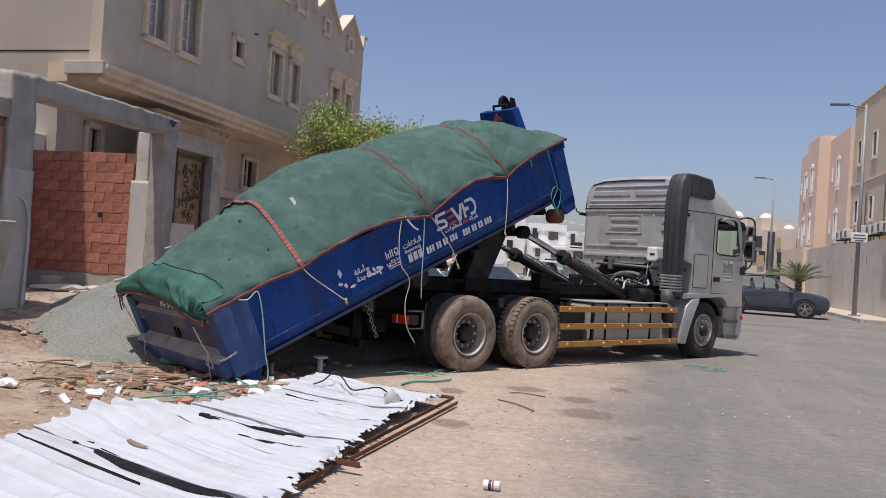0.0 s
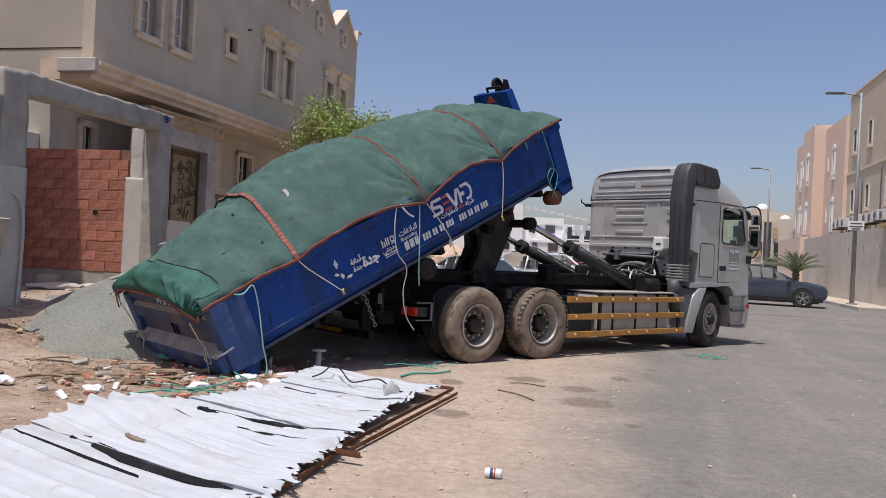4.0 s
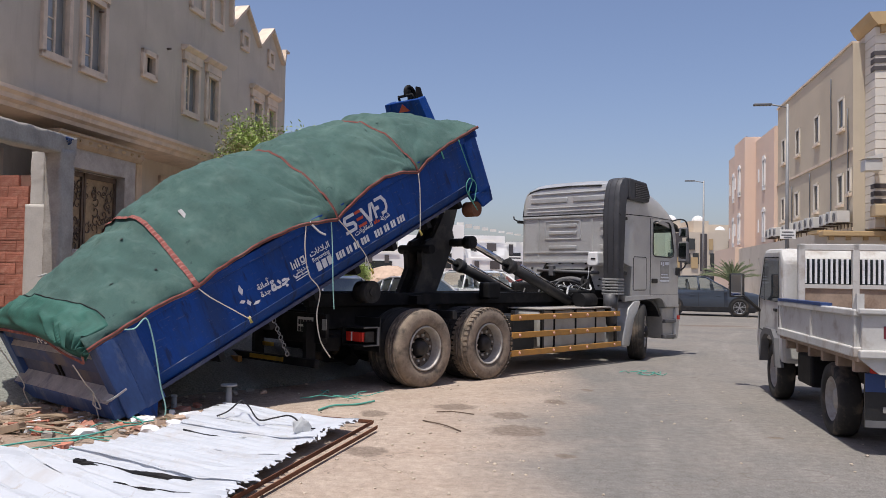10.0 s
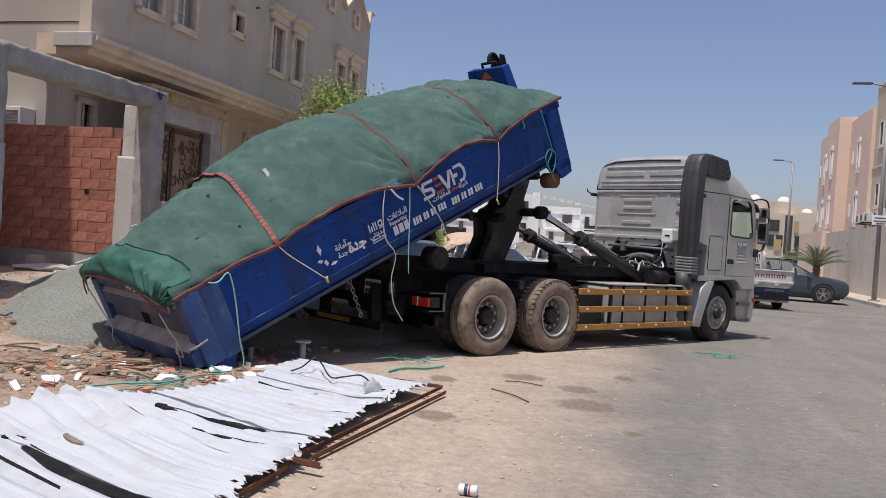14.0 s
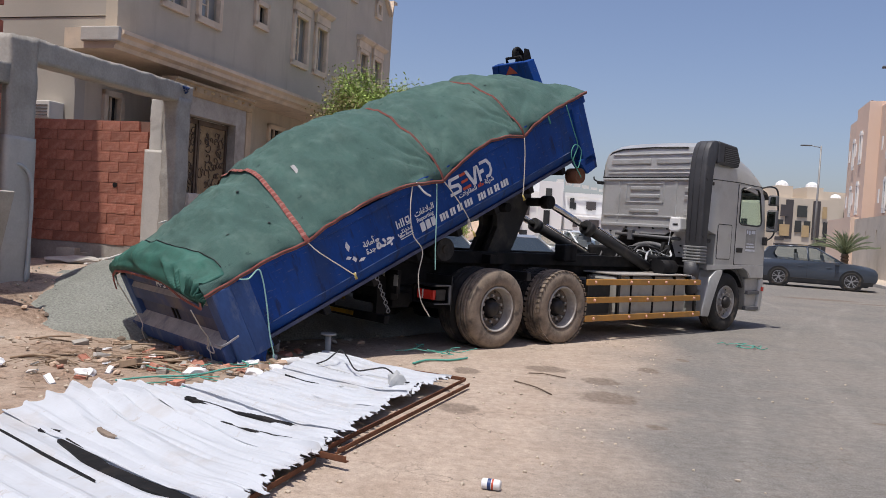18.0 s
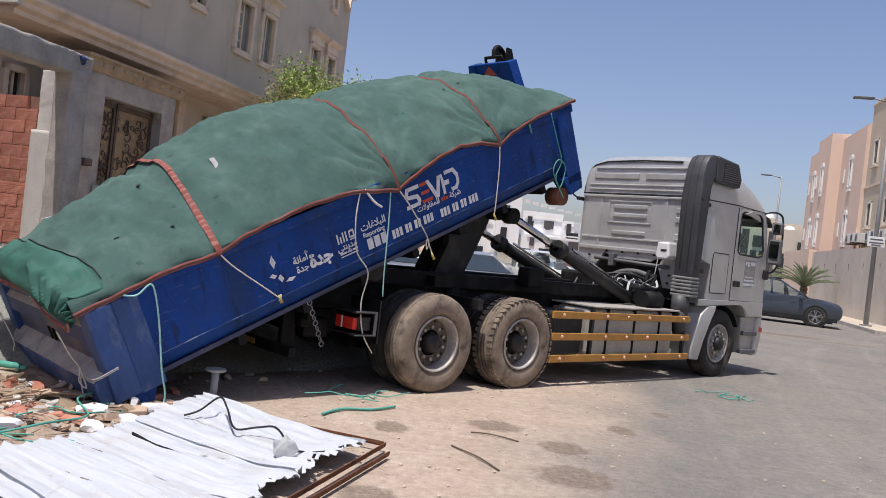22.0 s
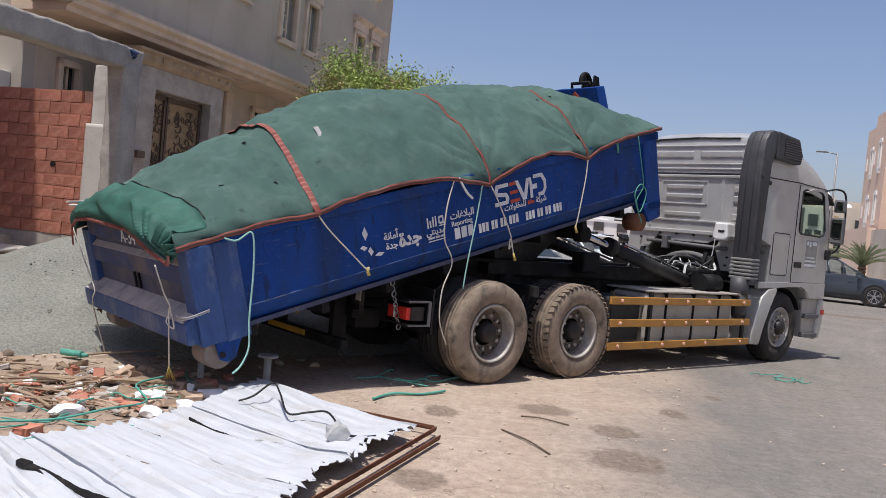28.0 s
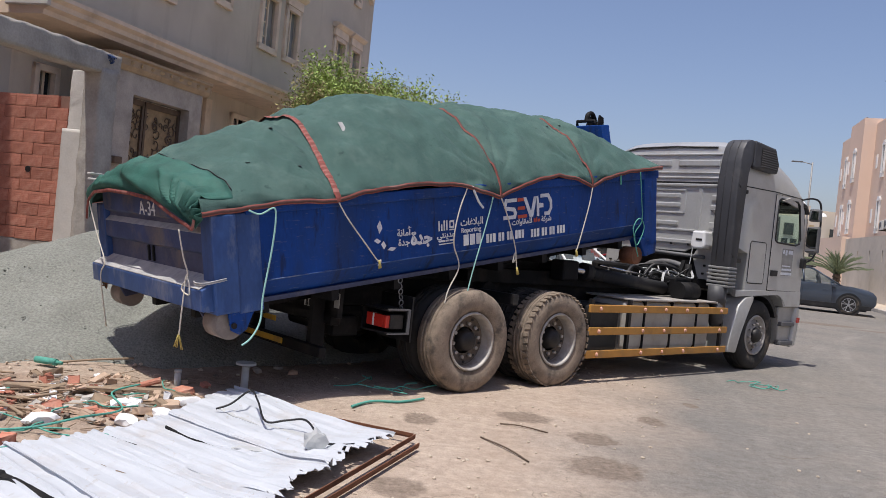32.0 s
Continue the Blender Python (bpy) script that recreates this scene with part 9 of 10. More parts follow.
# ---- flattened fence sheets in the foreground ----
LEFT = [(0.0, (-3.75, 4.0)), (0.25, (-3.05, 6.1)), (0.36, (-2.88, 6.85)), (0.45, (-2.62, 7.3)), (0.55, (-2.2, 7.62)), (0.65, (-1.9, 7.95)), (0.75, (-1.68, 8.35)), (0.88, (-1.52, 9.05)), (1.0, (-1.42, 9.7))]
RIGHT = [(0.0, (-1.6, 2.5)), (0.25, (-0.98, 4.55)), (0.4, (-0.8, 5.35)), (0.5, (-0.68, 6.0)), (0.62, (-0.52, 6.8)), (0.75, (-0.36, 7.45)), (0.88, (-0.18, 8.05)), (1.0, (0.02, 8.58))]


def sheet_point(u, v):
    lx, ly = interp(u, [a for a, _ in LEFT], [p[0] for _, p in LEFT]), interp(u, [a for a, _ in LEFT], [p[1] for _, p in LEFT])
    rx, ry = interp(u, [a for a, _ in RIGHT], [p[0] for _, p in RIGHT]), interp(u, [a for a, _ in RIGHT], [p[1] for _, p in RIGHT])
    return Vector((lx + (rx - lx) * v, ly + (ry - ly) * v, 0))


def sheet_height(u, v, x, y, k):
    """Buckled height of the flattened fence: ribs lifted into folds near its back edge, dents elsewhere."""
    q = Vector((x, y, k * 3.1))
    near = math.exp(-(((x + 2.72) / 0.42) ** 2 + ((y - 6.75) / 0.5) ** 2)) * (1 - 0.6 * smooth_step(0.0, 0.5, v))
    fan = math.exp(-((u - 0.40) / 0.075) ** 2) * (1 - smooth_step(0.15, 0.8, v))
    w = u * 26 + 0.8 * v + 0.5 * noise.noise(q * 1.4)
    ridge = 1 - abs(2 * (w % 1.0) - 1)
    z = 0.05 * near + fan * 0.085 * ridge ** 1.3
    z += 0.05 * math.exp(-(((x + 1.3) / 0.4) ** 2 + ((y - 9.2) / 0.4) ** 2))
    # long creases that follow the ribs
    along = Vector((u * 30, v * 2.2, k * 5.0))
    z += 0.018 * abs(noise.noise(along)) + 0.010 * noise.noise(along * 2.3) + 0.012 * noise.noise(q * 1.1)
    d = noise.noise(Vector((u * 42, v * 9, 7 + k)))
    z -= 0.03 * max(0.0, d - 0.3)
    return z


def build_sheets():
    rng = random.Random(17)
    cuts = [0.0, 0.13, 0.268, 0.43, 0.535, 0.66, 0.80, 1.0]
    for k, (u0, u1) in enumerate(zip(cuts, cuts[1:])):
        bm = bmesh.new()
        nu, nv = 56, 56
        rows = []
        lift = 0.045 + 0.004 * k
        ends = []
        for i in range(nu + 1):
            w = i * 0.085 + 3.1 * k + 0.6 * noise.noise(Vector((i * 0.3, k, 1)))
            tooth = (w % 1.0) if int(w) % 2 else 1 - (w % 1.0)
            ends.append(0.05 * noise.noise(Vector((k * 7.3, i * 0.16, 0))) - 0.06 * tooth * abs(noise.noise(Vector((k * 1.7, int(w) * 3.3, 2)))) * 2 + rng.uniform(-0.009, 0.009) + 0.03)
        backs = [0.05 * noise.noise(Vector((k * 4.1, i * 0.2, 9))) for i in range(nu + 1)]
        for i in range(nu + 1):
            u = u0 + (u1 - u0) * i / nu * (1.05 if k % 2 else 1.015)
            ph = i / nu * 5.0
            tri = abs((ph % 1.0) - 0.5) * 2
            rib = 0.024 * min(1, max(0, (tri - 0.70) / 0.12))
            row = []
            for j in range(nv + 1):
                v = j / nv
                vv = v + ends[i] * max(0, v - 0.6) / 0.4 + backs[i] * max(0, 0.3 - v) / 0.3
                p = sheet_point(min(u, 1.0), vv)
                z = lift + rib * (0.6 + 0.4 * noise.noise(Vector((i, v * 3, k)))) + sheet_height(u, v, p.x, p.y, k)
                # lapped rims stand a little off the next sheet
                z += 0.022 * smooth_step(0.94, 1.0, i / nu) * max(0, noise.noise(Vector((v * 3, k * 2.0, 4))) + 0.25)
                z += 0.035 * noise.noise(Vector((i * 0.45, k * 3.0, 0))) * smooth_step(0.85, 1.0, v) + 0.045 * smooth_step(0.75, 1, v)
                row.append(bm.verts.new((p.x, p.y, max(0.02, z))))
            rows.append(row)
        for a, b in zip(rows, rows[1:]):
            for j in range(nv):
                if j >= nv - 2 and rng.random() < 0.07:
                    continue
                bm.faces.new((a[j], b[j], b[j + 1], a[j + 1]))
        bmesh.ops.recalc_face_normals(bm, faces=bm.faces)
        ob = thing("fence_sheet", "crumpled white corrugated steel sheet lying on the sand", "metal sheet", group="fallen fence sheets", bm=bm, mat="sheet")
        sol = ob.modifiers.new("thickness", "SOLIDIFY")
        sol.thickness, sol.offset = 0.004, -1

    def over(x, y):
        """Height of the sheets' top near a place on the plan."""
        best = min(((i / 60, j / 20) for i in range(61) for j in range(21)), key=lambda c: (sheet_point(*c).xy - Vector((x, y))).length)
        return 0.068 + sheet_height(best[0], best[1], x, y, 2)

    # dark strips that lie between the sheets, and pale flashings on them; thin black ones draw the gaps' shade
    strips = (((-2.31, 5.68), (-1.72, 5.14), (-0.98, 4.66), 0.048, "chassis", "dark grey steel edging strip between the sheets"),
              ((-1.84, 6.95), (-1.43, 6.68), (-0.98, 6.47), 0.028, "chassis", "dark grey steel edging strip between the sheets"),
              ((-2.56, 5.87), (-2.48, 5.85), (-2.40, 5.83), 0.03, "chassis", "short dark steel scrap between the sheets"),
              ((-2.0, 7.02), (-1.93, 6.99), (-1.84, 6.95), 0.025, "chassis", "short dark steel scrap between the sheets"),
              ((-1.52, 6.42), (-1.12, 6.2), (-0.68, 6.02), 0.007, "chassis", "thin dark gap strip between two sheets"),
              ((-1.5, 8.27), (-1.26, 8.06), (-1.0, 7.9), 0.007, "chassis", "thin dark gap strip between two sheets"),
              ((-1.72, 7.9), (-1.62, 7.83), (-1.5, 7.77), 0.007, "chassis", "thin dark gap strip between two sheets"),
              ((-3.04, 6.0), (-2.49, 5.56), (-1.75, 4.98), 0.003, "chassis", "thin dark gap strip between two sheets"),
              ((-1.3, 8.85), (-0.8, 8.55), (-0.25, 8.33), 0.03, "pipe_grey", "pale grey steel flashing on the sheets"),
              ((-0.95, 7.98), (-0.7, 7.98), (-0.47, 8.0), 0.035, "pipe_grey", "pale grey steel flashing on the sheets"),
              ((-2.2, 5.95), (-2.1, 5.85), (-2.0, 5.78), 0.02, "soil", "thin rusty scrap strip on the sheets"),
              ((-1.55, 7.35), (-1.4, 7.25), (-1.22, 7.18), 0.018, "soil", "thin rusty scrap strip on the sheets"))
    for a, mid, b, w, mat, lab in strips:
        bm = bmesh.new()
        pts = spline([Vector((*c, 0)) for c in (a, mid, b)], 10)
        n = len(pts) - 1
        prev = None
        for j, p in enumerate(pts):
            p = Vector(p)
            d = (Vector(pts[min(j + 1, n)]) - Vector(pts[max(j - 1, 0)])).normalized()
            t = 0.35 + 0.65 * math.sin(math.pi * min(1, 0.12 + j / n * 0.8))
            sd = Vector((-d.y, d.x, 0)) * w * t
            z = over(p.x, p.y)
            row = [bm.verts.new(p + sd + Vector((0, 0, z + 0.006))), bm.verts.new(p - sd + Vector((0, 0, z + 0.001))), bm.verts.new(p - sd * 0.9 + Vector((0, 0, z - 0.03)))]
            if prev:
                bm.faces.new((prev[0], row[0], row[1], prev[1]))
                bm.faces.new((prev[1], row[1], row[2], prev[2]))
            prev = row
        thing("metal_strip", lab, "metal strip", group="edging strips", bm=bm, mat=mat)
    # rusty angle bars under the jagged edge
    def bar(p0, p1, label, mat="rust", w=0.024):
        bm = bmesh.new()
        d = Vector(p1) - Vector(p0)
        q = d.to_track_quat("X", "Z").to_matrix().to_4x4()
        mid = (Vector(p0) + Vector(p1)) / 2
        obox(bm, Matrix.Translation(mid) @ q, d.length, w, 0.008)
        obox(bm, Matrix.Translation(mid + Vector((0, 0, 0.02))) @ q @ Matrix.Translation((0, w / 2, 0)), d.length, 0.008, w)
        thing("angle_bar", label, "steel bar", group="rusty fence bars", bm=bm, mat=mat)

    bar((0.2, 8.78, 0.05), (-0.68, 5.95, 0.05), "rusty steel angle bar along the sheet edge")
    bar((0.24, 8.62, 0.03), (-0.6, 6.0, 0.025), "rusty steel angle bar on the sand")
    bar((0.2, 8.8, 0.05), (-0.55, 9.05, 0.06), "rusty steel angle bar at the far edge")
    bar((-0.48, 5.72, 0.06), (-0.72, 5.82, 0.06), "short rusty square bar end", w=0.035)
    bar((-0.7, 5.75, 0.03), (-1.35, 3.2, 0.03), "rusty steel angle bar under the sheets")
    bar((-0.86, 4.62, 0.05), (-1.2, 4.72, 0.05), "short rusty bar end under the sheets", w=0.03)
    bm = bmesh.new()
    tube(bm, spline([(-1.3, 8.75, 0.12), (-1.2, 8.8, 0.16), (-1.1, 8.95, 0.24), (-1.0, 8.8, 0.2), (-0.86, 8.5, 0.13), (-0.72, 8.55, 0.14), (-0.58, 8.5, 0.17), (-0.47, 8.3, 0.15), (-0.44, 8.1, 0.14)], 6), 0.008, 6)
    tube(bm, spline([(-0.36, 8.12, 0.12), (-0.2, 8.2, 0.11), (-0.05, 8.4, 0.12), (0.03, 8.52, 0.1)], 6), 0.008, 6)
    thing("cable", "black cable looped over the sheets", "cable", bm=bm, mat="black_plastic")
    bm = bmesh.new()
    blob(bm, (-0.42, 8.05, 0.15), 0.075, (1, 0.5, 0.95), 2, 0.35, rng)
    thing("torn_flap", "pale torn plastic flap on the sheets", "scrap", bm=bm, mat="pipe_grey")


build_sheets()


# ---- litter and debris ----
def build_debris():
    rng = random.Random(77)
    can = thing("drink_can", "white soft drink can lying on the asphalt", "can", pose(0.43, 5.58, 0.033, 90, 0, 78))
    bm = bmesh.new()
    lathe(bm, [(0.0, -0.058), (0.024, -0.058), (0.033, -0.05), (0.033, 0.05), (0.026, 0.06), (0.0, 0.058)], 24, pose(0, 0, 0, 90, 0, 0))
    part("can_body", bm, "litter", can)
    bm = bmesh.new()
    lathe(bm, [(0.0335, -0.02), (0.0338, 0.002)], 24, pose(0, 0, 0, 90, 0, 0))
    part("can_band", bm, "blue_band", can)
    bm = bmesh.new()
    lathe(bm, [(0.0335, 0.006), (0.0338, 0.018)], 24, pose(0, 0, 0, 90, 0, 0))
    part("can_band", bm, "paint_red", can)
    # small upright steel studs
    for x, y, h, r in ((-1.42, 10.0, 0.24, 0.035), (-1.98, 9.85, 0.14, 0.03)):
        st = thing("steel_stud", "grey steel stud standing in the sand", "stud", pose(x, y, 0.0), group="steel studs")
        bm = bmesh.new()
        cyl(bm, (0, 0, -0.03), (0, 0, h), r, seg=12)
        part("stem", bm, "pipe_grey", st)
        bm = bmesh.new()
        cyl(bm, (0, 0, h), (0, 0, h + 0.02), r * (2.6 if h > 0.2 else 1.1), seg=18)
        part("cap", bm, "pipe_grey", st)
    # sticks
    for p0, p1, r in (((0.72, 9.2), (1.06, 8.62), 0.007), ((0.9, 9.75), (1.3, 9.6), 0.006), ((-3.4, 8.9), (-2.9, 8.75), 0.018), ((-4.3, 8.6), (-3.8, 8.9), 0.012), ((-4.8, 9.6), (-4.0, 9.4), 0.01), ((-3.0, 9.1), (-2.5, 9.3), 0.016)):
        bm = bmesh.new()
        a, b = Vector((*p0, 0.02)), Vector((*p1, 0.02))
        for v in (a, b):
            v.z = ground_height(v.dot(N), v.dot(D)) + r
        mid = (a + b) / 2 + Vector((rng.uniform(-0.05, 0.05), rng.uniform(-0.05, 0.05), 0.01))
        tube(bm, spline([a, mid, b], 4), r, 5)
        thing("stick", "dry dark stick lying on the ground", "stick", group="dry sticks", bm=bm, mat="bark")
    # tangles of green rope
    for cx, cy, n, sp, lab in ((-2.35, 8.15, 9, 0.5, "tangled green rope among the rubble"), (4.65, 13.55, 5, 0.1, "small tangle of green rope on the asphalt"), (-1.8, 9.2, 6, 0.3, "green rope coils beside the sheets"), (-0.55, 10.6, 4, 0.3, "green rope end in the truck's shade")):
        bm = bmesh.new()
        for k in range(n):
            pts = []
            x, y, a = cx + rng.uniform(-sp, sp), cy + rng.uniform(-sp, sp) * 0.6, rng.uniform(0, 6.28)
            for q in range(7):
                a += rng.uniform(-0.9, 0.9)
                x, y = x + 0.16 * math.cos(a) * (0.5 + sp), y + 0.12 * math.sin(a) * (0.5 + sp)
                p = Vector((x, y, 0))
                pts.append((x, y, ground_height(p.dot(N), p.dot(D)) + rng.uniform(0.012, 0.06)))
            tube(bm, spline(pts, 4), 0.006, 5)
        thing("rope_tangle", lab, "rope", group="green rope tangles", bm=bm, mat="rope_green")
    bm = bmesh.new()
    tube(bm, spline([(-2.75, 7.4, 0.1), (-2.5, 7.55, 0.12), (-2.2, 7.75, 0.12), (-2.0, 8.05, 0.14), (-1.95, 8.6, 0.08), (-2.2, 9.0, 0.1), (-2.1, 9.3, 0.12)], 8), 0.008, 6)
    thing("rope_line", "green rope trailing from the container", "rope", bm=bm, mat="rope_green")
    bm = bmesh.new()
    tube(bm, spline([(-0.4, 9.75, 0.02), (-0.25, 10.0, 0.03), (0.0, 10.15, 0.02), (0.2, 10.4, 0.02)], 6), 0.012, 6)
    thing("hose_end", "grey-green hose end on the sand", "hose", bm=bm, mat="rope_green")
    # rubble between the sheets and the container
    def behind(x, y):
        """Clear of the sheets' back edge."""
        return x < interp(y, [p[1] for _, p in LEFT], [p[0] for _, p in LEFT]) - 0.1

    for k in range(240):
        x, y = rng.gauss(-2.2, 0.75), rng.gauss(8.85, 0.5)
        if not behind(x, y) or y > 10.0:
            continue
        p = Vector((x, y, 0))
        bm = bmesh.new()
        mt = rng.choice(["plaster", "litter", "brick", "brick", "wood", "wood", "sand", "sand", "soil", "concrete"])
        big = rng.choice((0.6, 0.8, 1.0, 1.5))
        obox(bm, Matrix.Translation((x, y, ground_height(p.dot(N), p.dot(D)) + 0.018)) @ pose(0, 0, 0, rng.uniform(-20, 20), rng.uniform(-20, 20), rng.uniform(0, 180)), rng.uniform(0.06, 0.2) * big, rng.uniform(0.03, 0.09) * big, rng.uniform(0.02, 0.05) * big, 0.006)
        for v in bm.verts:
            v.co += Vector([rng.uniform(-0.008, 0.008) for _ in range(3)])
        thing("rubble_piece", "broken building rubble on the sand", "rubble", group="rubble pieces", bm=bm, mat=mt)
    for k in range(26):
        x, y, a, l = rng.gauss(-2.9, 0.8), rng.gauss(9.1, 0.45), rng.uniform(-0.7, 0.7), rng.uniform(0.25, 0.8)
        if not behind(x + l, y):
            continue
        p = Vector((x, y, 0))
        z = ground_height(p.dot(N), p.dot(D)) + 0.02
        bm = bmesh.new()
        tube(bm, spline([(x, y, z), (x + 0.5 * l * math.cos(a), y + 0.5 * l * math.sin(a) + rng.uniform(-0.04, 0.04), z + 0.03), (x + l * math.cos(a), y + l * math.sin(a), z + rng.uniform(0, 0.06))], 3), rng.uniform(0.006, 0.014), 5)
        thing("stick", "dry brown stick lying among the rubble", "stick", group="dry sticks", bm=bm, mat="wood")
    for k in range(110):
        s, n = rng.uniform(7.0, 11.8), -rng.uniform(3.6, 8.2)
        bm = bmesh.new()
        r = rng.uniform(0.015, 0.05)
        blob(bm, plan(n, s, ground_height(n, s) + r * 0.3), r, (1.2, 0.9, 0.7), 1, 0.3, rng)
        thing("dirt_clod", "brown clod of dry dirt", "clod", group="dirt clods", bm=bm, mat=rng.choice(["sand", "soil", "sand", "concrete"]))
    for x, y in ((-3.3, 8.0), (-1.85, 8.45), (-1.7, 8.75), (-4.2, 8.05), (-2.05, 8.9), (-2.35, 8.2), (-1.65, 9.15)):
        p = Vector((x, y, 0))
        bm = bmesh.new()
        blob(bm, (x, y, ground_height(p.dot(N), p.dot(D)) + 0.04), 0.09, (1.3, 0.8, 0.5), 2, 0.22, rng)
        thing("plastic_scrap", "crumpled white plastic scrap", "litter", group="plastic scraps", bm=bm, mat="litter")
    for n, s, w in ((-10.4, 12.75, 0.5), (-9.9, 12.8, 0.35), (-9.4, 12.7, 0.4)):
        bm = bmesh.new()
        blob(bm, plan(n, s, ground_height(n, s) + 0.04), w, (1.0, 0.35, 0.14), 2, 0.25, rng)
        thing("plaster_spoil", "pale crumbled plaster along the wall's foot", "rubble", group="plaster spoil", bm=bm, mat="plaster")
    bm = bmesh.new()
    cyl(bm, (-3.42, 10.15, 0.06), (-3.2, 10.1, 0.06), 0.032, seg=12)
    cyl(bm, (-3.2, 10.1, 0.06), (-3.14, 10.09, 0.06), 0.02, 0.014, seg=10)
    thing("green_bottle", "small green bottle lying on the sand", "bottle", bm=bm, mat="rope_green")
    bm = bmesh.new()
    g = ground_height(-10.7, 13.15)
    box(bm, -0.2, 0.2, -0.1, 0.1, 0, 0.2, 0.008)
    for x in (-0.1, 0.1):
        box(bm, x - 0.06, x + 0.06, -0.104, -0.1, 0.05, 0.15)
    thing("concrete_block", "grey hollow concrete block at the wall's foot", "block", STREET @ pose(-10.7, 13.15, g - 0.02, 0, 0, 78), bm=bm, mat="concrete")
    # planks and timber under the container
    for p, a, l in (((-2.7, 9.25), 15, 0.9), ((-2.1, 9.5), 8, 0.7), ((-3.2, 8.9), -30, 0.5), ((-1.75, 9.35), 5, 0.5)):
        bm = bmesh.new()
        q = Vector((*p, 0))
        obox(bm, Matrix.Translation((*p, ground_height(q.dot(N), q.dot(D)) + 0.025)) @ pose(0, 0, 0, 0, 0, a), l, 0.09, 0.03, 0.004)
        thing("timber", "weathered timber offcut on the sand", "timber", group="timber offcuts", bm=bm, mat="wood")
    # loose pebbles and straw, uncountable
    bm = bmesh.new()
    for k in range(900):
        s, n = rng.uniform(4, 14), -rng.uniform(0.2, 8.5) if rng.random() < 0.95 else rng.uniform(0, 4)
        r = rng.uniform(0.006, 0.02) * (1.5 if n < -4 else 1)
        blob(bm, plan(n, s, ground_height(n, s) + r * 0.3), r, (1, 0.8, 0.6), 0, 0.25, rng)
    thing("pebbles", "scattered pebbles and crumbs on sand and asphalt", "pebbles", kind="stuff", bm=bm, mat="paving")
    bm = bmesh.new()
    for k in range(260):
        x, y = rng.gauss(-3.2, 0.9), rng.gauss(8.9, 0.7)
        p = Vector((x, y, 0))
        z = ground_height(p.dot(N), p.dot(D)) + 0.015
        a, l = rng.uniform(0, 6.28), rng.uniform(0.05, 0.22)
        if x > -1.9 and y < 9.2:
            continue
        tube(bm, [(x, y, z), (x + l * math.cos(a), y + l * math.sin(a), z + rng.uniform(0, 0.04))], 0.004, 3)
    thing("straw", "dry straw and twigs littering the sand", "straw", kind="stuff", bm=bm, mat="wood")


build_debris()



# ---- what moves ----
PIVOT = (0.85, 1.0)
ARM_PITCH = (0.0, 1.3, 5.3, 9.7, 11.8, 16.5, 18.3, 18.8, 20.8, 21.7)
ARM_ANGLE = (4, 6, 14, 24, 29, 41, 46, 50, 62, 65)


def arm_rows():
    """The arm swings up as the container tilts: its angle in the truck's space."""
    return [(t, interp(bp, ARM_PITCH, ARM_ANGLE)) for t, bx, by, bz, bp, bh in BIN_PATH]


def jib_rows():
    """The jib stands before the container's front wall and goes with it."""
    rows = []
    for (t, tx, ty, th), (_, bx, by, bz, bp, bh) in zip(TRUCK_PATH, BIN_PATH):
        m = pose(tx, ty, 0, 0, 0, th).inverted() @ pose(bx, by, bz, 0, -bp, bh)
        rows.append((t, m @ pose(BIN_X1 + 0.26, 1.21, 0.0)))
    return rows


STEER = [(0.0, 0), (2.5, 2), (4.5, 14), (5.2, 26), (9.0, 27), (10.5, 24), (11.2, 14), (12.0, 3), (13.0, -2), (18.0, 0), (32.0, 0)]


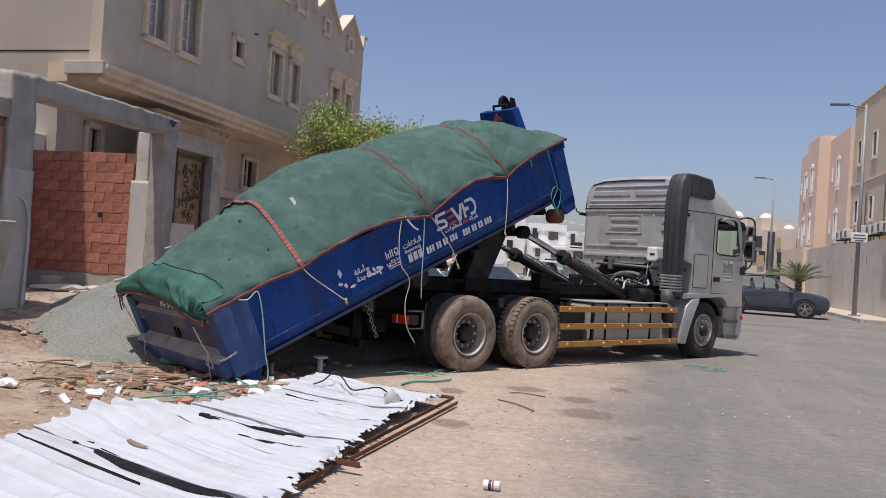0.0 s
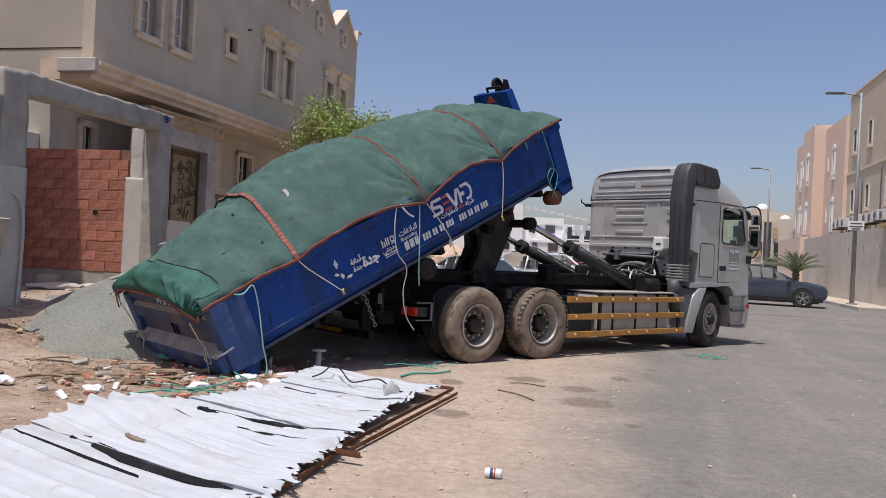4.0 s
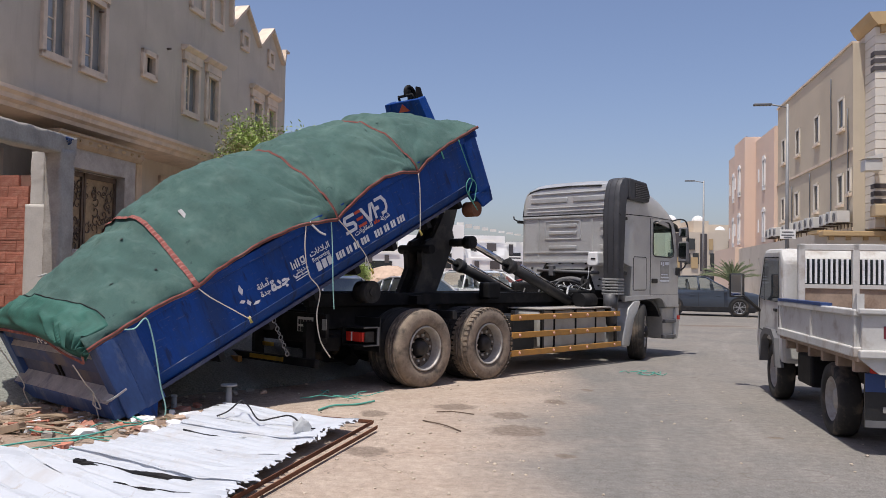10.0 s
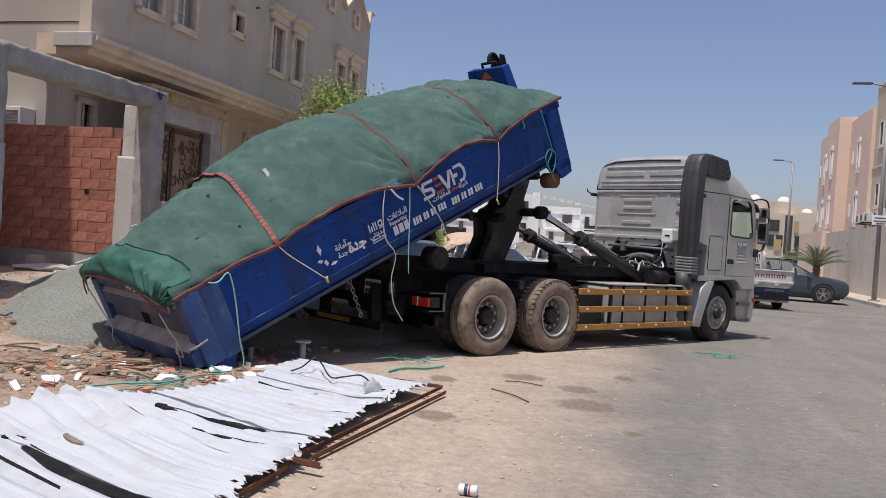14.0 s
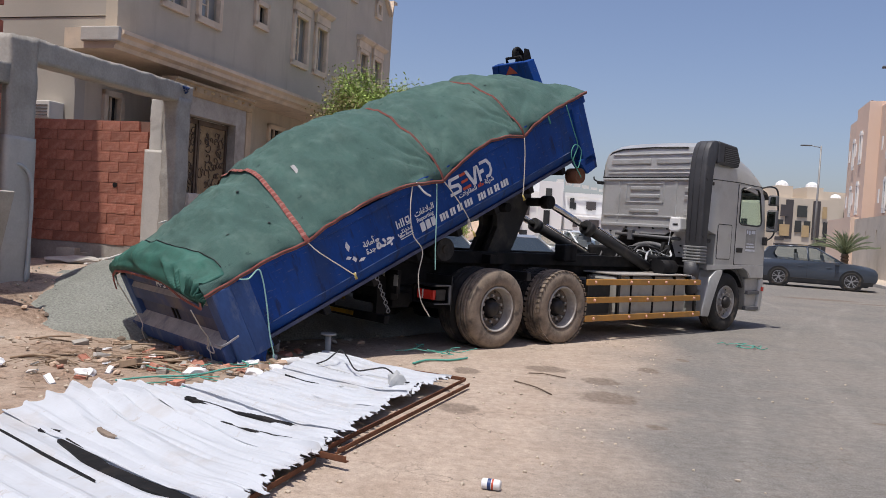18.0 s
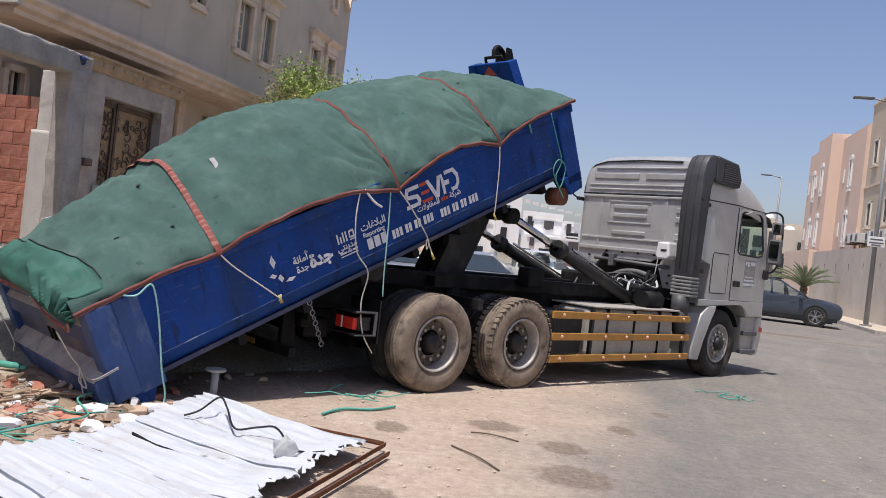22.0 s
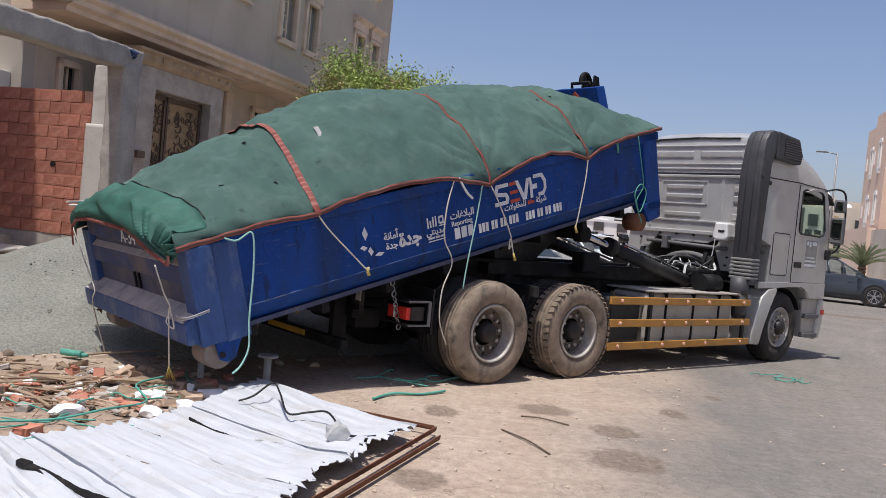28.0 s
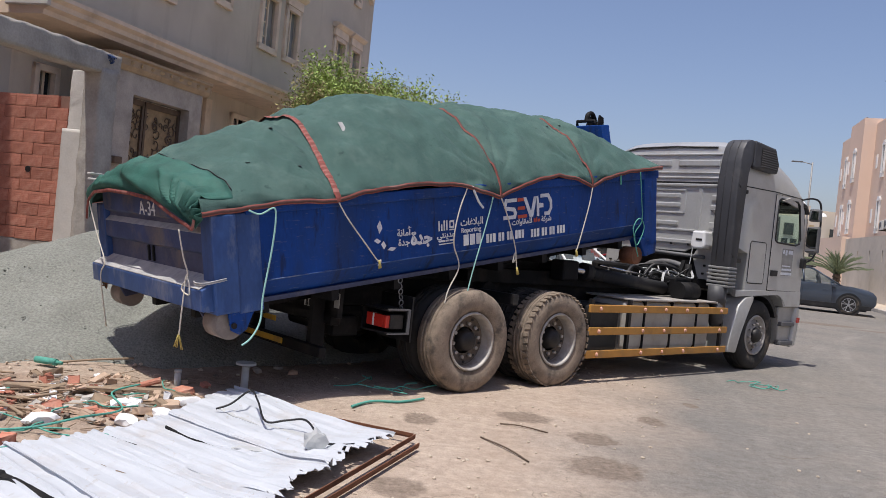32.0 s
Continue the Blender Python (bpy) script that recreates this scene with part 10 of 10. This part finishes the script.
def motions():
    walk(truck, [(t, pose(x, y, 0, 0, 0, a)) for t, x, y, a in TRUCK_PATH])
    walk(container, [(t, pose(x, y, z, 0, -p, a)) for t, x, y, z, p, a in BIN_PATH])
    # wheels roll with the way that the truck goes
    rolled = [0.0]
    for (t0, x0, y0, a0), (t1, x1, y1, a1) in zip(TRUCK_PATH, TRUCK_PATH[1:]):
        d = Vector((x1 - x0, y1 - y0)).dot(Vector((math.cos(radians(a0)), math.sin(radians(a0)))))
        rolled.append(rolled[-1] + math.degrees(d / TYRE))
    ts = [r[0] for r in TRUCK_PATH]
    for w, x, y, flip in truck_wheels:
        times = sorted(set(ts) | {t for t, _ in STEER}) if x > 5 else ts
        rows = []
        for t in times:
            roll = interp(t, ts, rolled)
            turn = interp(t, [a for a, _ in STEER], [b for _, b in STEER]) if x > 5 else 0
            rows.append((t, pose(x, y, TYRE, 0, 0, turn) @ pose(0, 0, 0, 0, roll, 0) @ pose(0, 0, 0, 0, 0, 180 if flip else 0)))
        walk(w, rows)
    angles = arm_rows()
    walk(hook_arm, [(t, pose(PIVOT[0], 1.2, PIVOT[1], 0, -a, 0)) for t, a in angles])
    walk(hook_jib, jib_rows())
    for barrel, rod, y in rams:
        rb, rr = [], []
        for t, a in angles:
            ca, sa = math.cos(radians(a)), math.sin(radians(a))
            tip = Vector((PIVOT[0] + 1.24 * ca + 0.2 * sa, y, PIVOT[1] + 1.24 * sa - 0.2 * ca))
            foot = Vector((4.15, y, 1.14))
            lift = math.degrees(math.atan2(tip.z - foot.z, foot.x - tip.x))
            rb.append((t, pose(*foot, 0, lift, 0) @ pose(0, 0, 0, 0, 0, 180)))
            rr.append((t, pose(*tip, 0, lift, 0) @ pose(0, 0, 0, 0, 0, 180)))
        walk(barrel, rb)
        walk(rod, rr)
    # the flatbed drives along the street
    rows, way = [], []
    for t, n, s in ((0.0, 3.3, -26.0), (7.0, 3.3, -1.2), (8.0, 3.3, 2.6), (9.0, 3.3, 6.0), (10.0, 3.3, 9.45), (11.0, 3.33, 12.9), (12.0, 3.62, 18.0), (12.5, 3.74, 21.0), (13.0, 3.81, 24.0), (13.5, 3.48, 27.0), (14.0, 3.1, 29.8), (15.0, 1.77, 35.5), (15.5, 1.5, 38.2), (24.0, 1.2, 75.0), (32.0, 1.2, 115.0)):
        rows.append((t, STREET @ pose(n, s, 0, 0, 0, 90 + interp(t, (0.0, 11.0, 12.0, 12.5, 13.0, 13.5, 14.0, 15.0, 15.5, 24.0, 32.0), (0.0, 0.0, 2.0, 3.0, 5.0, 7.0, 9.0, 9.0, 7.0, 0.0, 0.0)))))
        way.append((t, math.degrees(s / 0.36) % 360, s))
    walk(flatbed, rows)
    times = [8.0 + 0.1 * k for k in range(56)]
    for w, x, y, flip in flatbed_wheels:
        wr = []
        for t in [0.0, 7.9, *times, 32.0]:
            s = interp(t, [a for a, _, _ in way], [c for _, _, c in way]) if 7.9 <= t <= 13.6 else interp(7.9 if t < 8 else 13.5, [a for a, _, _ in way], [c for _, _, c in way])
            wr.append((t, pose(x, y, 0.36) @ pose(0, 0, 0, 0, math.degrees(s / 0.36), 0) @ pose(0, 0, 0, 0, 0, 180 if flip else 0)))
        walk(w, wr)


motions()
